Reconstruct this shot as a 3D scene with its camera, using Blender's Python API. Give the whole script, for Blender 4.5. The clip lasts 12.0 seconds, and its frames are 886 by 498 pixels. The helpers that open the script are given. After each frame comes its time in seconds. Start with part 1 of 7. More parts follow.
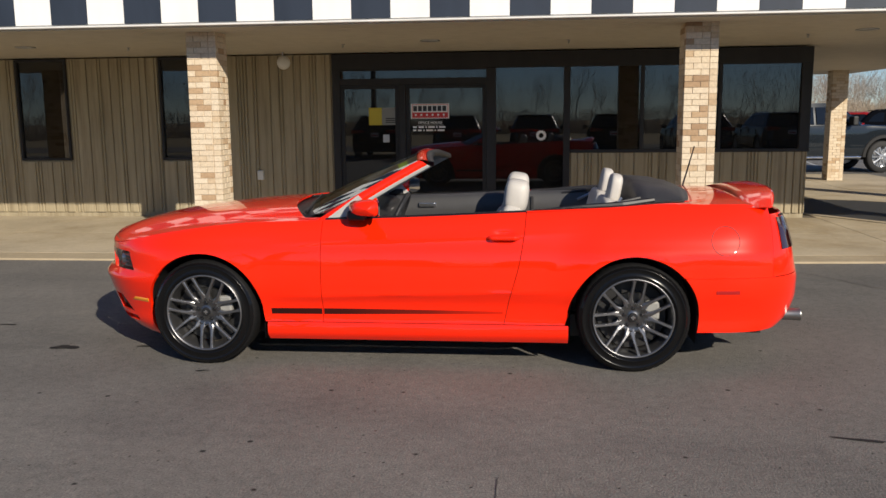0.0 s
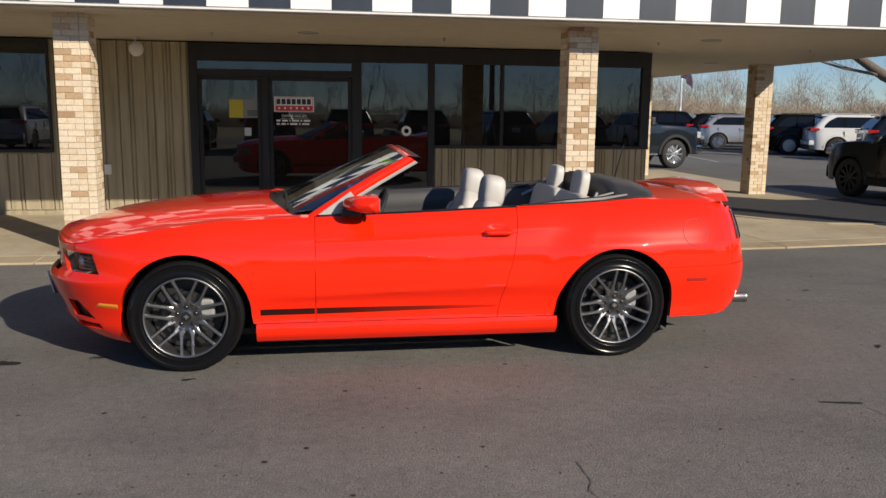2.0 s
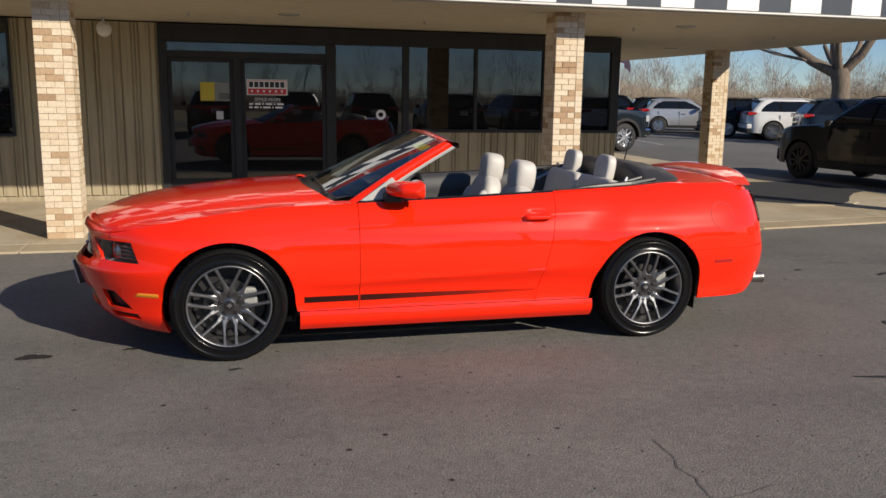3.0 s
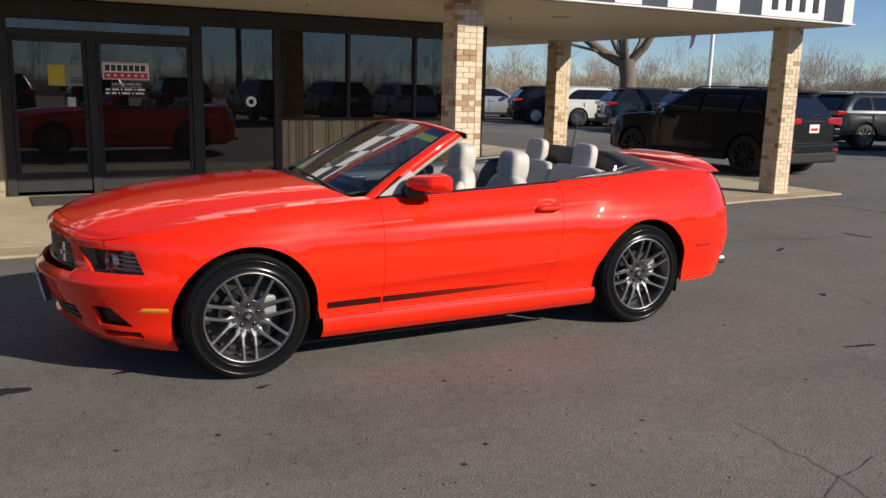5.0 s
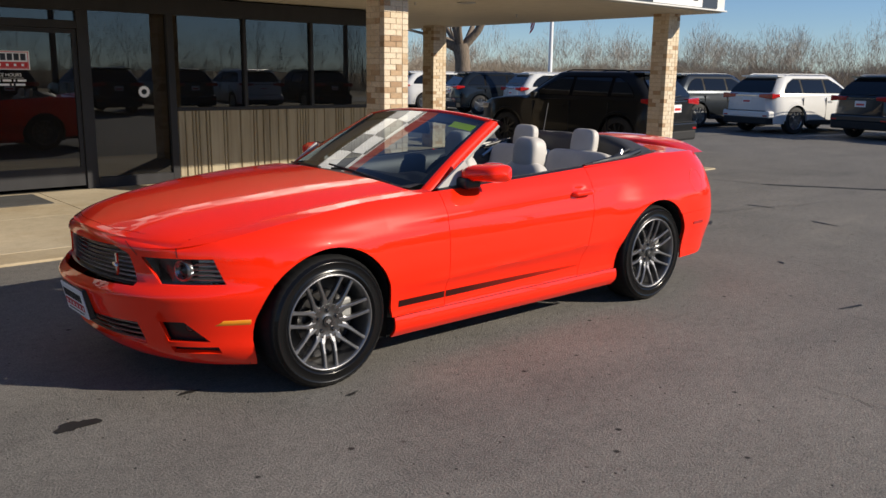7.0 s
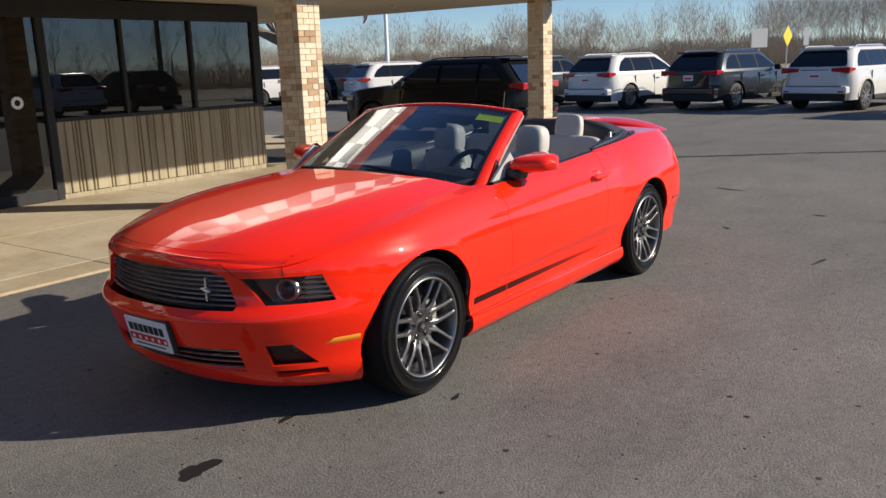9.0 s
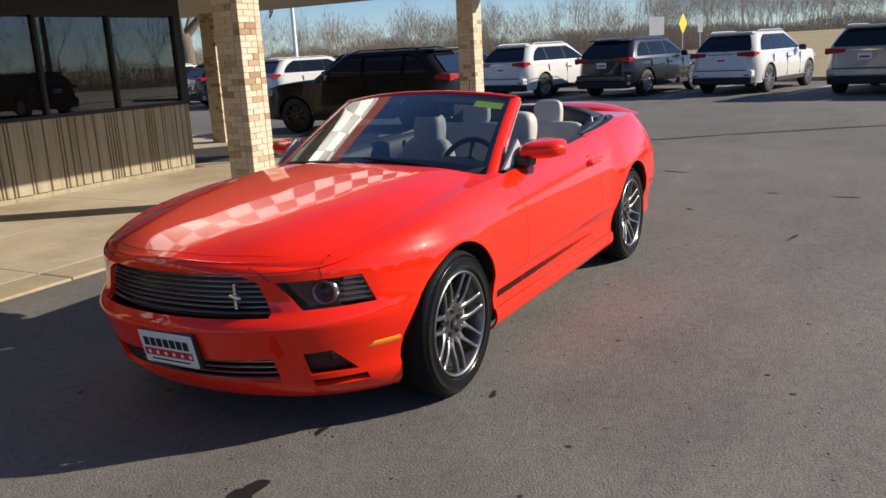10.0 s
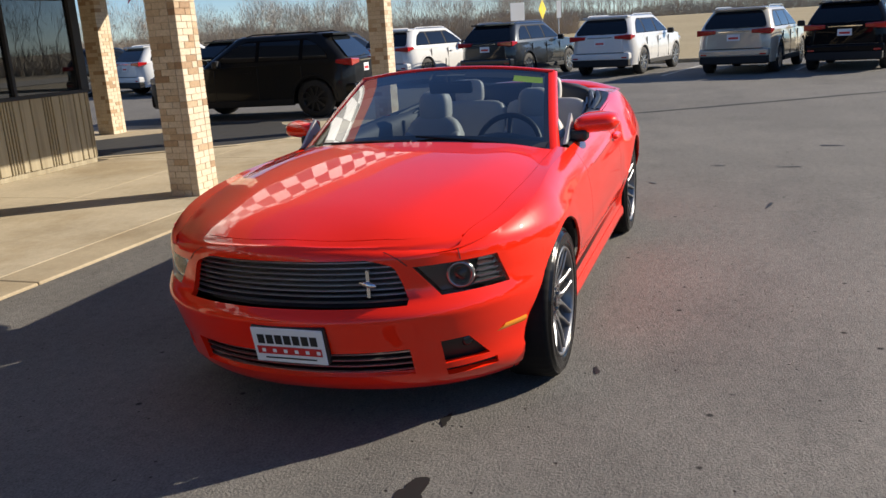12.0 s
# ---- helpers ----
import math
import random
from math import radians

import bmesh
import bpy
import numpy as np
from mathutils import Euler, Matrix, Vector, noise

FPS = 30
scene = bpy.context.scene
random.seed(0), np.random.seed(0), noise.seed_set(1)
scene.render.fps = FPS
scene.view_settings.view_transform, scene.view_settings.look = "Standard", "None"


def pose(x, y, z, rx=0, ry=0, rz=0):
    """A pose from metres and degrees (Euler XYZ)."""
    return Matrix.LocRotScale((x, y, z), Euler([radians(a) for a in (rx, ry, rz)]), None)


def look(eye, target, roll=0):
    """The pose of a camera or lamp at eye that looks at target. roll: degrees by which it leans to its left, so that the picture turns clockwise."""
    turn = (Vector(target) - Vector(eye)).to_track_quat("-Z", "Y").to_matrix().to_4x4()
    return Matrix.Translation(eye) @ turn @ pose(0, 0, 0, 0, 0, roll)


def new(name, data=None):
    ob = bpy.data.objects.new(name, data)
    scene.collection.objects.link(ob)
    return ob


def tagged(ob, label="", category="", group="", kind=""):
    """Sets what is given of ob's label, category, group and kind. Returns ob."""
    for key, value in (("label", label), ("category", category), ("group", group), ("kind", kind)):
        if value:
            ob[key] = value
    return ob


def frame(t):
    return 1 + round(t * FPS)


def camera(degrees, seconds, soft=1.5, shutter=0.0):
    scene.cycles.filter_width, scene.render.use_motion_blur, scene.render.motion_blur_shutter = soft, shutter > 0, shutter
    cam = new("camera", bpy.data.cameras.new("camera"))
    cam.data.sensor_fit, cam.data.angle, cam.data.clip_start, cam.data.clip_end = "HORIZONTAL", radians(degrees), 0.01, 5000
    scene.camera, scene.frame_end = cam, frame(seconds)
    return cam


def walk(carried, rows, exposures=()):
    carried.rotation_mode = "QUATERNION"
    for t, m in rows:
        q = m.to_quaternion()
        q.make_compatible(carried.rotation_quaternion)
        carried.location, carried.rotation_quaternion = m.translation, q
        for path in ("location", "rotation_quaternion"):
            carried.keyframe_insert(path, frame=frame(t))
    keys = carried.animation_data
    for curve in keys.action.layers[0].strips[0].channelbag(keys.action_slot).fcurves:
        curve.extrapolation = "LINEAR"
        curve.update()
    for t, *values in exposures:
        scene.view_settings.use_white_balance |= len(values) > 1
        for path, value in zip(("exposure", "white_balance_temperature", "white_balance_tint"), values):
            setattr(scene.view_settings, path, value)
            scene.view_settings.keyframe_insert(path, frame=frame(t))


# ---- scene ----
# World: x along the shopfront, y towards it, z up; the red car's mid wheelbase is the origin.
cam = camera(56.07, 12.0)
PATH = [
    (0.0, 0.6974, -5.9596, 1.5661, -8.924, 0.535, 5.639),
    (0.5, 0.3765, -6.0131, 1.5695, -8.721, 0.040, 1.103),
    (1.0, 0.0416, -6.0136, 1.5622, -8.729, -0.132, -2.911),
    (1.5, -0.2894, -5.9857, 1.5792, -9.257, 0.016, -4.271),
    (2.0, -0.6261, -5.9691, 1.5817, -9.314, -0.640, -9.245),
    (2.5, -0.9653, -5.8924, 1.5862, -9.989, -0.823, -11.831),
    (2.7, -1.1018, -5.8857, 1.5897, -10.239, -0.743, -12.434),
    (4.3, -2.1094, -5.4059, 1.5709, -10.663, -1.052, -23.034),
    (4.5, -2.2260, -5.3316, 1.5733, -10.871, -0.621, -23.923),
    (5.0, -2.5175, -5.1431, 1.5760, -11.057, -1.322, -28.418),
    (5.5, -2.8295, -4.9852, 1.5798, -11.144, -1.130, -32.137),
    (6.0, -3.0842, -4.7579, 1.5702, -11.398, -0.571, -34.863),
    (6.5, -3.3041, -4.5045, 1.5786, -11.757, -0.251, -37.083),
    (7.0, -3.5832, -4.3028, 1.5721, -11.849, -0.698, -40.927),
    (7.2, -3.7039, -4.2175, 1.5846, -11.879, -0.839, -43.082),
    (8.8, -4.3900, -3.3963, 1.6038, -12.483, 1.071, -52.073),
    (9.0, -4.4444, -3.2872, 1.6047, -12.622, 1.898, -54.061),
    (9.5, -4.5276, -2.9762, 1.5872, -12.985, 3.252, -57.993),
    (10.0, -4.6114, -2.6866, 1.5814, -13.315, 3.145, -61.064),
    (10.5, -4.7460, -2.4137, 1.5932, -13.642, 3.526, -63.792),
    (11.0, -4.8166, -2.1664, 1.5735, -14.061, 3.749, -65.969),
    (11.5, -4.8580, -1.8939, 1.5761, -14.457, 3.690, -68.412),
    (12.0, -4.9326, -1.6085, 1.5665, -14.718, 3.455, -71.371),
]
walk(cam, [(t, pose(x, y, z, 90 + pitch, roll, yaw)) for t, x, y, z, pitch, roll, yaw in PATH],
     [(0.0, 0.12), (2.7, 0.14), (5.5, 0.22), (7.2, 0.28), (9.0, 0.43), (11.0, 0.50), (12.0, 0.57)])

# ---- light ----
SUN_DIR = Vector((0.68, -1.0, 0.604)).normalized()      # towards the sun
world = bpy.data.worlds.new("sky")
scene.world = world
world.use_nodes = True
wn = world.node_tree.nodes
sky = wn.new("ShaderNodeTexSky")
sky.sky_type, sky.sun_disc = "NISHITA", False
sky.sun_elevation, sky.sun_rotation = math.asin(SUN_DIR.z), math.atan2(SUN_DIR.x, SUN_DIR.y)
sky.air_density, sky.dust_density, sky.ozone_density = 1.0, 0.0, 1.8
sky.altitude = 1500
wn["Background"].inputs["Strength"].default_value = 0.072
tint = wn.new("ShaderNodeMix")
tint.data_type, tint.blend_type = "RGBA", "MULTIPLY"
tint.inputs[0].default_value, tint.inputs[7].default_value = 1.0, (0.81, 0.965, 1.22, 1)
world.node_tree.links.new(sky.outputs[0], tint.inputs[6])
world.node_tree.links.new(tint.outputs[2], wn["Background"].inputs["Color"])
sun_lamp = bpy.data.lights.new("sun", "SUN")
sun_lamp.energy, sun_lamp.angle, sun_lamp.color = 5.0, radians(0.53), (1.0, 0.895, 0.735)
sun = new("sun", sun_lamp)
sun.matrix_world = look(SUN_DIR * 60, (0, 0, 0))


# ---- materials ----
def material(name, base=(0.5, 0.5, 0.5), rough=0.5, metal=0.0, coat=0.0, spec=0.5):
    m = bpy.data.materials.new(name)
    m.use_nodes = True
    b = m.node_tree.nodes["Principled BSDF"]
    b.inputs["Base Color"].default_value = (*base, 1)
    b.inputs["Roughness"].default_value = rough
    b.inputs["Metallic"].default_value = metal
    b.inputs["Coat Weight"].default_value = coat
    b.inputs["Coat Roughness"].default_value = 0.02
    b.inputs["Specular IOR Level"].default_value = spec
    return m


def node(m, kind, **values):
    n = m.node_tree.nodes.new(kind)
    for key, value in values.items():
        n.inputs[key.replace("_", " ")].default_value = value
    return n


def wire(m, a, b):
    m.node_tree.links.new(a, b)


def bsdf(m):
    return m.node_tree.nodes["Principled BSDF"]


def coords(m, scale=(1, 1, 1), world_space=True):
    """Object-space or world-space coordinates, scaled."""
    mp = node(m, "ShaderNodeMapping", Scale=scale)
    if world_space:
        wire(m, m.node_tree.nodes.new("ShaderNodeNewGeometry").outputs["Position"], mp.inputs["Vector"])
    else:
        wire(m, m.node_tree.nodes.new("ShaderNodeTexCoord").outputs["Object"], mp.inputs["Vector"])
    return mp.outputs[0]


def noise_tex(m, vec, scale, detail=4.0, rough=0.55):
    n = node(m, "ShaderNodeTexNoise", Scale=scale, Detail=detail, Roughness=rough)
    wire(m, vec, n.inputs["Vector"])
    return n.outputs["Fac"]


def ramp(m, fac, stops):
    r = m.node_tree.nodes.new("ShaderNodeValToRGB")
    while len(r.color_ramp.elements) < len(stops):
        r.color_ramp.elements.new(0.5)
    for e, (at, c) in zip(r.color_ramp.elements, stops):
        e.position, e.color = at, (*c, 1)
    wire(m, fac, r.inputs[0])
    return r.outputs[0]


def mix(m, fac, a, b, mode="MIX"):
    n = m.node_tree.nodes.new("ShaderNodeMix")
    n.data_type, n.blend_type = "RGBA", mode
    for sock, v in ((n.inputs[0], fac), (n.inputs[6], a), (n.inputs[7], b)):
        if isinstance(v, (int, float)):
            sock.default_value = v
        elif isinstance(v, tuple):
            sock.default_value = (*v, 1)
        else:
            wire(m, v, sock)
    return n.outputs[2]


def bump(m, height, strength=0.3, distance=0.01):
    b = node(m, "ShaderNodeBump", Strength=strength, Distance=distance)
    wire(m, height, b.inputs["Height"])
    wire(m, b.outputs[0], bsdf(m).inputs["Normal"])
    return b


def rough_from(m, fac, low, high):
    r = node(m, "ShaderNodeMapRange", To_Min=low, To_Max=high)
    wire(m, fac, r.inputs["Value"])
    wire(m, r.outputs[0], bsdf(m).inputs["Roughness"])


def asphalt_material():
    m = material("asphalt", rough=0.88, spec=0.35)
    v = coords(m)
    big, mid = noise_tex(m, v, 0.22, 5), noise_tex(m, v, 1.4, 6)
    c = ramp(m, big, [(0.30, (0.122, 0.116, 0.107)), (0.52, (0.158, 0.150, 0.138)), (0.72, (0.192, 0.181, 0.166))])
    c = mix(m, 0.35, c, ramp(m, mid, [(0.3, (0.112, 0.106, 0.097)), (0.7, (0.204, 0.193, 0.177))]))
    worn = noise_tex(m, coords(m, (0.35, 1.0, 1.0)), 0.75, 7, 0.62)
    c = mix(m, 0.7, c, ramp(m, worn, [(0.34, (0.72, 0.73, 0.75)), (0.47, (1.0, 1.0, 1.0)), (0.60, (1.0, 1.0, 1.0)), (0.70, (1.30, 1.27, 1.22))]), "MULTIPLY")
    # raises the base colour by up to 18 percent over the forecourt
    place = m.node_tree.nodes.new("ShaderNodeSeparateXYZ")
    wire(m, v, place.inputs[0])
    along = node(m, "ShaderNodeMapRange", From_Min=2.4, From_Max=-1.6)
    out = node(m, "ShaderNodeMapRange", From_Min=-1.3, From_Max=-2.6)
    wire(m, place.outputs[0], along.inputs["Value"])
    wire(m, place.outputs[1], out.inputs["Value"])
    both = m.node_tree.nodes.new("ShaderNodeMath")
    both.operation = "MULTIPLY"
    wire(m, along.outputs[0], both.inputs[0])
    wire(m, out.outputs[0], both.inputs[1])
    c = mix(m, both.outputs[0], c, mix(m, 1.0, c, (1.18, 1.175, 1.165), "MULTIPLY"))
    fine = noise_tex(m, v, 85, 4, 0.65)
    c = mix(m, 1.0, c, ramp(m, fine, [(0.30, (0.62, 0.62, 0.62)), (0.5, (1.0, 1.0, 1.0)), (0.70, (1.36, 1.34, 1.31))]), "MULTIPLY")
    c = mix(m, 0.5, c, ramp(m, noise_tex(m, v, 16, 5, 0.7), [(0.32, (0.65, 0.65, 0.65)), (0.5, (1.0, 1.0, 1.0)), (0.68, (1.3, 1.29, 1.27))]), "MULTIPLY")

    def flecks(scale, share, size):
        """Sparse spots: a share of the cells holds a spot of the size."""
        cell = node(m, "ShaderNodeTexVoronoi", Scale=scale)
        wire(m, v, cell.inputs["Vector"])
        near = node(m, "ShaderNodeMapRange", From_Min=size * 1.3, From_Max=size * 0.7)
        wire(m, cell.outputs["Distance"], near.inputs["Value"])
        pick = node(m, "ShaderNodeMapRange", From_Min=1 - share, From_Max=1 - share + 0.02)
        sep = m.node_tree.nodes.new("ShaderNodeSeparateColor")
        wire(m, cell.outputs["Color"], sep.inputs[0])
        wire(m, sep.outputs[0], pick.inputs["Value"])
        both = m.node_tree.nodes.new("ShaderNodeMath")
        both.operation = "MULTIPLY"
        wire(m, near.outputs[0], both.inputs[0])
        wire(m, pick.outputs[0], both.inputs[1])
        return both.outputs[0]
    pits = flecks(19.0, 0.14, 0.13)
    c = mix(m, pits, c, (0.05, 0.046, 0.042))
    c = mix(m, flecks(30.0, 0.05, 0.13), c, (0.30, 0.28, 0.25))
    c = mix(m, flecks(4.8, 0.26, 0.07), c, (0.018, 0.017, 0.016))
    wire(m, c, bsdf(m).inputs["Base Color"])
    rough_from(m, mid, 0.78, 0.95)
    low = m.node_tree.nodes.new("ShaderNodeMath")
    low.operation = "SUBTRACT"
    wire(m, fine, low.inputs[0])
    wire(m, pits, low.inputs[1])
    bump(m, low.outputs[0], 0.8, 0.009)
    return m


def concrete_material(name, tone, scale=1.0):
    m = material(name, rough=0.85)
    v = coords(m)
    a, b = noise_tex(m, v, 0.9 * scale, 6), noise_tex(m, v, 14 * scale, 5)
    lo, hi = tuple(k * 0.78 for k in tone), tuple(min(1, k * 1.15) for k in tone)
    c = ramp(m, a, [(0.3, lo), (0.7, hi)])
    c = mix(m, 0.35, c, ramp(m, b, [(0.3, lo), (0.7, hi)]))
    stain = noise_tex(m, v, 0.55 * scale, 7, 0.65)
    c = mix(m, 0.8, c, ramp(m, stain, [(0.36, (0.74, 0.66, 0.53)), (0.5, (0.98, 0.95, 0.90)), (0.66, (1.08, 1.06, 1.02))]), "MULTIPLY")
    speck = noise_tex(m, v, 120, 2)
    c = mix(m, 0.5, c, ramp(m, speck, [(0.35, (0.75, 0.75, 0.75)), (0.6, (1.05, 1.05, 1.05))]), "MULTIPLY")
    wire(m, c, bsdf(m).inputs["Base Color"])
    bump(m, b, 0.15, 0.004)
    return m


def siding_material():
    m = material("brown_siding", rough=0.7)
    v = coords(m, (22, 22, 0.8))
    g = noise_tex(m, v, 1.0, 6)
    w = noise_tex(m, coords(m, (0.8, 0.8, 0.35)), 1.6, 5)
    c = ramp(m, g, [(0.25, (0.30, 0.250, 0.160)), (0.7, (0.43, 0.370, 0.255))])
    c = mix(m, 0.4, c, ramp(m, w, [(0.3, (0.27, 0.222, 0.138)), (0.7, (0.45, 0.390, 0.275))]))
    streak = noise_tex(m, coords(m, (7, 7, 0.35)), 1.3, 6, 0.7)
    c = mix(m, 0.75, c, ramp(m, streak, [(0.32, (0.52, 0.47, 0.40)), (0.5, (0.92, 0.91, 0.89)), (0.7, (1.10, 1.10, 1.10))]), "MULTIPLY")
    wire(m, c, bsdf(m).inputs["Base Color"])
    bump(m, g, 0.3, 0.005)
    return m


def brick_material():
    m = material("pale_brick", rough=0.85)
    info = m.node_tree.nodes.new("ShaderNodeObjectInfo")
    c = ramp(m, info.outputs["Random"], [(0.0, (0.64, 0.53, 0.39)), (0.35, (0.70, 0.60, 0.46)), (0.65, (0.66, 0.555, 0.41)),
                                          (0.85, (0.57, 0.44, 0.295)), (0.95, (0.46, 0.32, 0.195)), (1.0, (0.36, 0.235, 0.14))])
    v = coords(m)
    g = noise_tex(m, v, 35, 5)
    c = mix(m, 0.6, c, ramp(m, g, [(0.3, (0.75, 0.73, 0.7)), (0.65, (1.12, 1.1, 1.08))]), "MULTIPLY")
    wire(m, c, bsdf(m).inputs["Base Color"])
    bump(m, g, 0.4, 0.004)
    return m


def paint_material(name, tone, rough=0.55, streak=0.25):
    m = material(name, tone, rough)
    v = coords(m, (3, 3, 0.7))
    g = noise_tex(m, v, 2.0, 6)
    lo = tuple(k * (1 - streak) for k in tone)
    wire(m, ramp(m, g, [(0.3, lo), (0.6, tone)]), bsdf(m).inputs["Base Color"])
    bump(m, noise_tex(m, coords(m), 60, 3), 0.08, 0.002)
    return m


def car_paint(name, tone, rough=0.25, flake=0.0):
    m = material(name, tone, rough, flake, 1.0)
    g = noise_tex(m, coords(m, world_space=False), 3.0, 3)
    rough_from(m, g, rough, rough + 0.06)
    bsdf(m).inputs["Specular IOR Level"].default_value = 0.15
    return m


def thin_glass(name, tint, gloss=1.5, steep=0.0, most=0.36, veil=0.0, power=3.0):
    """A thin pane: clear by tint, with a mirror gloss by Fresnel, or one that rises steeply where the pane is seen aslant."""
    m = bpy.data.materials.new(name)
    m.use_nodes = True
    t = m.node_tree
    t.nodes.clear()
    out, mx = t.nodes.new("ShaderNodeOutputMaterial"), t.nodes.new("ShaderNodeMixShader")
    clear, mirror = t.nodes.new("ShaderNodeBsdfTransparent"), t.nodes.new("ShaderNodeBsdfGlossy")
    fr = t.nodes.new("ShaderNodeFresnel")
    fr.inputs["IOR"].default_value = gloss
    clear.inputs["Color"].default_value = (*tint, 1)
    mirror.inputs["Roughness"].default_value = 0.003
    mirror.inputs["Color"].default_value = (0.95, 0.97, 1, 1)
    if steep:
        lw, cube, more = t.nodes.new("ShaderNodeLayerWeight"), t.nodes.new("ShaderNodeMath"), t.nodes.new("ShaderNodeMath")
        lw.inputs["Blend"].default_value = 0.5
        cube.operation, cube.inputs[1].default_value = "POWER", power
        more.operation, more.use_clamp = "MULTIPLY_ADD", True
        more.inputs[1].default_value, more.inputs[2].default_value = steep, 0.062
        cap = t.nodes.new("ShaderNodeMath")
        cap.operation, cap.inputs[1].default_value = "MINIMUM", most
        t.links.new(lw.outputs["Facing"], cube.inputs[0])
        t.links.new(cube.outputs[0], more.inputs[0])
        t.links.new(more.outputs[0], cap.inputs[0])
        t.links.new(cap.outputs[0], mx.inputs[0])
    else:
        t.links.new(fr.outputs[0], mx.inputs[0])
    # pale veil mixed in to lift the blacks: haze put into the pane's colour
    film = t.nodes.new("ShaderNodeMixShader")
    veil_grey = t.nodes.new("ShaderNodeBsdfDiffuse")
    film.inputs[0].default_value, veil_grey.inputs["Color"].default_value = veil, (0.55, 0.52, 0.48, 1)
    t.links.new(clear.outputs[0], film.inputs[1])
    t.links.new(veil_grey.outputs[0], film.inputs[2])
    t.links.new(film.outputs[0], mx.inputs[1])
    t.links.new(mirror.outputs[0], mx.inputs[2])
    t.links.new(mx.outputs[0], out.inputs["Surface"])
    return m


def bark_material(name, tone):
    m = material(name, tone, 0.9)
    g = noise_tex(m, coords(m, (6, 6, 1.2)), 2.5, 6)
    wire(m, ramp(m, g, [(0.3, tuple(k * 0.6 for k in tone)), (0.7, tuple(k * 1.3 for k in tone))]), bsdf(m).inputs["Base Color"])
    bump(m, g, 0.5, 0.03)
    return m


def grass_material():
    m = material("dry_grass", rough=0.95)
    v = coords(m)
    c = ramp(m, noise_tex(m, v, 0.12, 6), [(0.3, (0.30, 0.235, 0.130)), (0.7, (0.43, 0.345, 0.205))])
    c = mix(m, 0.5, c, ramp(m, noise_tex(m, v, 6, 5), [(0.3, (0.22, 0.175, 0.090)), (0.7, (0.46, 0.37, 0.22))]))
    wire(m, c, bsdf(m).inputs["Base Color"])
    bump(m, noise_tex(m, v, 25, 4), 0.6, 0.05)
    return m


def leather_material(name, tone):
    m = material(name, tone, 0.5)
    v = coords(m, world_space=False)
    vor = node(m, "ShaderNodeTexVoronoi", Scale=260.0)
    wire(m, v, vor.inputs["Vector"])
    g = noise_tex(m, v, 6, 4)
    wire(m, ramp(m, g, [(0.3, tuple(k * 0.85 for k in tone)), (0.7, tone)]), bsdf(m).inputs["Base Color"])
    bump(m, vor.outputs["Distance"], 0.12, 0.001)
    return m


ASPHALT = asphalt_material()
CONCRETE = concrete_material("pavement_concrete", (0.49, 0.425, 0.315))
KERB_CONCRETE = concrete_material("kerb_concrete", (0.43, 0.36, 0.25))
MORTAR = concrete_material("mortar", (0.55, 0.455, 0.33), 3)
JOINT_BED = concrete_material("joint_bed", (0.15, 0.13, 0.10), 2)
SIDING = siding_material()
BRICK = brick_material()
SOFFIT = paint_material("soffit_paint", (0.52, 0.475, 0.395), 0.6, 0.12)
WHITE_TILE = paint_material("white_panel", (0.84, 0.84, 0.82), 0.35, 0.05)
DARK_TILE = paint_material("dark_panel", (0.030, 0.038, 0.055), 0.35, 0.2)
PARAPET_RED = paint_material("red_metal_band", (0.26, 0.010, 0.008), 0.7, 0.12)
TRIM_WHITE = paint_material("white_metal_trim", (0.72, 0.71, 0.68), 0.4, 0.1)
BRONZE = paint_material("dark_bronze_frame", (0.034, 0.034, 0.037), 0.5, 0.2)
bsdf(BRONZE).inputs["Specular IOR Level"].default_value = 0.2
TINTED = thin_glass("tinted_glass", (0.15, 0.16, 0.17), 1.78, 1.7, veil=0.020)
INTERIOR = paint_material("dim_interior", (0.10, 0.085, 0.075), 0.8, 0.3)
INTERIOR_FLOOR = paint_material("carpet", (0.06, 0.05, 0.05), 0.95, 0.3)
GRASS = grass_material()
BARK = bark_material("grey_bark", (0.16, 0.125, 0.095))
TWIG = bark_material("bare_twigs", (0.33, 0.285, 0.24))
BRUSH = bark_material("winter_brush", (0.44, 0.36, 0.27))
LINE_PAINT = paint_material("worn_line_paint", (0.50, 0.50, 0.48), 0.8, 0.5)
SHADED_LANE = paint_material("shaded_lane_asphalt", (0.040, 0.039, 0.039), 0.8, 0.3)
STAIN = material("oil_stain", (0.012, 0.011, 0.011), 0.6)
CRACK = material("tar_crack", (0.016, 0.016, 0.016), 0.8)
HAIRLINE = material("open_crack", (0.075, 0.070, 0.064), 0.9)
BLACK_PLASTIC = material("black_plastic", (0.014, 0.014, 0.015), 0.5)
PILLAR_BLACK = material("black_pillar_film", (0.008, 0.008, 0.009), 0.45, 0.0, 0.0, 0.05)
WHITE_PLASTIC = material("white_plastic", (0.72, 0.71, 0.68), 0.45)
DULL_STEEL = material("sooty_steel", (0.30, 0.295, 0.285), 0.35, 0.9)
CHROME = material("chrome", (0.75, 0.76, 0.78), 0.08, 1.0)
STEEL = material("galvanised_steel", (0.50, 0.51, 0.53), 0.4, 0.9)
SIGN_WHITE = material("sign_white", (0.82, 0.82, 0.82), 0.4)
SIGN_RED = material("sign_red", (0.55, 0.02, 0.02), 0.4)
SIGN_BLACK = material("sign_black", (0.012, 0.012, 0.014), 0.4)
SIGN_YELLOW = material("sign_yellow", (0.75, 0.58, 0.02), 0.5)


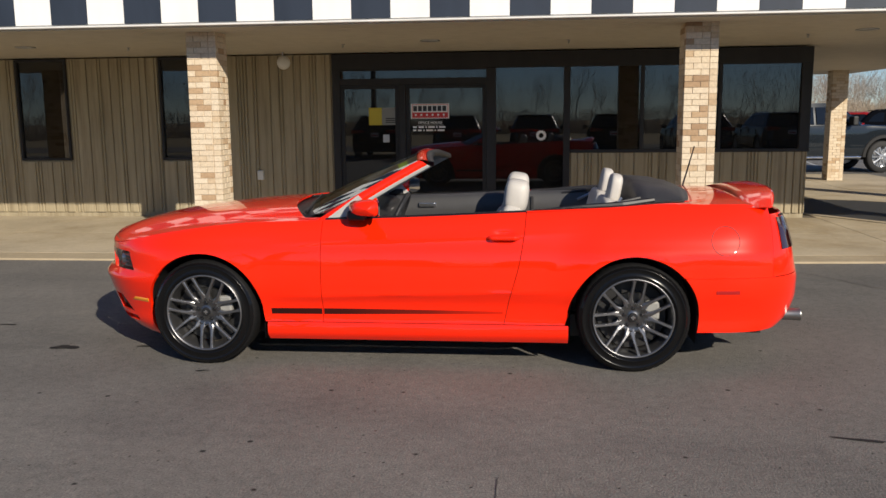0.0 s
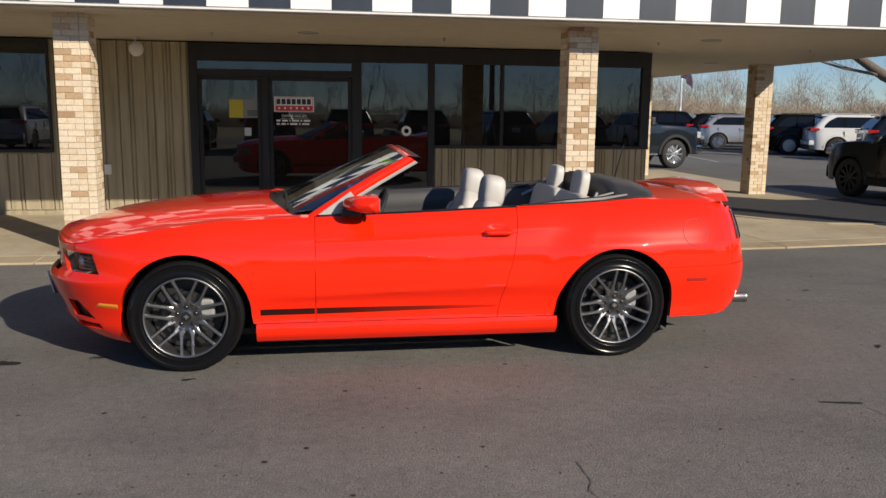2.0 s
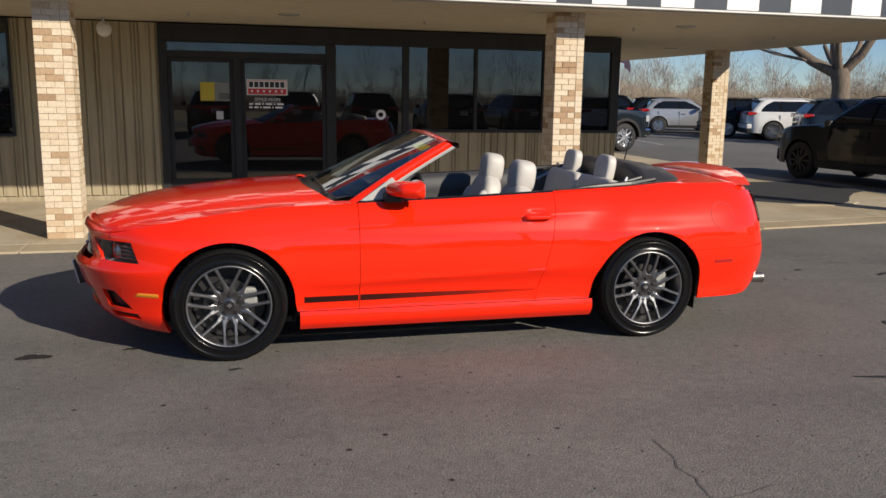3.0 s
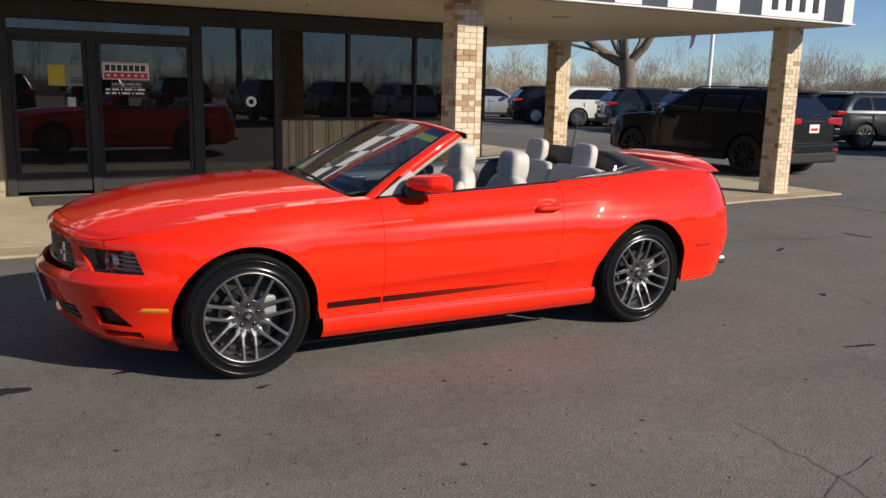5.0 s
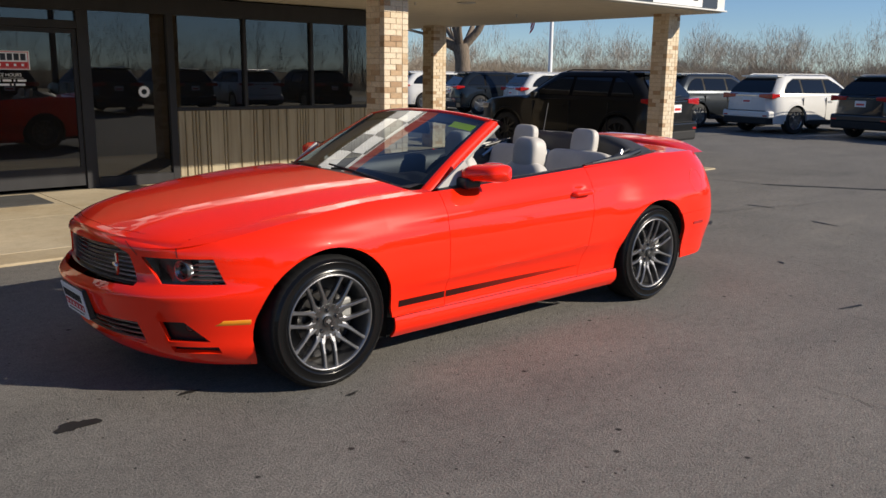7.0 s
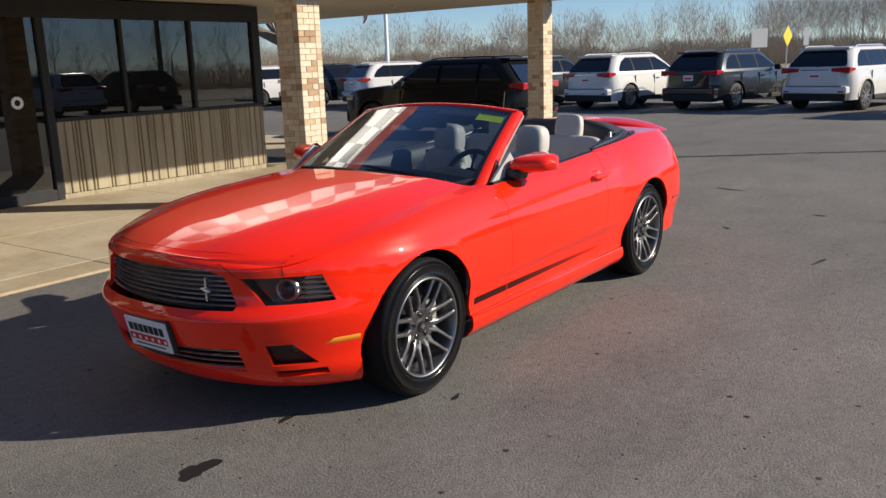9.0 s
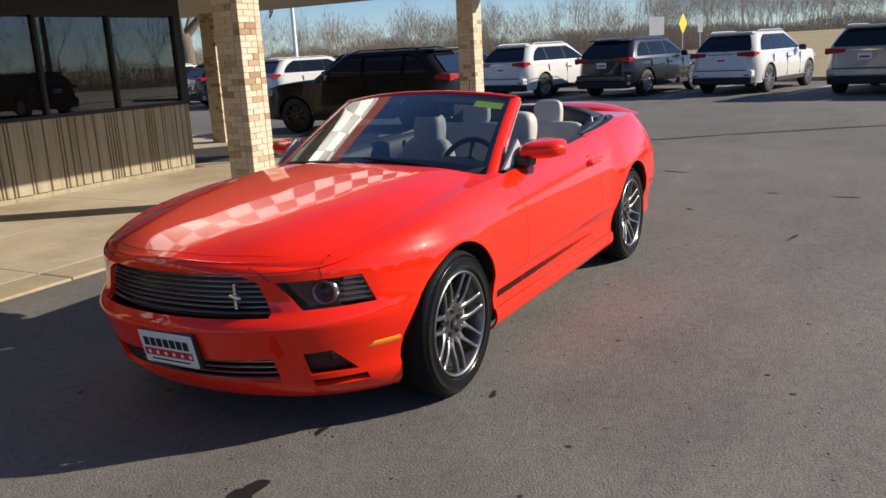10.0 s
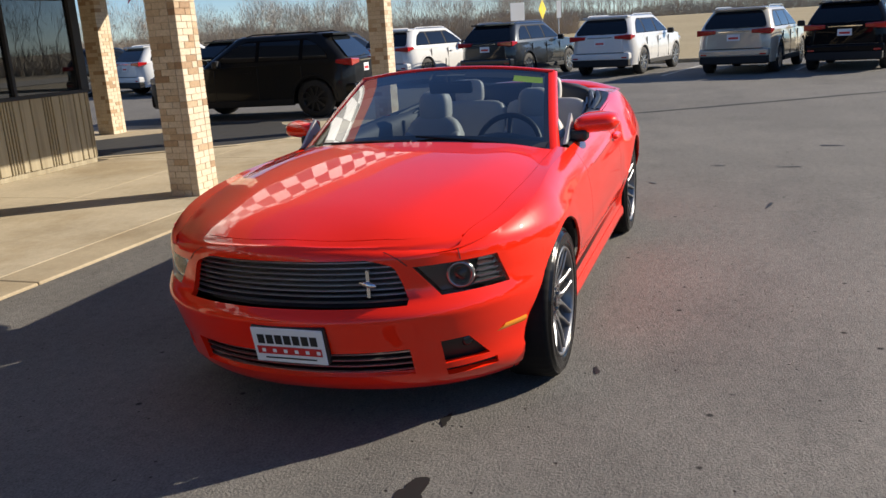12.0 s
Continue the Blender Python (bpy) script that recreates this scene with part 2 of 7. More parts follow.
# ---- mesh helpers ----
def part(name, bm, mat, parent=None, label="", smooth=False):
    """Links a bmesh as one mesh object, under a thing or under a part."""
    me = bpy.data.meshes.new(name)
    bm.normal_update()
    bm.to_mesh(me)
    bm.free()
    if smooth:
        me.polygons.foreach_set("use_smooth", [True] * len(me.polygons))
    if mat:
        for one in (mat if isinstance(mat, (list, tuple)) else [mat]):
            me.materials.append(one)
    ob = new(name, me)
    if parent:
        ob.parent = parent
    if label:
        ob["label"] = label
    return ob


def soften(ob, width=0.01, segments=2, angle=35):
    b = ob.modifiers.new("edges", "BEVEL")
    b.width, b.segments, b.limit_method, b.angle_limit = width, segments, "ANGLE", radians(angle)
    b.harden_normals = False
    return ob


def thing(name, m=None, label="", category="", group="", kind=""):
    ob = new(name)
    ob.empty_display_size = 0.1
    if m is not None:
        ob.matrix_world = m
    return tagged(ob, label, category, group, kind)


def box(bm, x0, x1, y0, y1, z0, z1):
    vs = [bm.verts.new(p) for p in ((x0, y0, z0), (x1, y0, z0), (x1, y1, z0), (x0, y1, z0), (x0, y0, z1), (x1, y0, z1), (x1, y1, z1), (x0, y1, z1))]
    for f in ((3, 2, 1, 0), (4, 5, 6, 7), (0, 1, 5, 4), (1, 2, 6, 5), (2, 3, 7, 6), (3, 0, 4, 7)):
        bm.faces.new([vs[i] for i in f])
    return bm


def boxes(*dims):
    bm = bmesh.new()
    for d in dims:
        box(bm, *d)
    return bm


def prism(bm, outline, z0, z1):
    """An upright prism over a counter-clockwise plan outline."""
    lo, hi = [bm.verts.new((x, y, z0)) for x, y in outline], [bm.verts.new((x, y, z1)) for x, y in outline]
    bm.faces.new(hi)
    bm.faces.new(lo[::-1])
    n = len(outline)
    for i in range(n):
        bm.faces.new((lo[i], lo[(i + 1) % n], hi[(i + 1) % n], hi[i]))
    return bm


def tube(bm, points, radii, sides=8, cap=True):
    """A tube through points with a radius at each."""
    pts = [Vector(p) for p in points]
    rings = []
    side = None
    for i, p in enumerate(pts):
        d = (pts[min(i + 1, len(pts) - 1)] - pts[max(i - 1, 0)]).normalized()
        if side is None:
            side = d.orthogonal().normalized()
        side = (side - d * side.dot(d)).normalized()
        up = d.cross(side)
        r = radii[i] if isinstance(radii, (list, tuple)) else radii
        rings.append([bm.verts.new(p + r * (math.cos(2 * math.pi * k / sides) * side + math.sin(2 * math.pi * k / sides) * up)) for k in range(sides)])
    for a, b in zip(rings, rings[1:]):
        for k in range(sides):
            bm.faces.new((a[k], a[(k + 1) % sides], b[(k + 1) % sides], b[k]))
    if cap:
        bm.faces.new(rings[0][::-1])
        bm.faces.new(rings[-1])
    return bm


def grid(bm, rows, close=False):
    """A sheet through rows of points; returns the rows of vertices."""
    vs = [[bm.verts.new(p) for p in r] for r in rows]
    for a, b in zip(vs, vs[1:]):
        n = len(a)
        for k in range(n if close else n - 1):
            bm.faces.new((a[k], a[(k + 1) % n], b[(k + 1) % n], b[k]))
    return vs


def lathe(bm, profile, sides=48, axis="y", centre=(0, 0, 0)):
    """Spins (radius, along) pairs about an axis."""
    rings = []
    for r, h in profile:
        ring = []
        for k in range(sides):
            c, s = r * math.cos(2 * math.pi * k / sides), r * math.sin(2 * math.pi * k / sides)
            p = {"y": (c, h, s), "z": (c, s, h), "x": (h, c, s)}[axis]
            ring.append(bm.verts.new(Vector(p) + Vector(centre)))
        rings.append(ring)
    for a, b in zip(rings, rings[1:]):
        for k in range(sides):
            bm.faces.new((a[k], a[(k + 1) % sides], b[(k + 1) % sides], b[k]))
    return rings


def curve(keys, x):
    """A smooth monotone curve through (x, value) pairs."""
    xs, ys = [k[0] for k in keys], [k[1] for k in keys]
    if x <= xs[0]:
        return ys[0]
    if x >= xs[-1]:
        return ys[-1]
    i = max(j for j in range(len(xs) - 1) if xs[j] <= x)
    d = [(ys[j + 1] - ys[j]) / (xs[j + 1] - xs[j]) for j in range(len(xs) - 1)]

    def slope(j):
        if j == 0:
            return d[0]
        if j == len(xs) - 1:
            return d[-1]
        return 0.0 if d[j - 1] * d[j] <= 0 else 2 * d[j - 1] * d[j] / (d[j - 1] + d[j])
    h = xs[i + 1] - xs[i]
    t = (x - xs[i]) / h
    return ((2 * t ** 3 - 3 * t * t + 1) * ys[i] + (t ** 3 - 2 * t * t + t) * h * slope(i)
            + (-2 * t ** 3 + 3 * t * t) * ys[i + 1] + (t ** 3 - t * t) * h * slope(i + 1))


def letters(name, text, size, mat, m, parent, depth=0.001):
    cu = bpy.data.curves.new(name, "FONT")
    cu.body, cu.size, cu.align_x, cu.align_y, cu.extrude = text, size, "CENTER", "CENTER", depth
    ob = new(name, cu)
    cu.materials.append(mat)
    ob.parent = parent
    ob.matrix_local = m
    return ob

def lerp(a, b, t):
    return a + (b - a) * t


def steps(a, b, n):
    return [lerp(a, b, k / n) for k in range(n + 1)]


# ---- ground ----
bm = bmesh.new()
N = 84


def land(x, y):
    """Height of the field, which swells gently to the east."""
    k = min(1.0, max(0.0, (x - 62) / 95)) * min(1.0, max(0.0, (0.30 * x - y) / 14 + 0.5))
    return -0.03 + 1.75 * k * k * (3 - 2 * k)


grid(bm, [[(x, y, land(x, y)) for x in steps(-420, 420, N)] for y in steps(-420, 420, N)])
tagged(part("ground", bm, GRASS), "dry winter grass field around the lot", "ground", kind="structure")
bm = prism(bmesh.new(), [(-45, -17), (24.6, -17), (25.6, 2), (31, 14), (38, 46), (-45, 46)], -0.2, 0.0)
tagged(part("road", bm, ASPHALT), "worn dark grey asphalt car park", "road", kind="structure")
bm = prism(bmesh.new(), [(-200, -29), (200, -29), (200, -21), (-200, -21)], -0.2, -0.01)
tagged(part("road", bm, ASPHALT), "asphalt road beyond the car park", "road", kind="structure")

# pavement: concrete slabs with open joints over a darker bed
KERB_Z = 0.022


def front_edge(x):
    return curve([(-16, 2.96), (-5, 2.96), (4, 3.06), (6.3, 3.37), (9.7, 3.58)], x)


bed = thing("pavement", label="tan concrete pavement slabs along the shopfront", category="pavement", kind="structure")
bm = prism(bmesh.new(), [(-15.8, 3.05), (4, 3.15), (6.3, 3.45), (9.6, 3.66), (9.55, 16.9), (-15.8, 16.9)], -0.15, KERB_Z - 0.009)
part("bed", bm, JOINT_BED, bed)
cuts = [-16, -12.6, -9.4, -6.4, -3.4, -0.55, 2.3, 5.1, 7.4, 9.62]
for xa, xb in zip(cuts, cuts[1:]):
    for band, (ya, yb) in enumerate(((0.0, 0.42), (0.42, 2.2), (2.2, 4.13))):
        a0, b0 = front_edge(xa), front_edge(xb)
        g = 0.006 if band else 0.003
        y1a, y1b = (min(7.1, a0 + yb), min(7.1, b0 + yb))
        bm = prism(bmesh.new(), [(xa + g, a0 + ya + (g if band else 0)), (xb - g, b0 + ya + (g if band else 0)), (xb - g, y1b - g), (xa + g, y1a - g)],
                   -0.1 if band == 0 else 0.0, KERB_Z)
        slab = part("slab", bm, KERB_CONCRETE if band == 0 else CONCRETE, bed)
        if band == 0:
            soften(slab, 0.012)
for k in range(4):
    ya = 7.12 + k * 2.45
    for xa, xb in ((5.1, 7.4), (7.4, 9.6)):
        part("slab", prism(bmesh.new(), [(xa + 0.006, ya + 0.006), (xb - 0.006, ya + 0.006), (xb - 0.006, ya + 2.444), (xa + 0.006, ya + 2.444)], 0.0, KERB_Z), CONCRETE, bed)

# the dark drive lane that crosses the pavement beside the shop, with a pale edging
LANE = [(4.96, 7.9), (5.35, 7.3), (5.9, 6.5), (6.4, 5.75), (7.0, 5.25), (7.8, 5.1), (8.2, 5.4), (8.7, 6.0), (9.2, 6.5), (9.7, 6.8), (9.7, 8.7), (8.9, 8.45), (8.1, 8.5), (7.4, 9.15), (6.6, 9.75), (4.96, 10.4)]
# the shade that lies on the lane is painted into its dark colour
tagged(part("road", prism(bmesh.new(), LANE, 0.0, KERB_Z + 0.005), SHADED_LANE), "asphalt drive lane under the canopy, with shade put into its dark colour", "road", kind="structure")

# cracks and stains on the asphalt
random.seed(4)


def wander(a, b, n, sway):
    a, b = Vector(a), Vector(b)
    side = Vector((-(b - a).y, (b - a).x)).normalized()
    off, pts = 0.0, []
    for i in range(n + 1):
        off += random.uniform(-sway, sway)
        pts.append(a.lerp(b, i / n) + side * off * (1 - abs(2 * i / n - 1) * 0.5))
    return pts


def strip(points, width):
    bm = bmesh.new()
    rows = []
    for i, p in enumerate(points):
        d = (points[min(i + 1, len(points) - 1)] - points[max(i - 1, 0)]).normalized()
        n = Vector((-d.y, d.x)) * width * random.uniform(0.65, 1.0) * (0.25 if i in (0, len(points) - 1) else 1)
        rows.append([(p.x - n.x, p.y - n.y, 0.004), (p.x + n.x, p.y + n.y, 0.004)])
    grid(bm, rows)
    return bm


for run in (LANE[:7], LANE[12:16]):
    pts = [Vector(p) for p in run]
    bm = bmesh.new()
    rows = []
    for k, p in enumerate(pts):
        d = (pts[min(k + 1, len(pts) - 1)] - pts[max(k - 1, 0)]).normalized()
        n = Vector((d.y, -d.x)) * 0.14
        rows.append([(p.x, p.y, KERB_Z + 0.001), (p.x, p.y, KERB_Z + 0.012), (p.x + n.x, p.y + n.y, KERB_Z + 0.012), (p.x + n.x, p.y + n.y, KERB_Z + 0.001)])
    grid(bm, rows)
    tagged(part("kerb", bm, CONCRETE), "flush pale concrete edging of the drive lane", "kerb", kind="structure")
for a, b, w, s in (((8.3, 2.0), (9.65, 0.02), 0.075, 0.02), ((9.65, 0.02), (12.3, -4.25), 0.085, 0.03), ((8.3, 2.0), (8.1, 3.4), 0.015, 0.02), ((0.58, -2.48), (0.40, -3.3), 0.003, 0.02),
                   ((3.5, -0.6), (3.25, -1.9), 0.003, 0.03), ((2.4, -2.0), (2.7, -2.9), 0.003, 0.02), ((-0.1, -3.2), (0.9, -3.05), 0.0025, 0.02),
                   ((4.3, 1.2), (7.6, 0.4), 0.005, 0.03), ((3.4, 2.6), (4.3, 1.2), 0.005, 0.04), ((12.3, -4.25), (15.6, -9), 0.085, 0.03)):
    ob = part("crack", strip(wander(a, b, 22, s), w), CRACK if w > 0.02 else HAIRLINE)
    tagged(ob, "dark crack sealed with tar across the asphalt" if w > 0.02 else "thin open crack in the asphalt", "crack", "cracks in the asphalt", "structure")


def blot(x, y, rx, ry, turn, seed):
    random.seed(seed)
    bm = bmesh.new()
    ph = [random.uniform(0, 6.28) for _ in range(5)]
    ring = []
    for k in range(36):
        a = 2 * math.pi * k / 36
        r = 1 + 0.28 * math.sin(2 * a + ph[0]) + 0.17 * math.sin(3 * a + ph[1]) + 0.10 * math.sin(5 * a + ph[2]) + 0.06 * math.sin(9 * a + ph[3])
        ring.append(bm.verts.new((r * rx * math.cos(a), r * ry * math.sin(a), 0)))
    bm.faces.new(ring)
    ob = part("stain", bm, STAIN)
    ob.matrix_world = pose(x, y, 0.004, 0, 0, turn)
    tagged(ob, "dark oil stain soaked into the asphalt", "stain", "oil stains", "structure")


for i, (x, y, rx, ry, turn) in enumerate(((-2.52, -0.58, 0.085, 0.055, 20), (-1.96, -0.52, 0.05, 0.018, 10), (-3.33, 0.02, 0.06, 0.02, 0), (2.33, -1.93, 0.10, 0.018, -15), (-1.34, -1.05, 0.04, 0.012, 5),
                                          (4.6, 0.6, 0.09, 0.03, 30), (5.6, -0.2, 0.16, 0.025, 80), (6.2, 0.9, 0.14, 0.03, 95), (3.3, -0.9, 0.06, 0.015, 60), (3.9, 0.9, 0.05, 0.02, 10), (5.65, -2.71, 0.10, 0.05, 70), (4.2, -2.2, 0.12, 0.02, 85), (4.3, -1.5, 0.08, 0.015, 80))):
    blot(x, y, rx, ry, turn, 11 + i)

# parking lines
for i, (x, y, length, turn) in enumerate(((19.4, 6.9, 5.2, -12), (19.4, 3.6, 5.2, -12), (19.2, 0.2, 5.2, -12), (19.2, -3.2, 5.2, -12), (9.7, 21.0, 5.0, 80), (13.5, 21.2, 5.0, 80))):
    ob = part("line", boxes((0, length, -0.05, 0.05, 0, 0.004)), LINE_PAINT)
    ob.matrix_world = pose(x, y, 0.0, 0, 0, turn)
    tagged(ob, "worn white parking bay line on asphalt", "line", "parking lines", "structure")

# ---- building ----
WALL_Y, CORNER_X, SOFFIT_Z, LEFT_X, BACK_Y = 7.14, 4.93, 2.57, -15.0, 16.5
front_wall = thing("wall_front", label="dark brown vertical plank siding of the shopfront", category="wall", kind="structure")
bm = boxes((LEFT_X, -7.6, WALL_Y + 0.02, WALL_Y + 0.2, 0.0, SOFFIT_Z), (-6.73, -5.17, WALL_Y + 0.02, WALL_Y + 0.2, 0.0, SOFFIT_Z), (-4.30, -2.34, WALL_Y + 0.02, WALL_Y + 0.2, 0.0, SOFFIT_Z),
           (-7.6, -6.73, WALL_Y + 0.02, WALL_Y + 0.2, 0.0, 0.94), (-5.17, -4.30, WALL_Y + 0.02, WALL_Y + 0.2, 0.0, 0.94),
           (1.36, CORNER_X - 0.02, WALL_Y + 0.02, WALL_Y + 0.2, 0.0, 1.03))
part("backing", bm, SIDING, front_wall)
random.seed(21)


def planks(x0, x1, z0, z1):
    """Uneven upright boards with recessed joints."""
    x = x0
    while x < x1 - 0.02:
        w = min(random.choice((0.05, 0.05, 0.11, 0.15, 0.19, 0.22)), x1 - x)
        d = random.uniform(0.0, 0.008)
        bm = bmesh.new()
        b = 0.009
        prism(bm, [(x + 0.007 + b, WALL_Y - d), (x + w - 0.007 - b, WALL_Y - d), (x + w - 0.007, WALL_Y - d + b), (x + w - 0.007, WALL_Y + 0.03), (x + 0.007, WALL_Y + 0.03), (x + 0.007, WALL_Y - d + b)], z0, z1)
        part("plank", bm, SIDING, front_wall)
        x += w


planks(-9.8, -7.62, 0.09, SOFFIT_Z)
planks(-7.60, -6.73, 0.09, 0.92)
planks(-6.71, -5.19, 0.09, SOFFIT_Z)
planks(-5.17, -4.30, 0.09, 0.92)
planks(-4.28, -2.36, 0.09, SOFFIT_Z)
planks(1.38, CORNER_X - 0.005, 0.09, 1.02)
side_wall = thing("wall_side", label="brown sided flank of the building under the canopy", category="wall", kind="structure")
part("backing", boxes((CORNER_X - 0.2, CORNER_X - 0.01, WALL_Y + 0.2, BACK_Y, 0, SOFFIT_Z)), SIDING, side_wall)
y = WALL_Y + 0.2
while y < BACK_Y - 0.1:
    w = random.choice((0.075, 0.11, 0.15, 0.19))
    part("plank", boxes((CORNER_X - 0.02, CORNER_X + random.uniform(0.0, 0.008), y + 0.007, y + w - 0.007, 0.09, SOFFIT_Z)), SIDING, side_wall)
    y += w
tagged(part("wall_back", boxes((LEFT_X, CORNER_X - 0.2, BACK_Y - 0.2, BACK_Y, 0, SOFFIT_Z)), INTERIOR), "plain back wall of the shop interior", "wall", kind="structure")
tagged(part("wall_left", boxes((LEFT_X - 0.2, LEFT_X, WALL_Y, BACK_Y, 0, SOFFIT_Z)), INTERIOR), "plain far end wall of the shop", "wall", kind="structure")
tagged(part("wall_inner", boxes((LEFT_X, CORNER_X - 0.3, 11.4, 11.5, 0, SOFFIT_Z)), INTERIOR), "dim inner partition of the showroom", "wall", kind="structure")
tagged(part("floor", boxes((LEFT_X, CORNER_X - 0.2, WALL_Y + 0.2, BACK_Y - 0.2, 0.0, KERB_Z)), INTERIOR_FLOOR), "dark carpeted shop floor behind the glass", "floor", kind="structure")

# shopfront glazing
FY0, FY1 = WALL_Y - 0.03, WALL_Y + 0.10


def glazing(name, label, bars, panes):
    g = thing(name, label=label, category="window", kind="structure")
    for (nm, x0, x1, z0, z1) in bars:
        soften(part(nm, boxes((x0, x1, FY0, FY1, z0, z1)), BRONZE, g), 0.004, 1)
    for (x0, x1, z0, z1) in panes:
        p = part("pane", boxes((x0 - 0.01, x1 + 0.01, WALL_Y + 0.02, WALL_Y + 0.026, z0 - 0.01, z1 + 0.01)), TINTED, g)
        p.visible_shadow = False
    return g


top, sill = 2.33, 1.07
glazing("window_1", "large tinted shop windows in dark bronze frames",
        [("head", -2.34, CORNER_X, top, SOFFIT_Z), ("jamb", -2.34, -2.22, KERB_Z, top - 0.001), ("post", 0.08, 0.23, KERB_Z, top - 0.001), ("mullion", 1.27, 1.37, KERB_Z, top - 0.001),
         ("mullion", 2.43, 2.48, sill, top - 0.001), ("mullion", 3.58, 3.63, sill, top - 0.001), ("jamb", 4.78, CORNER_X, sill, top - 0.001), ("sill", 1.371, CORNER_X + 0.004, 1.02, sill - 0.001),
         ("threshold", 0.231, 1.269, KERB_Z, 0.16)],
        [(0.23, 1.27, 0.16, top), (1.37, 2.43, sill, top), (2.48, 3.58, sill, top), (3.63, 4.78, sill, top)])
entry = glazing("door_1", "dark bronze glass entrance doors with a transom above",
                [("transom_bar", -2.22, 0.08, 2.09, 2.19), ("transom_head", -2.22, 0.08, 2.31, 2.329), ("meeting_post", -1.29, -1.18, KERB_Z, 2.089)],
                [(-2.21, 0.07, 2.19, 2.31)])
for nm, x0, x1 in (("door_leaf", -2.215, -1.295), ("door_leaf", -1.175, 0.075)):
    s = 0.055
    leaf = part(nm, boxes((x0, x0 + s, FY0 + 0.03, FY1 - 0.03, 0.07, 2.085), (x1 - s, x1, FY0 + 0.03, FY1 - 0.03, 0.07, 2.085), (x0 + s, x1 - s, FY0 + 0.03, FY1 - 0.03, 0.07, 0.32), (x0 + s, x1 - s, FY0 + 0.03, FY1 - 0.03, 2.03, 2.085)), BRONZE, entry)
    p = part("pane", boxes((x0 + s - 0.01, x1 - s + 0.01, WALL_Y + 0.02, WALL_Y + 0.026, 0.31, 2.04)), TINTED, leaf)
    p.visible_shadow = False
    part("pull_handle", tube(bmesh.new(), [(x1 - 0.03 if x0 < -2 else x0 + 0.03, FY0 + 0.03, 1.0), (x1 - 0.03 if x0 < -2 else x0 + 0.03, FY0 - 0.02, 1.0), (x1 - 0.03 if x0 < -2 else x0 + 0.03, FY0 - 0.02, 1.25), (x1 - 0.03 if x0 < -2 else x0 + 0.03, FY0 + 0.03, 1.25)], 0.009), BRONZE, leaf)
for i, (x0, x1) in enumerate(((-7.6, -6.73), (-5.17, -4.30))):
    s = 0.035
    glazing("window_%d" % (i + 2), "tall narrow tinted window in a dark frame",
            [("frame", x0, x0 + s, 0.94, SOFFIT_Z), ("frame", x1 - s, x1, 0.94, SOFFIT_Z), ("frame", x0 + s, x1 - s, 0.94, 0.98), ("frame", x0 + s, x1 - s, SOFFIT_Z - 0.04, SOFFIT_Z)],
            [(x0 + s, x1 - s, 0.98, SOFFIT_Z - 0.04)])

# canopy: soffit, fascia of checks, roof deck
FX, FY, FZ = 8.92, 3.20, 2.64
bm = bmesh.new()
prism(bm, [(LEFT_X, FY + 0.05), (FX - 0.05, FY + 0.05), (FX - 0.05, BACK_Y + 0.3), (LEFT_X, BACK_Y + 0.3)], SOFFIT_Z + 0.028, SOFFIT_Z + 0.16)
for k in range(44):
    ya = FY + 0.05 + 0.305 * k
    box(bm, LEFT_X, FX - 0.05, ya + 0.003, min(ya + 0.302, BACK_Y + 0.3), SOFFIT_Z + 0.02, SOFFIT_Z + 0.03)
tagged(part("ceiling", bm, SOFFIT), "painted cream soffit of the canopy", "ceiling", kind="structure")
canopy = thing("canopy", label="flat canopy with a black and white checked fascia", category="canopy", kind="structure")
part("roof", boxes((LEFT_X, FX - 0.06, FY + 0.06, BACK_Y + 0.3, 3.50, 3.58)), TRIM_WHITE, canopy)
part("fascia_board", boxes((LEFT_X, FX - 0.02, FY + 0.02, FY + 0.05, FZ - 0.03, 3.60)), TRIM_WHITE, canopy)
part("side_fascia", boxes((FX - 0.05, FX, FY + 0.05, BACK_Y + 0.3, FZ - 0.03, 3.60)), DARK_TILE, canopy, "plain dark side fascia")
soften(part("drip_edge", boxes((LEFT_X, FX + 0.015, FY - 0.015, FY + 0.06, FZ - 0.034, FZ - 0.012)), TRIM_WHITE, canopy, "white metal drip edge"), 0.006)
soften(part("drip_edge", boxes((FX - 0.06, FX + 0.015, FY + 0.061, BACK_Y + 0.3, FZ - 0.034, FZ - 0.012)), TRIM_WHITE, canopy, "white metal drip edge"), 0.006)
soften(part("coping", boxes((LEFT_X, FX + 0.015, FY - 0.015, FY + 0.08, 3.62, 3.66)), TRIM_WHITE, canopy), 0.006)
soften(part("parapet_band", boxes((LEFT_X, FX - 0.02, FY + 0.10, FY + 0.16, 3.66, 4.26)), PARAPET_RED, canopy, "plain red metal band above the checks"), 0.01)
TILE = 0.4285
TILE_BM = {}
for h in (TILE, 0.12):
    for mat in (WHITE_TILE, DARK_TILE):
        bm = boxes((0.002, TILE - 0.002, 0, 0.018, 0.002, h - 0.002))
        me = bpy.data.meshes.new("check")
        bm.to_mesh(me)
        bm.free()
        me.materials.append(mat)
        TILE_BM[(h, mat.name)] = me
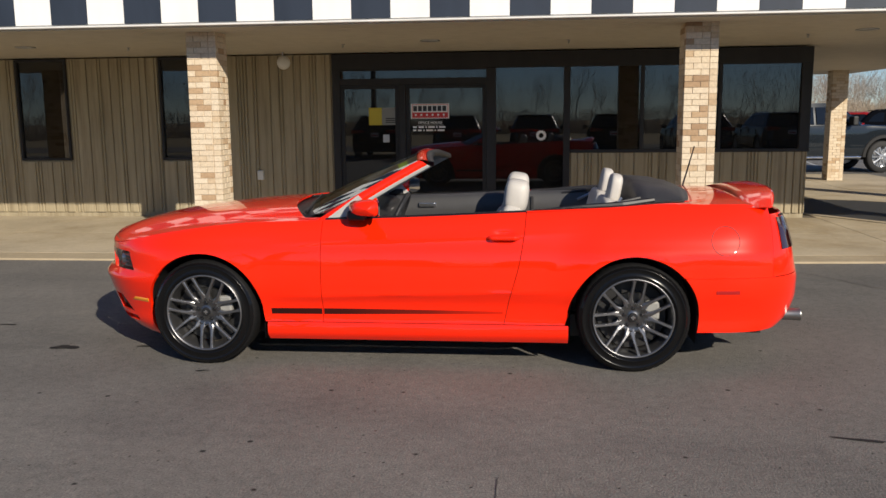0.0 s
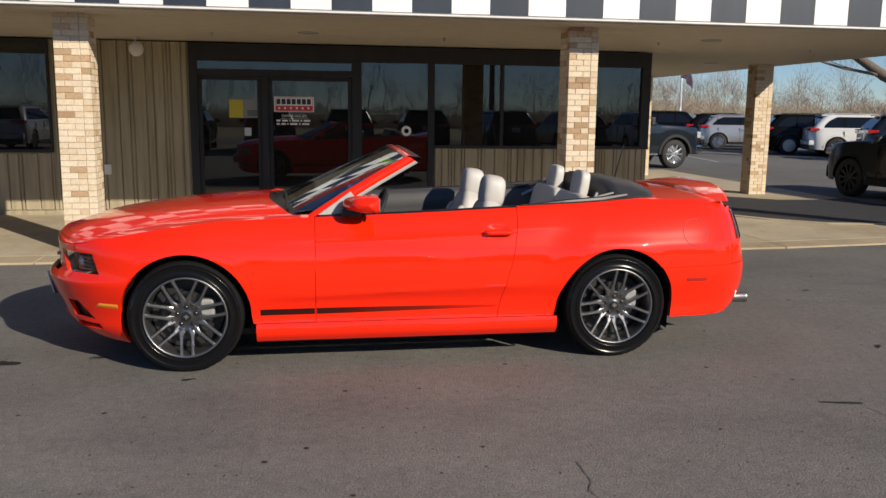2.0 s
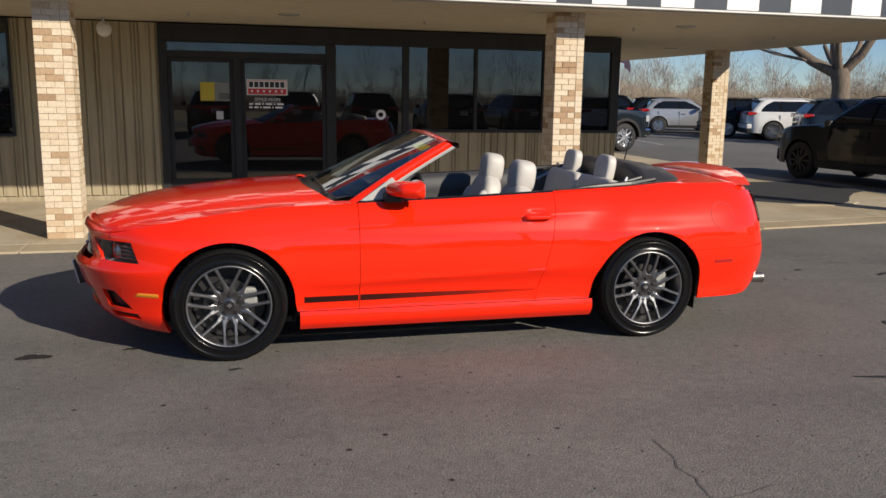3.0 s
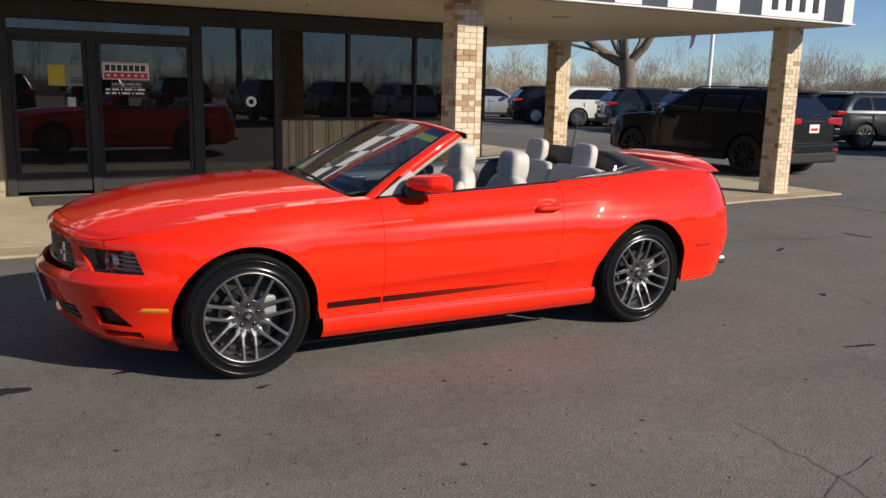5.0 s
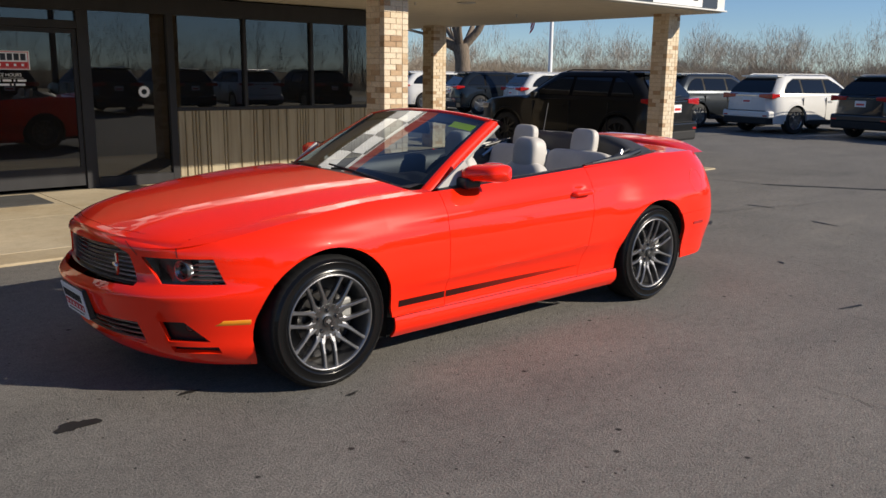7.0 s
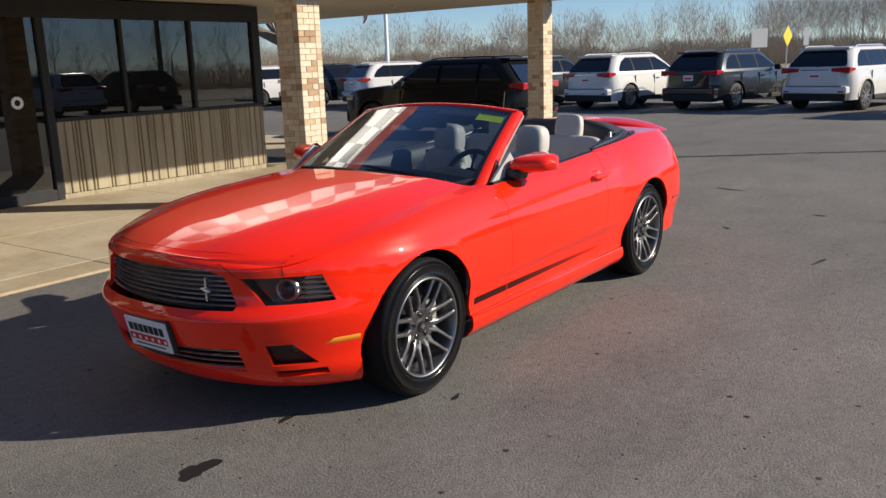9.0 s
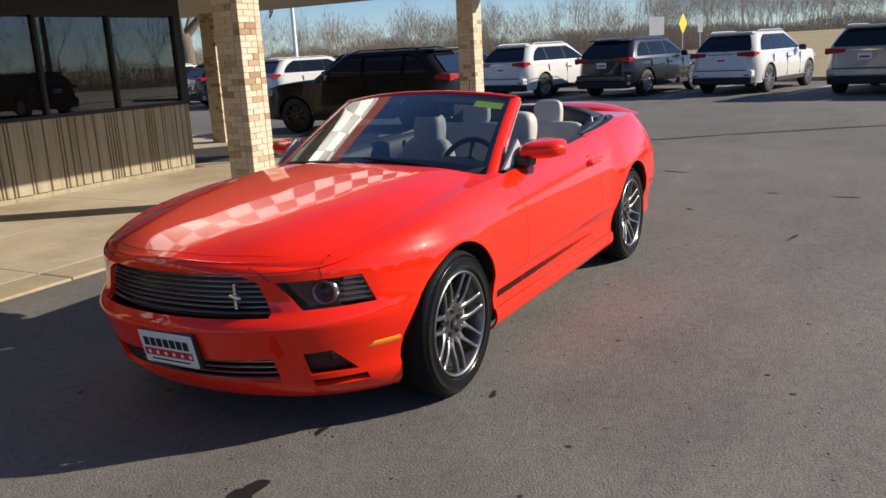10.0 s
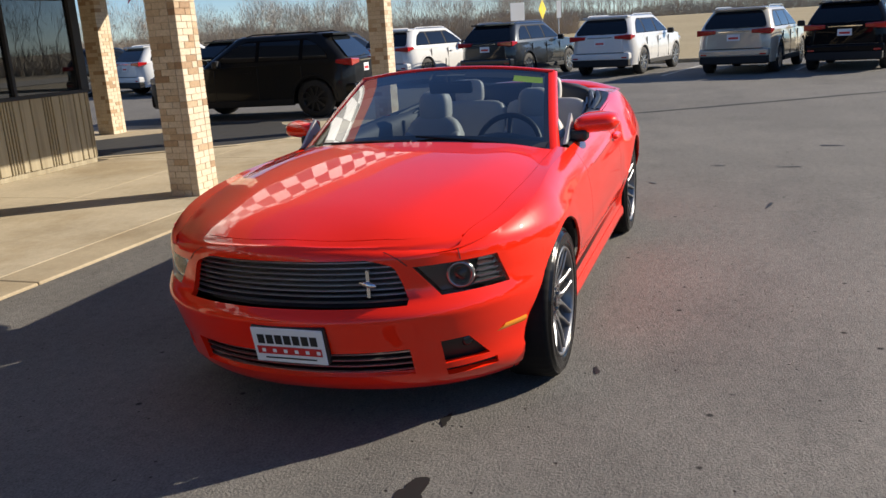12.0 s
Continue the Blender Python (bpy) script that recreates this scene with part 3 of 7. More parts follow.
for i in range(-30, 21):
    x = 0.09 + TILE * i
    if x + TILE > FX or x < -12.9:
        continue
    for row, (z, h) in enumerate(((FZ, TILE), (FZ + TILE, TILE), (FZ + 2 * TILE, 0.12))):
        dark = (i + row) % 2 != 0
        if x > 6.9 and row == 0 and x < 8.1:
            dark = False
        ob = new("check", TILE_BM[(h, (DARK_TILE if dark else WHITE_TILE).name)])
        ob.parent, ob.location = canopy, (x, FY + 0.0, z)
for k, x in enumerate((7.14, 7.42, 7.70, 7.98)):
    part("numeral_bar", boxes((x, x + 0.11, FY - 0.012, FY - 0.001, FZ + 0.09, FZ + 0.36)), SIGN_BLACK, canopy, "dark numeral bar on the fascia")

# fixtures on the soffit
for x, y in ((-0.58, 5.29), (-6.18, 5.18), (4.81, 4.88), (7.2, 9.6)):
    d = thing("ceiling_light", pose(x, y, SOFFIT_Z + 0.02), "flush round recessed light in the soffit", "light", "soffit lights")
    bm = bmesh.new()
    lathe(bm, [(0.13, 0.0), (0.135, -0.012), (0.115, -0.016), (0.10, -0.004), (0.0, -0.004)], 24, "z")
    part("ring", bm, STEEL, d, smooth=True)
for x, y in ((-4.88, 5.55), (-1.83, 5.64), (1.26, 5.59), (4.29, 5.41), (7.0, 6.0)):
    d = thing("sprinkler", pose(x, y, SOFFIT_Z + 0.02), "small brass sprinkler head under the soffit", "sprinkler", "sprinklers")
    bm = bmesh.new()
    lathe(bm, [(0.03, 0.0), (0.03, -0.006), (0.010, -0.008), (0.010, -0.035), (0.025, -0.038), (0.025, -0.042), (0.0, -0.042)], 12, "z")
    part("head", bm, STEEL, d)
flood = thing("flood_lamp", pose(-3.0, 6.72, SOFFIT_Z + 0.02), "white round flood lamp hung under the soffit", "lamp")
bm = bmesh.new()
lathe(bm, [(0.0, -0.05), (0.05, -0.05), (0.09, -0.02), (0.105, 0.03), (0.100, 0.045), (0.085, 0.035), (0.0, 0.03)], 24, "y", (0, 0, -0.16))
part("bowl", bm, WHITE_PLASTIC, flood, smooth=True)
part("stem", tube(bmesh.new(), [(0, 0.0, 0), (0, 0.0, -0.09)], 0.018), STEEL, flood)
outlet = thing("outlet", pose(-3.55, WALL_Y - 0.008, 0.69), "grey weatherproof outlet box on the siding", "outlet")
soften(part("cover", boxes((-0.05, 0.05, -0.045, 0.02, -0.075, 0.075)), WHITE_PLASTIC, outlet), 0.01)

# signs on the glass
GLASS_Y = WALL_Y + 0.016
decal = thing("door_sign", pose(-0.80, GLASS_Y, 1.68, 90, 0, 0), "white and red dealership decal on the door glass", "sign")
part("panel", boxes((-0.30, 0.30, -0.115, 0.115, 0, 0.002)), SIGN_WHITE, decal)
part("border", boxes((-0.285, 0.285, 0.098, 0.106, 0.002, 0.003), (-0.285, 0.285, -0.106, -0.098, 0.002, 0.003), (-0.285, -0.277, -0.098, 0.098, 0.002, 0.003), (0.277, 0.285, -0.098, 0.098, 0.002, 0.003)), SIGN_RED, decal)
part("red_band", boxes((-0.275, 0.275, -0.095, -0.02, 0.002, 0.003)), SIGN_RED, decal)
for k in range(7):
    x = -0.265 + k * 0.0765
    part("dark_bar", boxes((x, x + 0.060, 0.0, 0.082, 0.002, 0.004)), SIGN_BLACK, decal)
for k in range(6):
    x = -0.24 + k * 0.088
    part("white_bar", boxes((x, x + 0.03, -0.072, -0.042, 0.003, 0.004)), SIGN_WHITE, decal)
hours = thing("hours_decal", pose(-0.80, GLASS_Y, 1.455, 90, 0, 0), "white lettered opening hours on the door glass", "sign")
letters("heading", "OFFICE HOURS", 0.056, SIGN_WHITE, pose(0, 0.045, 0.002), hours)
part("underline", boxes((-0.21, 0.21, 0.006, 0.010, 0, 0.002)), SIGN_WHITE, hours)
for row, z in enumerate((-0.035, -0.085)):
    x = -0.27
    for w in (0.06, 0.085, 0.02, 0.10, 0.02, 0.10) if row == 0 else (0.05, 0.06, 0.02, 0.11, 0.02, 0.11):
        part("text_bar", boxes((x, x + w, z, z + 0.026, 0, 0.002)), SIGN_WHITE, hours)
        x += w + 0.025
note = thing("yellow_notice", pose(-1.545, GLASS_Y, 1.605, 90, 0, 0), "yellow and grey notice taped inside the door glass", "sign")
# both panel colours are dimmed in place of a tinted pane over them
part("yellow_panel", boxes((-0.225, -0.02, -0.135, 0.135, 0, 0.002)), material("notice_yellow", (0.50, 0.40, 0.03), 0.5), note)
part("grey_panel", boxes((-0.018, 0.225, -0.135, 0.135, 0, 0.002)), material("notice_grey", (0.22, 0.23, 0.22), 0.5), note)
for k in range(3):
    part("text_bar", boxes((0.04, 0.20, -0.10 + k * 0.03, -0.085 + k * 0.03, 0.002, 0.003)), SIGN_BLACK, note)
small = thing("small_sticker", pose(-1.50, GLASS_Y, 1.26, 90, 0, 0), "small pale sticker on the door glass", "sticker")
part("panel", boxes((-0.05, 0.05, -0.06, 0.06, 0, 0.002)), material("sticker_grey", (0.5, 0.52, 0.55), 0.5), small)
ringd = thing("round_decal", pose(0.93, GLASS_Y, 1.29, 90, 0, 0), "white ring shaped decal on the window", "sticker")
bm = bmesh.new()
outer, inner = [], []
for k in range(24):
    a = 2 * math.pi * k / 24
    r = 0.085 if k % 2 else 0.07
    outer.append(bm.verts.new((r * math.cos(a), r * math.sin(a), 0.001)))
    inner.append(bm.verts.new((0.038 * math.cos(a), 0.038 * math.sin(a), 0.001)))
for k in range(24):
    bm.faces.new((outer[k], outer[(k + 1) % 24], inner[(k + 1) % 24], inner[k]))
part("ring", bm, SIGN_WHITE, ringd)
mat_ob = tagged(part("door_mat", boxes((-2.1, -0.66, 6.06, 6.95, KERB_Z, KERB_Z + 0.012)), paint_material("rubber_mat", (0.07, 0.07, 0.07), 0.9, 0.3)), "dark grey rubber door mat on the pavement", "door mat")
soften(mat_ob, 0.005)

# ---- vehicle materials ----
TYRE = material("tyre_rubber", (0.018, 0.018, 0.019), 0.75)
ALLOY = material("silver_alloy", (0.45, 0.46, 0.48), 0.3, 0.9)
DARK_ALLOY = material("dark_alloy", (0.06, 0.06, 0.065), 0.35, 0.8)
CAR_GLASS = material("dark_car_glass", (0.008, 0.010, 0.013), 0.02, 0.0, 0.0, 0.6)
TAIL_RED = material("red_tail_lens", (0.42, 0.012, 0.012), 0.12, 0.0, 1.0)
HEAD_CLEAR = material("headlamp_lens", (0.55, 0.57, 0.60), 0.08, 0.3, 1.0)
CLADDING = material("grey_cladding", (0.010, 0.010, 0.011), 0.75)
PLATE_WHITE = material("plate_white", (0.75, 0.75, 0.76), 0.4)
PAINT_WHITE = car_paint("white_car_paint", (0.70, 0.70, 0.69), 0.25)
PAINT_BLACK = car_paint("black_car_paint", (0.006, 0.006, 0.007), 0.22)
bsdf(PAINT_BLACK).inputs["Coat Weight"].default_value = 0.3
bsdf(PAINT_BLACK).inputs["Specular IOR Level"].default_value = 0.0
PAINT_BLUE = car_paint("dark_blue_car_paint", (0.010, 0.014, 0.019), 0.25, 0.1)
PAINT_GREY = car_paint("graphite_car_paint", (0.026, 0.031, 0.037), 0.28, 0.5)
PAINT_GRANITE = car_paint("granite_car_paint", (0.014, 0.0145, 0.0155), 0.32, 0.2)
bsdf(PAINT_GRANITE).inputs["Coat Weight"].default_value = 0.3
PAINT_BEIGE = car_paint("pale_gold_car_paint", (0.50, 0.46, 0.38), 0.28, 0.3)
PAINT_SILVER = car_paint("silver_car_paint", (0.45, 0.46, 0.48), 0.28, 0.5)
PAINT_MAROON = car_paint("red_pickup_paint", (0.36, 0.014, 0.012), 0.25)



# ---- the red convertible ----
RED = car_paint("red_car_paint", (0.92, 0.020, 0.002), 0.30)
bsdf(RED).inputs["Specular IOR Level"].default_value = 0.07
bsdf(RED).inputs["Coat Roughness"].default_value = 0.012
bsdf(RED).inputs["Coat IOR"].default_value = 1.5
SATIN_BLACK = material("satin_black_trim", (0.010, 0.010, 0.011), 0.4)
SOFT_BLACK = leather_material("black_soft_trim", (0.022, 0.022, 0.024))
DARK_GREY_TRIM = leather_material("charcoal_trim", (0.055, 0.055, 0.058))
GREY_TRIM = leather_material("grey_door_trim", (0.30, 0.295, 0.285))
PALE_TRIM = leather_material("pale_grey_trim", (0.46, 0.46, 0.45))
STONE_LEATHER = leather_material("stone_leather", (0.56, 0.53, 0.49))
FABRIC_TOP = leather_material("black_hood_fabric", (0.035, 0.035, 0.038))
GRAPHITE = material("graphite_wheel", (0.235, 0.235, 0.243), 0.36, 0.9, 0.2)
HUB_GREY = material("graphite_wheel_hub", (0.145, 0.145, 0.15), 0.26, 0.9, 0.2)
TYRE_SHINE = material("dressed_tyre", (0.005, 0.005, 0.0055), 0.20, 0.0, 0.0, 0.28)
TREAD = material("tyre_tread", (0.008, 0.008, 0.0085), 0.7, 0.0, 0.0, 0.15)
LUG = material("dark_chrome_nut", (0.16, 0.16, 0.165), 0.18, 1.0)
DISC = material("brake_disc", (0.10, 0.098, 0.095), 0.35, 0.9)
CALIPER = material("brake_caliper_grey", (0.30, 0.30, 0.29), 0.6, 0.3)
GRILLE_BAR = material("grille_bar", (0.72, 0.72, 0.73), 0.28, 0.9)
FIN_GREY = material("lamp_fin", (0.34, 0.35, 0.37), 0.2, 0.9)
AMBER = material("amber_lens", (0.80, 0.28, 0.01), 0.12, 0.0, 1.0)
LAMP_DARK = material("lamp_housing", (0.055, 0.055, 0.058), 0.22, 0.6)
LAMP_SILVER = material("lamp_reflector", (0.55, 0.56, 0.58), 0.12, 0.9)
SCREEN_GLASS = thin_glass("windscreen_glass", (0.34, 0.41, 0.44), 1.85, 1.9, power=4.0)
LENS_GLASS = thin_glass("lamp_cover", (0.92, 0.93, 0.95), 1.45)


def stripe_material():
    """Black vinyl whose print thins out towards the rear of the car."""
    m = material("stripe_vinyl", rough=0.45, spec=0.15)
    sep = m.node_tree.nodes.new("ShaderNodeSeparateXYZ")
    wire(m, coords(m, world_space=False), sep.inputs[0])
    r = node(m, "ShaderNodeMapRange", From_Min=-0.95, From_Max=0.56)
    wire(m, sep.outputs[0], r.inputs["Value"])
    wire(m, ramp(m, r.outputs[0], [(0.0, (0.020, 0.006, 0.005)), (0.35, (0.045, 0.007, 0.005)), (0.7, (0.17, 0.010, 0.005)), (1.0, (0.60, 0.015, 0.003))]), bsdf(m).inputs["Base Color"])
    return m


STRIPE = stripe_material()
TAIL_DARK = material("smoked_tail_lens", (0.035, 0.006, 0.006), 0.08, 0.0, 1.0)
STICKER = material("lime_sticker", (0.50, 0.72, 0.02), 0.5)
MIRROR_GLASS = material("mirror_glass", (0.8, 0.82, 0.84), 0.02, 1.0)
SEAM = material("panel_gap", (0.05, 0.004, 0.003), 0.6)

AXF, AXR, WHEEL_Z, ARCH = -1.36, 1.36, 0.342, 0.390
HALF_W, XF0, XR0 = 0.925, -1.35, 1.72
SIDE_KEYS = [(0.15, -0.085), (0.22, -0.048), (0.285, -0.040), (0.30, -0.046), (0.40, -0.032), (0.49, -0.006), (0.56, 0.0), (0.66, -0.003), (0.74, -0.013), (0.80, -0.033), (0.835, -0.045), (0.90, -0.074), (0.95, -0.103), (1.0, -0.134), (1.06, -0.175)]
NOSE_KEYS = [(0.15, -2.06), (0.20, -2.165), (0.27, -2.235), (0.34, -2.265), (0.42, -2.296), (0.50, -2.320), (0.530, -2.330), (0.545, -2.325), (0.575, -2.296), (0.605, -2.262), (0.68, -2.262), (0.755, -2.262), (0.785, -2.252), (0.80, -2.235), (0.86, -2.18)]
TAIL_KEYS = [(0.25, 2.35), (0.32, 2.42), (0.45, 2.46), (0.56, 2.46), (0.62, 2.445), (0.75, 2.42), (0.90, 2.38), (0.97, 2.345), (1.02, 2.30)]
CREST_KEYS = [(-2.3, 0.757), (-2.08, 0.762), (-1.92, 0.790), (-1.56, 0.862), (-1.08, 0.918), (-0.6, 0.935), (0.0, 0.955), (0.72, 0.985), (1.2, 1.004), (1.65, 1.030), (2.0, 1.028), (2.3, 0.978)]
SPINE_KEYS = [(-2.27, 0.797), (-2.1, 0.855), (-1.9, 0.907), (-1.56, 0.960), (-1.08, 1.005), (-0.7, 1.02), (1.6, 1.045), (2.0, 1.058), (2.3, 1.03)]


def bulge(x, c, w):
    return math.exp(-((x - c) / w) ** 2)


def side_y(x, z):
    """Half width of the body at x and z."""
    w = HALF_W + curve(SIDE_KEYS, z)
    h = min(1.0, max(0.0, (x - 0.66 - 0.55 * max(0.0, z - 0.36)) / 0.30))
    w += 0.030 * h * h * (3 - 2 * h) * bulge(z, 0.74, 0.18) * bulge(x, 1.30, 0.62) + 0.014 * bulge(x, AXF, 0.42) * bulge(z, 0.70, 0.15) - 0.040 * max(0.0, x - 1.35) ** 2
    w -= 0.012 * bulge(x, 0.0, 0.9) * bulge(z, 0.42, 0.10)
    for a in (AXF, AXR):
        d = math.hypot(x - a, z - WHEEL_Z) - ARCH
        w += 0.005 * bulge(d, 0.0, 0.06)
    # two creases along the side
    fade = min(1.0, max(0.0, (x + 1.0) / 0.4)) * min(1.0, max(0.0, (1.1 - x) / 0.5))
    d = z - (0.826 + 0.036 * x)
    w += 0.0135 * fade * math.exp(-abs(d) / (0.030 if d > 0 else 0.016)) + 0.0150 * fade * math.exp(-abs(z - (0.480 + 0.032 * x)) / 0.028)
    w -= 0.016 * math.exp(-((x - 0.565) / 0.055) ** 4 - ((z - 0.846) / 0.030) ** 4)
    # the shoulder rounds over towards its crest
    d = crest(x) - z
    if d < 0.105:
        e = min(1.0, (0.105 - max(d, 0.0)) / 0.105)
        w -= curve([(-2.0, 0.0), (-1.5, 0.042), (-0.7, 0.036), (-0.3, 0.020), (0.9, 0.020), (1.5, 0.034), (2.2, 0.02)], x) * (1 - math.sqrt(1 - 0.94 * e * e))
    if x < XF0:
        k = min(1.0, (XF0 - x) / (XF0 - curve(NOSE_KEYS, z)))
        w *= max(0.0, 1 - k ** 2.2) ** (1 / 2.2)
    if x > XR0:
        k = min(1.0, (x - XR0) / (curve(TAIL_KEYS, z) - XR0))
        w *= max(0.0, 1 - k ** 3.6) ** (1 / 3.6)
    return w


def nose_x(y, z):
    """The front surface: x at half width y and height z."""
    w = HALF_W + curve(SIDE_KEYS, z)
    k = min(1.0, abs(y) / w)
    return XF0 - (XF0 - curve(NOSE_KEYS, z)) * max(0.0, 1 - k ** 2.2) ** (1 / 2.2)


def crest(x):
    return curve(CREST_KEYS, x)


NOSE_HALF = 0.640  # half width of the bonnet at its front corner


def lip_z(y):
    """Height of the bonnet's front edge, which drops towards the lamps."""
    return lerp(0.80, 0.762, min(1.0, abs(y) / 0.6) ** 2.5)


def soft_ramp(d, w):
    """A ramp that starts at zero and bends over the width w."""
    return w * math.log1p(math.exp(min(60.0, d / w)))


def fall(x, y):
    """How far the bonnet and wings fall from the spine at y: a crown, a ridge, a trough at the seam."""
    ridge = curve([(-2.25, 0.33), (-2.02, 0.365), (-1.74, 0.44), (-1.45, 0.525), (-0.8, 0.55)], x)
    return 0.088 * y * y + 0.15 * soft_ramp(y - ridge, 0.030) - 0.20 * soft_ramp(y - bonnet_seam(x) + 0.015, 0.014)


def top_z(x, y):
    """Height of the upper surface of bonnet, wings and boot lid."""
    yc = max(0.02, side_y(x, crest(x)))
    t = min(1.0, abs(y) / yc)
    drop = curve(SPINE_KEYS, x) - crest(x)
    f = drop * t ** (1.7 if x < -0.6 else 2.3)
    if x < -0.6:
        k = min(1.0, max(0.0, (x + 2.32) / 0.30))
        k = k * k * (3 - 2 * k)
        f = lerp(f, fall(x, t * yc) + (drop - fall(x, yc)) * t ** 9, k)
    return curve(SPINE_KEYS, x) - f


def bonnet_seam(x):
    return curve([(-2.4, NOSE_HALF), (-2.02, NOSE_HALF), (-1.70, 0.718), (-1.20, 0.752), (-0.72, 0.742)], x)


car = thing("convertible", pose(0, 0, 0), "bright red two-door convertible with its top folded down", "car")


def panel(name, rows, mat=RED, parent=None, thick=0.012, label="", flip=False):
    """A smooth sheet of body work with an inward thickness."""
    bm = bmesh.new()
    grid(bm, [r[::-1] for r in rows] if flip else rows)
    ob = part(name, bm, mat, parent or car, label, True)
    if thick:
        s = ob.modifiers.new("thick", "SOLIDIFY")
        s.thickness, s.offset, s.use_even_offset = thick, -1, False
        ob.modifiers.new("split", "EDGE_SPLIT").split_angle = radians(38)
    return ob


def low_edge(x, base):
    z = base
    for a in (AXF, AXR):
        if abs(x - a) < ARCH:
            z = max(z, WHEEL_Z + math.sqrt(ARCH * ARCH - (x - a) ** 2))
    return z


def side_panel(name, s, x0, x1, z0, z1, extra=(), rows=18, slant0=lambda z: 0, slant1=lambda z: 0, parent=None):
    """A side sheet between x0 and x1 (with slanted ends), from z0(x) to z1(x)."""
    us = sorted(set(steps(0, 1, 26) + [(e - x0) / (x1 - x0) for e in extra if x0 < e < x1]))
    out = []
    for u in us:
        x = lerp(x0, x1, u)
        lo, hi = z0(x), z1(x)
        line = []
        for k in range(rows + 1):
            z = lerp(lo, hi, 1 - (1 - k / rows) ** 1.5)
            xx = x + lerp(slant0(z), slant1(z), u)
            line.append((xx, s * side_y(xx, z), z))
        out.append(line)
    return panel(name, out, flip=s < 0, parent=parent)


ARCH_X = [a + ARCH * math.cos(math.pi * k / 28) * (0.99999) for a in (AXF, AXR) for k in range(29)]
SILL_TOP, G, WING_X = 0.288, 0.0018, -1.668


def door_rear(z):
    return curve([(0.28, 0.565), (0.45, 0.60), (0.7, 0.665), (0.95, 0.70), (1.0, 0.702)], z)


for s in (-1, 1):
    # wing: from the lamp back to the door, over the arch
    side_panel("front_wing", s, WING_X, -0.582 - G, lambda x: max(low_edge(x, SILL_TOP + G), 0.578 if x < AXF - 0.2 else 0), crest, ARCH_X + [AXF - 0.2], 48)
    # door skin
    us = steps(0, 1, 64)
    rows = []
    for u in us:
        line = []
        for k in range(61):
            f = 1 - (1 - k / 60) ** 1.35
            zt = lerp(crest(-0.58), crest(0.70), u)
            z = lerp(SILL_TOP + G, zt, f)
            x = lerp(-0.582 + G, door_rear(z) - G, u)
            line.append((x, s * side_y(x, z), min(z, crest(x))))
        rows.append(line)
    door = panel("door", rows, flip=s < 0)
    # quarter panel
    rows = []
    for u in sorted(set(steps(0, 1, 64) + [(e - 0.62) / (2.19 - 0.62) for e in ARCH_X if e > 0.63])):
        line = []
        for k in range(57):
            xb = lerp(0.62, 2.19, u)
            lo = max(low_edge(xb, SILL_TOP + G), 0.60 if xb > AXR + 0.26 else 0)
            hi = crest(xb)
            z = lerp(lo, hi, 1 - (1 - k / 56) ** 1.5)
            x = xb + (door_rear(z) + G - 0.62) * max(0, 1 - u * 2.6)
            line.append((x, s * side_y(x, z), z))
        rows.append(line)
    quarter = panel("quarter_panel", rows, flip=s < 0)
    # rear bumper corner wraps to the middle
    rows = []
    for k in range(13):
        z = lerp(0.255, 0.598, k / 12)
        line = []
        x_a = AXR + math.sqrt(max(0.0, ARCH ** 2 - (z - WHEEL_Z) ** 2)) + 0.004
        xe = curve(TAIL_KEYS, z)
        for j in range(25):
            q = j / 24
            if q < 0.4:
                x = lerp(x_a, 1.9, q / 0.4)
                line.append((x, s * side_y(x, z), z))
            else:
                th = lerp(math.acos(min(1, (1.9 - XR0) / (xe - XR0))), 0, (q - 0.4) / 0.6)
                x = XR0 + (xe - XR0) * math.cos(th)
                line.append((x, s * side_y(min(x, xe - 1e-6), z), z))
        rows.append(line)
    panel("rear_bumper", rows, flip=s > 0)
    rows = []
    for k in range(9):
        z = lerp(0.603, 0.965, k / 8)
        xe = curve(TAIL_KEYS, z)
        line = []
        for j in range(13):
            th = lerp(math.acos(min(1, (2.192 - XR0) / (xe - XR0))), 0, j / 12)
            x = XR0 + (xe - XR0) * math.cos(th)
            line.append((x, s * side_y(min(x, xe - 1e-6), z), z))
        rows.append(line)
    panel("rear_panel", rows, flip=s > 0)
    # tail lamp wrapping the corner
    rows = []
    for k in range(7):
        z = lerp(0.76, 0.945, k / 6)
        xe = curve(TAIL_KEYS, z)
        rows.append([(x + 0.006, s * (side_y(x, z) + 0.003), z) for x in steps(2.252 - 0.10 * (z - 0.76), xe - 0.02, 8)])
    panel("tail_lamp", rows, TAIL_DARK, flip=s > 0, label="dark smoked red tail lamp")
    part("tail_lamp_trim", tube(bmesh.new(), [(x + 0.006, s * side_y(x, 0.952), 0.952) for x in steps(2.26, 2.30, 5)], 0.007, 6), SATIN_BLACK, car)
    # sill
    rows = []
    for x in steps(-0.945, 0.965, 24):
        line = []
        for k in range(7):
            z = lerp(0.168, SILL_TOP - G, k / 6)
            line.append((x, s * (side_y(x, z) + 0.014 * math.sin(math.pi * k / 6)), z))
        rows.append(line)
    panel("sill", rows, flip=s < 0)
    # upper skin of the wing, from bonnet seam to crest
    rows = []
    for x in steps(-2.165, -0.62, 42):
        yc = side_y(x, crest(x))
        ys = min(bonnet_seam(x) + G, yc - 0.002)
        rows.append([(x, s * y, top_z(x, y)) for y in steps(ys, yc, 18)])
    panel("wing_top", rows, flip=s > 0)
    # deck side of the quarter, from cockpit edge to crest
    rows = []
    for x in steps(0.705, 2.2, 30):
        yc = side_y(x, crest(x))
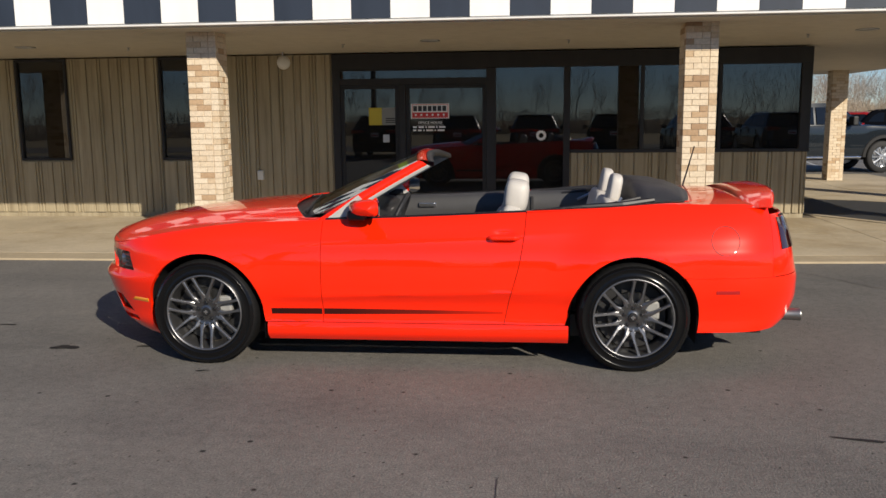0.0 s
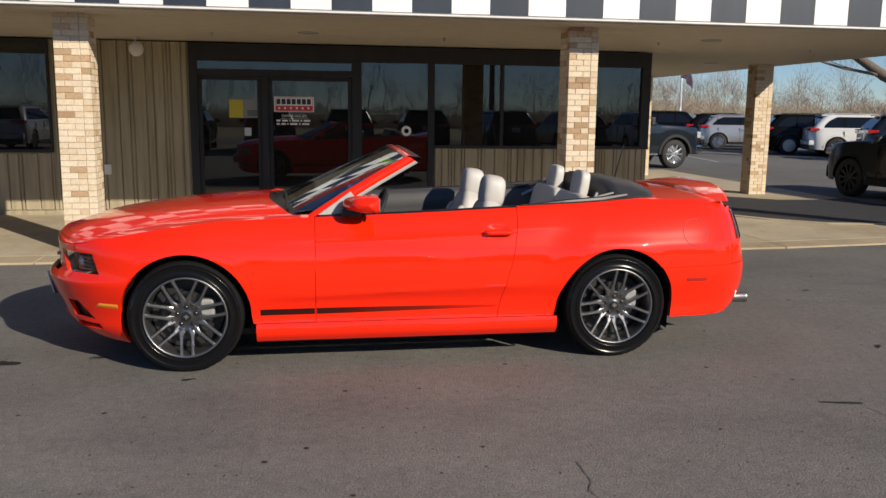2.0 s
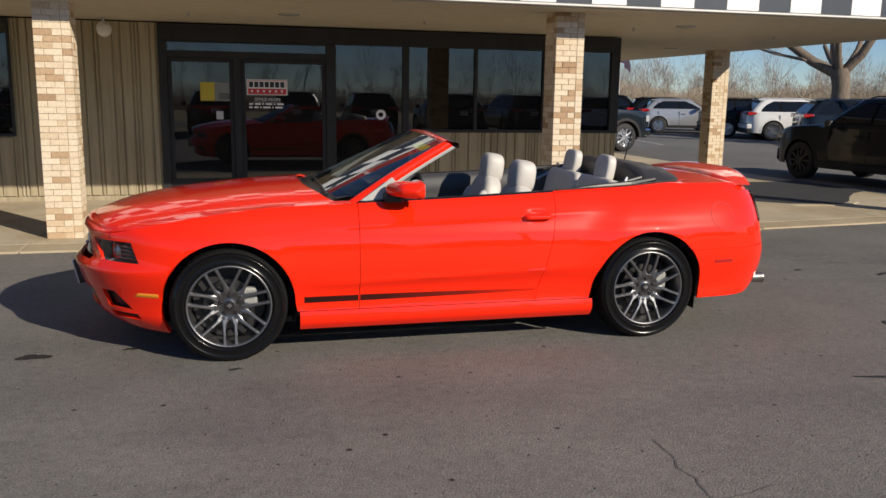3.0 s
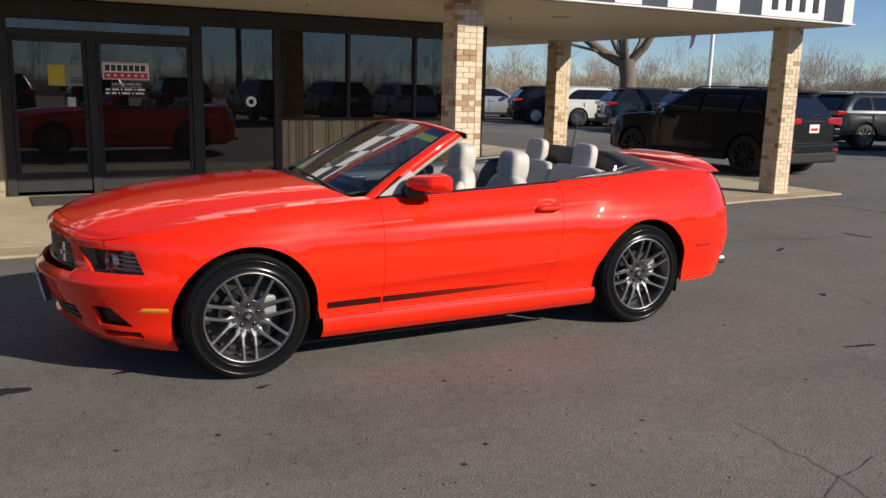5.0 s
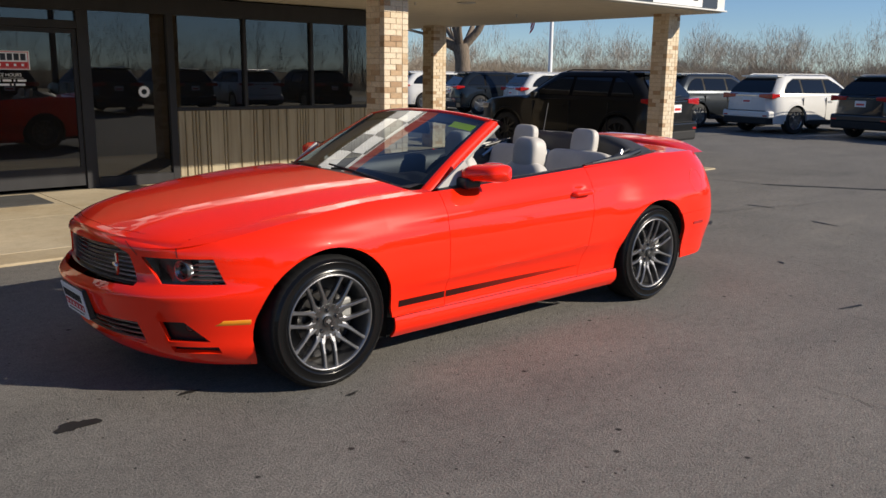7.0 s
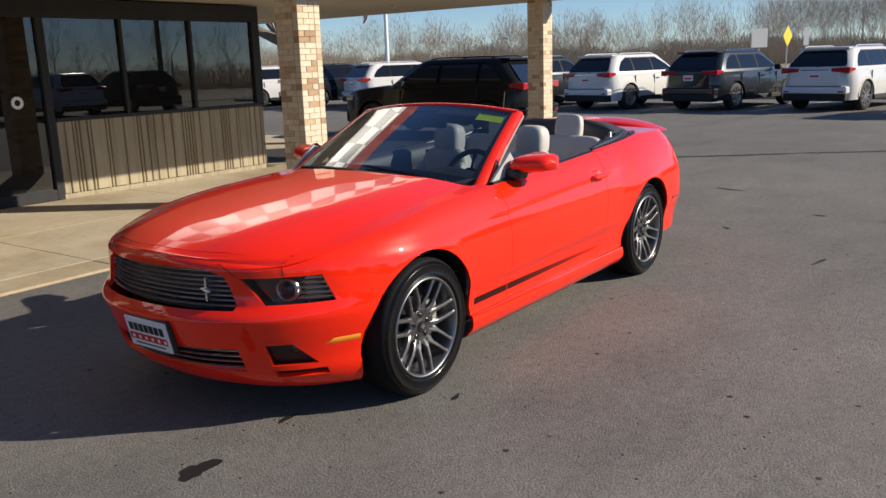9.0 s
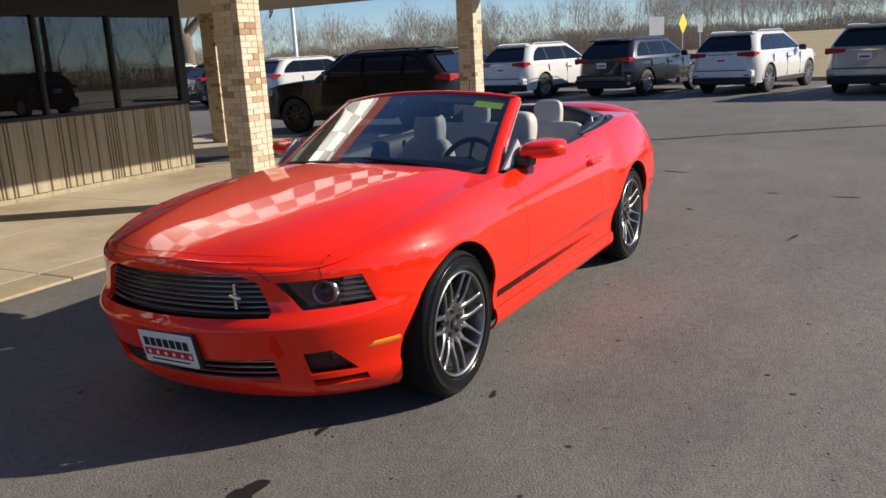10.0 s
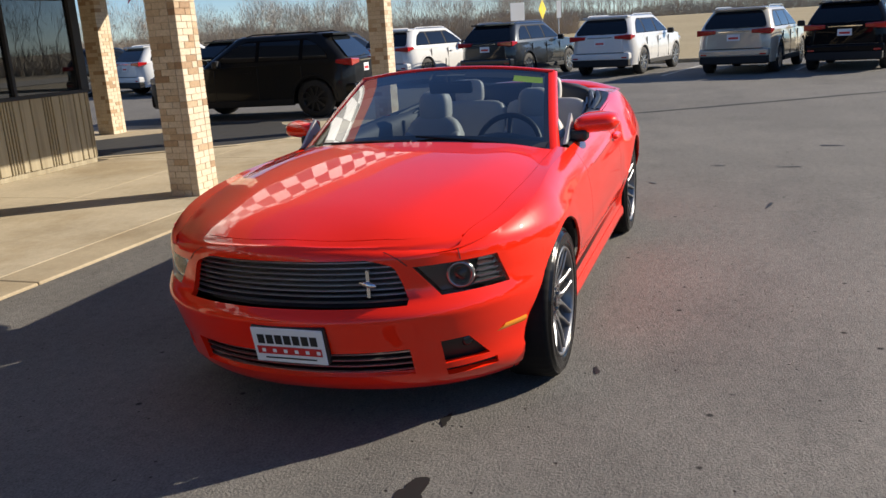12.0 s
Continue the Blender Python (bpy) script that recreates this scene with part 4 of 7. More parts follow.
        ys = min(curve([(0.7, 0.765), (1.5, 0.715), (1.66, 0.66), (1.72, 0.60), (2.3, 0.56)], x), yc - 0.002)
        rows.append([(x, s * y, lerp(top_z(x, y), crest(x) + 0.012 * math.sin(math.pi * (yc - y) / (yc - ys + 1e-6)) * 0.6, 1 if x < 1.6 else max(0, 1 - (x - 1.6) / 0.15))) for y in steps(ys, yc, 8)])
    panel("quarter_top", rows, flip=s > 0)

# bonnet
BROW = 0.030
rows = []
for u in steps(0, 1, 36):
    line = []
    for t in steps(-1, 1, 100):
        y0 = t * NOSE_HALF
        xa, xb = nose_x(y0, 0.80) + 0.012 + BROW + (0.004 if abs(y0) < 0.40 else -0.001), -0.885 + 0.17 * abs(t) ** 3
        x = lerp(xa, xb, u)
        y = t * bonnet_seam(x)
        line.append((x, y, top_z(x, y)))
    rows.append(line)
bonnet = panel("bonnet", rows, flip=True)
# front bumper with its openings
ZR = [0.165, 0.20, 0.244, 0.280, 0.305, 0.352, 0.398, 0.412, 0.43, 0.47, 0.505, 0.52, 0.53, 0.536, 0.542, 0.55, 0.562, 0.578, 0.596, 0.65, 0.69, 0.717, 0.728, 0.745, 0.757, 0.768, 0.777, 0.785, 0.792, 0.80]
GRILLE, LOWER, FOG, SLIT, LAMP = (0.578, 0.757), (0.280, 0.398), (0.305, 0.412), (0.244, 0.280), (0.596, 0.717)


def cols(z):
    """Column limits at a height: grille edge, lamp inner, lamp outer."""
    if z < 0.5:
        k = min(1, max(0, (z - 0.305) / 0.125))
        return 0.470, 0.575, lerp(0.715, 0.655, k) if z > 0.29 else 0.735
    k = min(1, max(0, (z - 0.578) / 0.16))
    j = min(1, max(0, (z - 0.50) / 0.078))
    e = (2 * k - 1)
    a = lerp(0.470, lerp(0.487, 0.428, k) - 0.010 * abs(e) ** 4, j) - 0.085 * max(0.0, (z - 0.717) / 0.04) ** 2
    b = lerp(0.575, lerp(0.600, 0.478, k), j)
    c = lerp(0.70, lerp(0.800, 0.752, k), j)
    return a, b, c


def bumper_end(z):
    """The outer end of the bumper in x: the arch edge, or the wing's front edge."""
    if z <= 0.578:
        return AXF - math.sqrt(ARCH ** 2 - (z - WHEEL_Z) ** 2) - 0.002
    return WING_X


def lift(x, z):
    """Stretches the upper rows to the rising wing crest."""
    return z if z < 0.745 else 0.745 + (z - 0.745) * (crest(x) - 0.745) / (0.80 - 0.745)


for s in (-1, 1):
    bm = bmesh.new()
    rows = []
    for z in ZR:
        a, b, c = cols(z)
        w = HALF_W + curve(SIDE_KEYS, z)
        xe = bumper_end(z)
        c = min(c, side_y(xe, z) - 0.004)
        line = [(nose_x(y, z), s * y, z) for y in steps(0, a, 10)[:-1] + steps(a, b, 4)[:-1] + steps(b, c, 8)]
        xc = nose_x(c, z)
        line = [(x, y, z if z < 0.757 else 0.757 + (z - 0.757) * (lip_z(y) - 0.757) / 0.043) if abs(y) < NOSE_HALF else (x, y, lift(x, z)) for x, y, z in line]
        line += [(x, s * side_y(x, lift(x, z)), lift(x, z)) for x in steps(xc, xe, 10)[1:]]
        rows.append(line)
    line = []
    for (x, y, z) in rows[-1]:
        xx = x + 0.012
        yy = abs(y) if abs(y) < NOSE_HALF else min(abs(y), side_y(xx, crest(xx)) - 0.001)
        line.append((xx, s * yy, top_z(xx, yy)))
    rows.append([Vector(a).lerp(Vector(b), 0.5) + Vector((-0.003, 0, 0.003)) if abs(a[1]) < NOSE_HALF else Vector(a).lerp(Vector(b), 0.5) for a, b in zip(rows[-1], line)])
    rows.append(line)
    for d in (0.010, 0.020, BROW):
        rows.append([(x + d, s * min(abs(y), NOSE_HALF - 0.002), top_z(x + d, min(abs(y), NOSE_HALF - 0.002))) if abs(y) < 0.665 else (x, y, z) for x, y, z in line])
    vs = [[bm.verts.new(p) for p in r] for r in rows]
    for j in range(len(rows) - 1):
        zm = (ZR[j] + ZR[j + 1]) / 2 if j + 1 < len(ZR) else 0.81
        for i in range(len(rows[0]) - 1):
            upper = GRILLE[0] < zm < GRILLE[1] and i < 10
            lower = LOWER[0] < zm < LOWER[1] and i < 10
            fog = FOG[0] < zm < FOG[1] and 14 <= i < 22
            slit = SLIT[0] < zm < SLIT[1] and 14 <= i < 22
            lamp = LAMP[0] < zm < LAMP[1] and 14 <= i < 22
            if upper or lower or fog or slit or lamp or (zm > 0.8 and i >= (20 if j < len(ZR) + 1 else 19)):
                continue
            q = (vs[j][i], vs[j][i + 1], vs[j + 1][i + 1], vs[j + 1][i])
            bm.faces.new(q if s < 0 else q[::-1])
    bmesh.ops.delete(bm, geom=[v for v in bm.verts if not v.link_faces], context="VERTS")
    ob = part("front_bumper", bm, RED, car, smooth=True)
    sol = ob.modifiers.new("thick", "SOLIDIFY")
    sol.thickness, sol.offset = 0.022, -1
    soften(ob, 0.0035, 2, 50).modifiers["edges"].harden_normals = True

    # shut line from the bonnet corner down to the lamp
    pts = [(0.766, 0.640), (0.755, 0.642), (0.740, 0.645), (0.722, 0.648)]
    rows = [[(nose_x(y + dy, z) - 0.0015, s * (y + dy), z) for dy in (-0.0018, 0.0018)] for z, y in pts]
    panel("shut_line", rows, SEAM, car, 0.0, flip=s > 0)
    # the bonnet's edge turns down beside the grille to the lamp's inner corner
    pts = [(lerp(0.792, 0.724, u), lerp(0.395, 0.476, u ** 0.8)) for u in steps(0, 1, 8)]
    rows = [[(nose_x(y + dy, z) - 0.002, s * (y + dy), 0.757 + (z - 0.757) * (lip_z(y) - 0.757) / 0.043 if z > 0.757 else z) for dy in (-0.0025, 0.0025)] for z, y in pts]
    panel("shut_line", rows, SEAM, car, 0.0, flip=s > 0)
    # headlamp: housing, lamps and clear cover
    def lamp_sheet(inset, n=10, mat=None, name="", parent=None, thick=0.0, label=""):
        rows = []
        for z in steps(LAMP[0] - 0.002, LAMP[1] + 0.002, 8):
            a, b, c = cols(z)
            rows.append([(nose_x(y, z) + inset, s * (y - 0.3 * inset), z) for y in steps(b - 0.004, c + 0.004, n)])
        return panel(name, rows, mat, parent, thick, label, flip=s > 0)
    head = lamp_sheet(0.07, mat=LAMP_DARK, name="headlamp", label="smoked black headlamp housing with a round lamp")
    lamp_sheet(0.002, mat=LENS_GLASS, name="lamp_cover", parent=head).visible_shadow = False
    rim_z = 0.655
    ring_c = Vector((nose_x(0.635, rim_z) + 0.045, s * 0.635, rim_z))
    aim = pose(0, 0, 0, 0, 0, s * -16)
    bm = bmesh.new()
    lathe(bm, [(0.0, 0.03), (0.035, 0.02), (0.040, -0.005), (0.047, -0.012), (0.056, -0.005), (0.058, 0.02)], 32, "x")
    ob = part("ring_lamp", bm, FIN_GREY, head, smooth=True)
    ob.matrix_local = Matrix.Translation(ring_c) @ aim
    bm = bmesh.new()
    lathe(bm, [(0.0, -0.010), (0.02, -0.006), (0.034, 0.008)], 24, "x")
    ob = part("projector_lens", bm, CAR_GLASS, head, smooth=True)
    ob.matrix_local = Matrix.Translation(ring_c) @ aim
    rows = []
    for z in steps(0.608, 0.708, 5):
        c = cols(z)[2]
        rows.append([(nose_x(y, z) + 0.040, s * y, z) for y in steps(0.694, c - 0.006, 8)])
    panel("turn_reflector", rows, FIN_GREY, head, 0.004, flip=s > 0)
    for k in range(4):
        z = 0.618 + 0.023 * k
        y0, y1 = 0.685 + 0.003 * k, cols(z)[2] - 0.012
        rows = [[(nose_x(y, z) + 0.014 + dx, s * y, z + dz) for y in steps(y0, y1, 5)] for dx, dz in ((0, 0), (0.022, 0.010))]
        panel("reflector_fin", rows, FIN_GREY, head, 0.003, flip=s > 0)
    # fog recess, slit and side marker
    def recess(z0, z1, y0, y1, deep, name, mat, parent=None):
        rows = [[(nose_x(y, z) + deep, s * y, z) for y in steps(y0 - 0.03, y1 + 0.03, 8)] for z in steps(z0 - 0.02, z1 + 0.02, 4)]
        return panel(name, rows, mat, parent, 0.004, flip=s > 0)
    fog = recess(0.305, 0.412, 0.575, 0.70, 0.045, "fog_recess", SATIN_BLACK)
    bm = bmesh.new()
    lathe(bm, [(0.0, -0.012), (0.024, -0.006), (0.030, 0.0), (0.034, 0.02)], 20, "x")
    ob = part("fog_lamp", bm, LAMP_DARK, fog, smooth=True)
    ob.matrix_local = pose(nose_x(0.64, 0.385) + 0.045, s * 0.635, 0.385)
    recess(0.25, 0.275, 0.585, 0.71, 0.035, "air_slit", SATIN_BLACK)
    rows = []
    for z in steps(0.388, 0.420, 4):
        rows.append([(x, s * (side_y(x, z) + 0.006 - 0.004 * abs(2 * (z - 0.404) / 0.016) ** 2 * 0.5), z) for x in steps(-1.915 + 1.2 * (z - 0.388), -1.765, 10)])
    panel("side_marker", rows, AMBER, flip=s > 0, label="amber side marker lamp")
    rows = [[(x, s * (side_y(x, z) + 0.004), z) for x in steps(1.845, 1.985, 8)] for z in steps(0.502, 0.522, 3)]
    panel("rear_marker", rows, TAIL_RED, flip=s > 0, thick=0.003)
    # mud liner behind each arch
    for a in (AXF, AXR):
        bm = bmesh.new()
        ring = lambda r, y: [(a + r * math.cos(math.pi * (k / 20)), s * y, WHEEL_Z + r * math.sin(math.pi * (k / 20))) for k in range(21)]
        rows = []
        for y in (0.90, 0.62):
            yy = y if y < 0.7 else None
            row = []
            for (px, py, pz) in [(a + ARCH - 0.006, 0, 0.17)] + ring(ARCH - 0.006, 1) + [(a - ARCH + 0.006, 0, 0.17)]:
                row.append((px, s * (yy if yy else side_y(px, max(pz, 0.2)) - 0.022), pz))
            rows.append(row)
        grid(bm, rows)
        inner = [bm.verts.new((px, s * 0.60, pz)) for px, _, pz in [(a + ARCH + 0.02, 0, 0.15)] + ring(ARCH + 0.02, 1) + [(a - ARCH - 0.02, 0, 0.15)]]
        bm.faces.new(inner)
        part("wheel_arch_liner", bm, BLACK_PLASTIC, car)

# grilles
def grille(z0, z1, edge, slats, name, label):
    rows = [[(nose_x(y, z) + 0.10, y, z) for y in steps(-edge(z) - 0.02, edge(z) + 0.02, 24)] for z in steps(z0 - 0.02, z1 + 0.02, 4)]
    g = panel(name, rows, SATIN_BLACK, car, 0.004, label, flip=False)
    for k in range(slats):
        z = lerp(z0, z1, (k + 0.6) / (slats + 0.2))
        e = edge(z) - 0.004
        bm = bmesh.new()
        r = []
        for dx, dz in ((0.026, -0.0036), (0.020, 0.0036), (0.037, 0.003), (0.037, -0.003)):
            r.append([(nose_x(y, z) + dx, y, z + dz) for y in steps(-e, e, 24)])
        grid(bm, r + [r[0]])
        part("slat", bm, GRILLE_BAR, g, smooth=False)
    return g


upper_grille = grille(GRILLE[0], GRILLE[1], lambda z: cols(z)[0], 8, "upper_grille", "black grille with thin bright bars")
grille(LOWER[0], LOWER[1], lambda z: 0.470, 4, "lower_grille", "black lower grille with thin bright bars")
# badge: a plain upright bar with a small bright shape
yb = -0.335
bx = nose_x(yb, 0.68)
badge = part("badge", boxes((bx + 0.006, bx + 0.018, yb - 0.007, yb + 0.007, 0.610, 0.715)), CHROME, upper_grille, "bright upright bar badge")
bm = bmesh.new()
lathe(bm, [(0.001, -0.034), (0.008, -0.028), (0.012, -0.008), (0.010, 0.014), (0.005, 0.030), (0.001, 0.036)], 12)
emblem = part("emblem", bm, CHROME, badge, smooth=True)
emblem.matrix_local = pose(bx + 0.004, yb, 0.662, 8, 0, 0)
# plate
plate = part("plate", boxes((-0.008, 0.0, -0.152, 0.152, -0.076, 0.076)), PLATE_WHITE, car, "white dealership plate with a red band")
soften(plate, 0.003, 2)
plate.matrix_local = pose(-2.316, -0.035, 0.440, 0, -12, 0)
soften(part("plate_holder", boxes((0.001, 0.030, -0.156, 0.156, -0.080, 0.080)), SATIN_BLACK, plate), 0.006)
part("red_band", boxes((-0.010, -0.0085, -0.138, 0.138, -0.038, -0.004)), SIGN_RED, plate)
for k in range(7):
    y = 0.128 - k * 0.0375
    part("dark_bar", boxes((-0.010, -0.0085, y - 0.029, y, 0.008, 0.048)), SIGN_BLACK, plate)
for k in range(6):
    y = 0.118 - k * 0.047
    part("white_bar", boxes((-0.0115, -0.0101, y - 0.015, y, -0.029, -0.014)), SIGN_WHITE, plate)
part("fine_bar", boxes((-0.010, -0.0085, -0.11, 0.11, -0.058, -0.052)), SIGN_BLACK, plate)

# boot lid and spoiler
rows = []
for x in steps(1.695, 2.235, 16):
    hw = curve([(1.66, 0.655), (1.72, 0.597), (2.3, 0.557)], x)
    rows.append([(x, y, top_z(x, y)) for y in steps(-hw, hw, 24)])
lid = panel("boot_lid", rows, flip=True)
rows = []
for t in steps(-1, 1, 30):
    y = t * 0.73
    sw = 0.13 * abs(t) ** 2.5
    x0, x1 = 2.065 - 0.02 * abs(t), 2.312 - sw * 0.9
    base = top_z(min(x0, 2.2), min(abs(y), 0.66)) + 0.001
    up = 0.036 * (1 - abs(t) ** 4)
    line = []
    for fx, fz in ((0.0, 0.0), (0.05, 0.35), (0.25, 0.62), (0.6, 0.9), (0.92, 1.06), (1.0, 0.98), (0.97, 0.75), (0.9, 0.2), (0.85, -0.3)):
        line.append((lerp(x0, x1, fx), y, base - 0.024 * abs(t) ** 3 + up * fz + 0.008 * fz * (1 - 0.7 * t ** 4)))
    rows.append(line)
panel("spoiler", rows, RED, car, 0.0)
# windscreen frame
BOW = 0.018


def screen_base(t):
    y = t * 0.725
    x = -0.80 + 0.165 * abs(t) ** 2.6
    return Vector((x, y, lerp(1.0, 0.925, abs(t) ** 2.4)))


def screen_top(t):
    return Vector((-0.045 + 0.055 * t * t, t * 0.595, 1.342 - 0.047 * abs(t) ** 2.2))


rows = []
for u in steps(0, 1, 14):
    line = []
    for t in steps(-1, 1, 28):
        p = screen_base(t).lerp(screen_top(t), u)
        p.x -= BOW * math.sin(math.pi * u)
        line.append(p)
    rows.append(line)
ws = panel("windscreen", rows, SCREEN_GLASS, car, 0.0, "raked clear windscreen", flip=True)
ws.visible_shadow = False


def on_screen(t, u, back=0.004):
    p = screen_base(t).lerp(screen_top(t), u)
    p.x += back - BOW * math.sin(math.pi * u)
    return p


for t0, t1, u0, u1 in ((-1, 1, 0.0, 0.085), (-1, 1, 0.955, 1.0), (-1, -0.945, 0.085, 0.955), (0.945, 1, 0.085, 0.955)):
    panel("frit_band", [[on_screen(t, u) for t in steps(t0, t1, 24)] for u in steps(u0, u1, 10)], SATIN_BLACK, ws, 0.0)
for s in (-1, 1):
    rows = []
    for u in steps(-0.04, 1.0, 16):
        p = screen_base(s).lerp(screen_top(s), u)
        p.x -= BOW * math.sin(math.pi * max(0, u))
        w = lerp(0.075, 0.055, u)
        rows.append([p + Vector(d) for d in ((-0.004, -s * 0.012, 0.004), (0.0, s * 0.020, 0.006), (w * 0.55, s * 0.034, -0.004), (w, s * 0.028, -0.022), (w * 1.05, s * 0.004, -0.030))])
    panel("screen_pillar", rows, RED, car, 0.0, flip=s < 0)
    rows = []
    for u in steps(0.0, 1.0, 16):
        p = screen_base(s).lerp(screen_top(s), u)
        p.x -= BOW * math.sin(math.pi * max(0, u))
        w = lerp(0.075, 0.055, u)
        rows.append([p + Vector(d) for d in ((w, s * 0.026, -0.022), (w + 0.022, s * 0.020, -0.034), (w + 0.024, s * -0.012, -0.036), (0.02, -s * 0.02, -0.02), (-0.004, -s * 0.012, 0.002))])
    panel("pillar_seal", rows, PALE_TRIM, car, 0.0, flip=s < 0)
rows = []
for t in steps(-1.03, 1.03, 34):
    p = screen_top(max(-1, min(1, t)))
    p.y = t * 0.595
    rows.append([p + Vector(d) for d in ((-0.012, 0, -0.016), (-0.010, 0, 0.004), (0.022, 0, 0.010), (0.052, 0, 0.004), (0.060, 0, -0.012))])
panel("header_rail", rows, RED, car, 0.0, flip=True)
rows = []
for t in steps(-1.03, 1.03, 34):
    p = screen_top(max(-1, min(1, t)))
    p.y = t * 0.595
    rows.append([p + Vector(d) for d in ((0.058, 0, 0.002), (0.078, 0, 0.003), (0.098, 0, -0.006), (0.100, 0, -0.034), (0.05, 0, -0.040), (-0.008, 0, -0.022))])
panel("header_seal", rows, SOFT_BLACK, car, 0.0, "black header trim and latch cover", flip=True)
for y in (-0.32, 0.32):
    ob = panel("sun_visor", [[on_screen(t, u, 0.05) for t in steps(y / 0.6 - 0.36, y / 0.6 + 0.36, 8)] for u in steps(0.82, 0.985, 4)], DARK_GREY_TRIM, car, 0.014)
    panel("visor_label", [[on_screen(t, u, 0.042) for t in (y / 0.6 - 0.09, y / 0.6 + 0.09)] for u in (0.87, 0.935)], GREY_TRIM, ob, 0.001)
# black band along the base of the glass, cowl and wipers
rows = [[Vector((-0.905 + 0.17 * abs(t) ** 3, t * 0.738, top_z(-0.88 + 0.17 * abs(t) ** 3, t * 0.738) - 0.022)) for t in steps(-1, 1, 28)]]
rows.append([Vector(p).lerp(screen_base(t), 0.5) + Vector((0, 0, -0.012)) for p, t in zip(rows[0], steps(-1, 1, 28))])
rows.append([screen_base(t) + Vector((0.01, 0, 0.004)) for t in steps(-1, 1, 28)])
panel("cowl", rows, SATIN_BLACK, car, 0.0, flip=True)
for y0, y1 in ((-0.60, -0.02), (-0.02, 0.58)):
    a, b = screen_base(y0 / 0.725), screen_base(y1 / 0.725).lerp(screen_top(y1 / 0.6), 0.05)
    part("wiper", tube(bmesh.new(), [a + Vector((-0.05, 0, 0.010)), a.lerp(b, 0.5) + Vector((-0.03, 0, 0.016)), b + Vector((-0.014, 0, 0.012))], [0.012, 0.009, 0.006], 6), SATIN_BLACK, car)
ob = part("windscreen_sticker", bmesh.new(), STICKER, ws, "lime green price sticker")
bm = bmesh.new()
pts = []
for t, u in ((-0.93, 0.82), (-0.66, 0.82), (-0.66, 0.90), (-0.93, 0.90)):
    pts.append(bm.verts.new(on_screen(t, u, 0.003)))
bm.faces.new(pts)
bm.to_mesh(ob.data)
bm.free()
ob = part("interior_mirror", boxes((-0.02, 0.012, -0.140, 0.140, -0.037, 0.037)), SATIN_BLACK, car)
soften(ob, 0.012, 3)
ob.matrix_local = pose(-0.075, 0.0, 1.232, 0, -12, -6)
part("mirror_stem", tube(bmesh.new(), [(-0.115, 0, 1.290), (-0.075, 0, 1.24)], 0.01, 6), SATIN_BLACK, car)

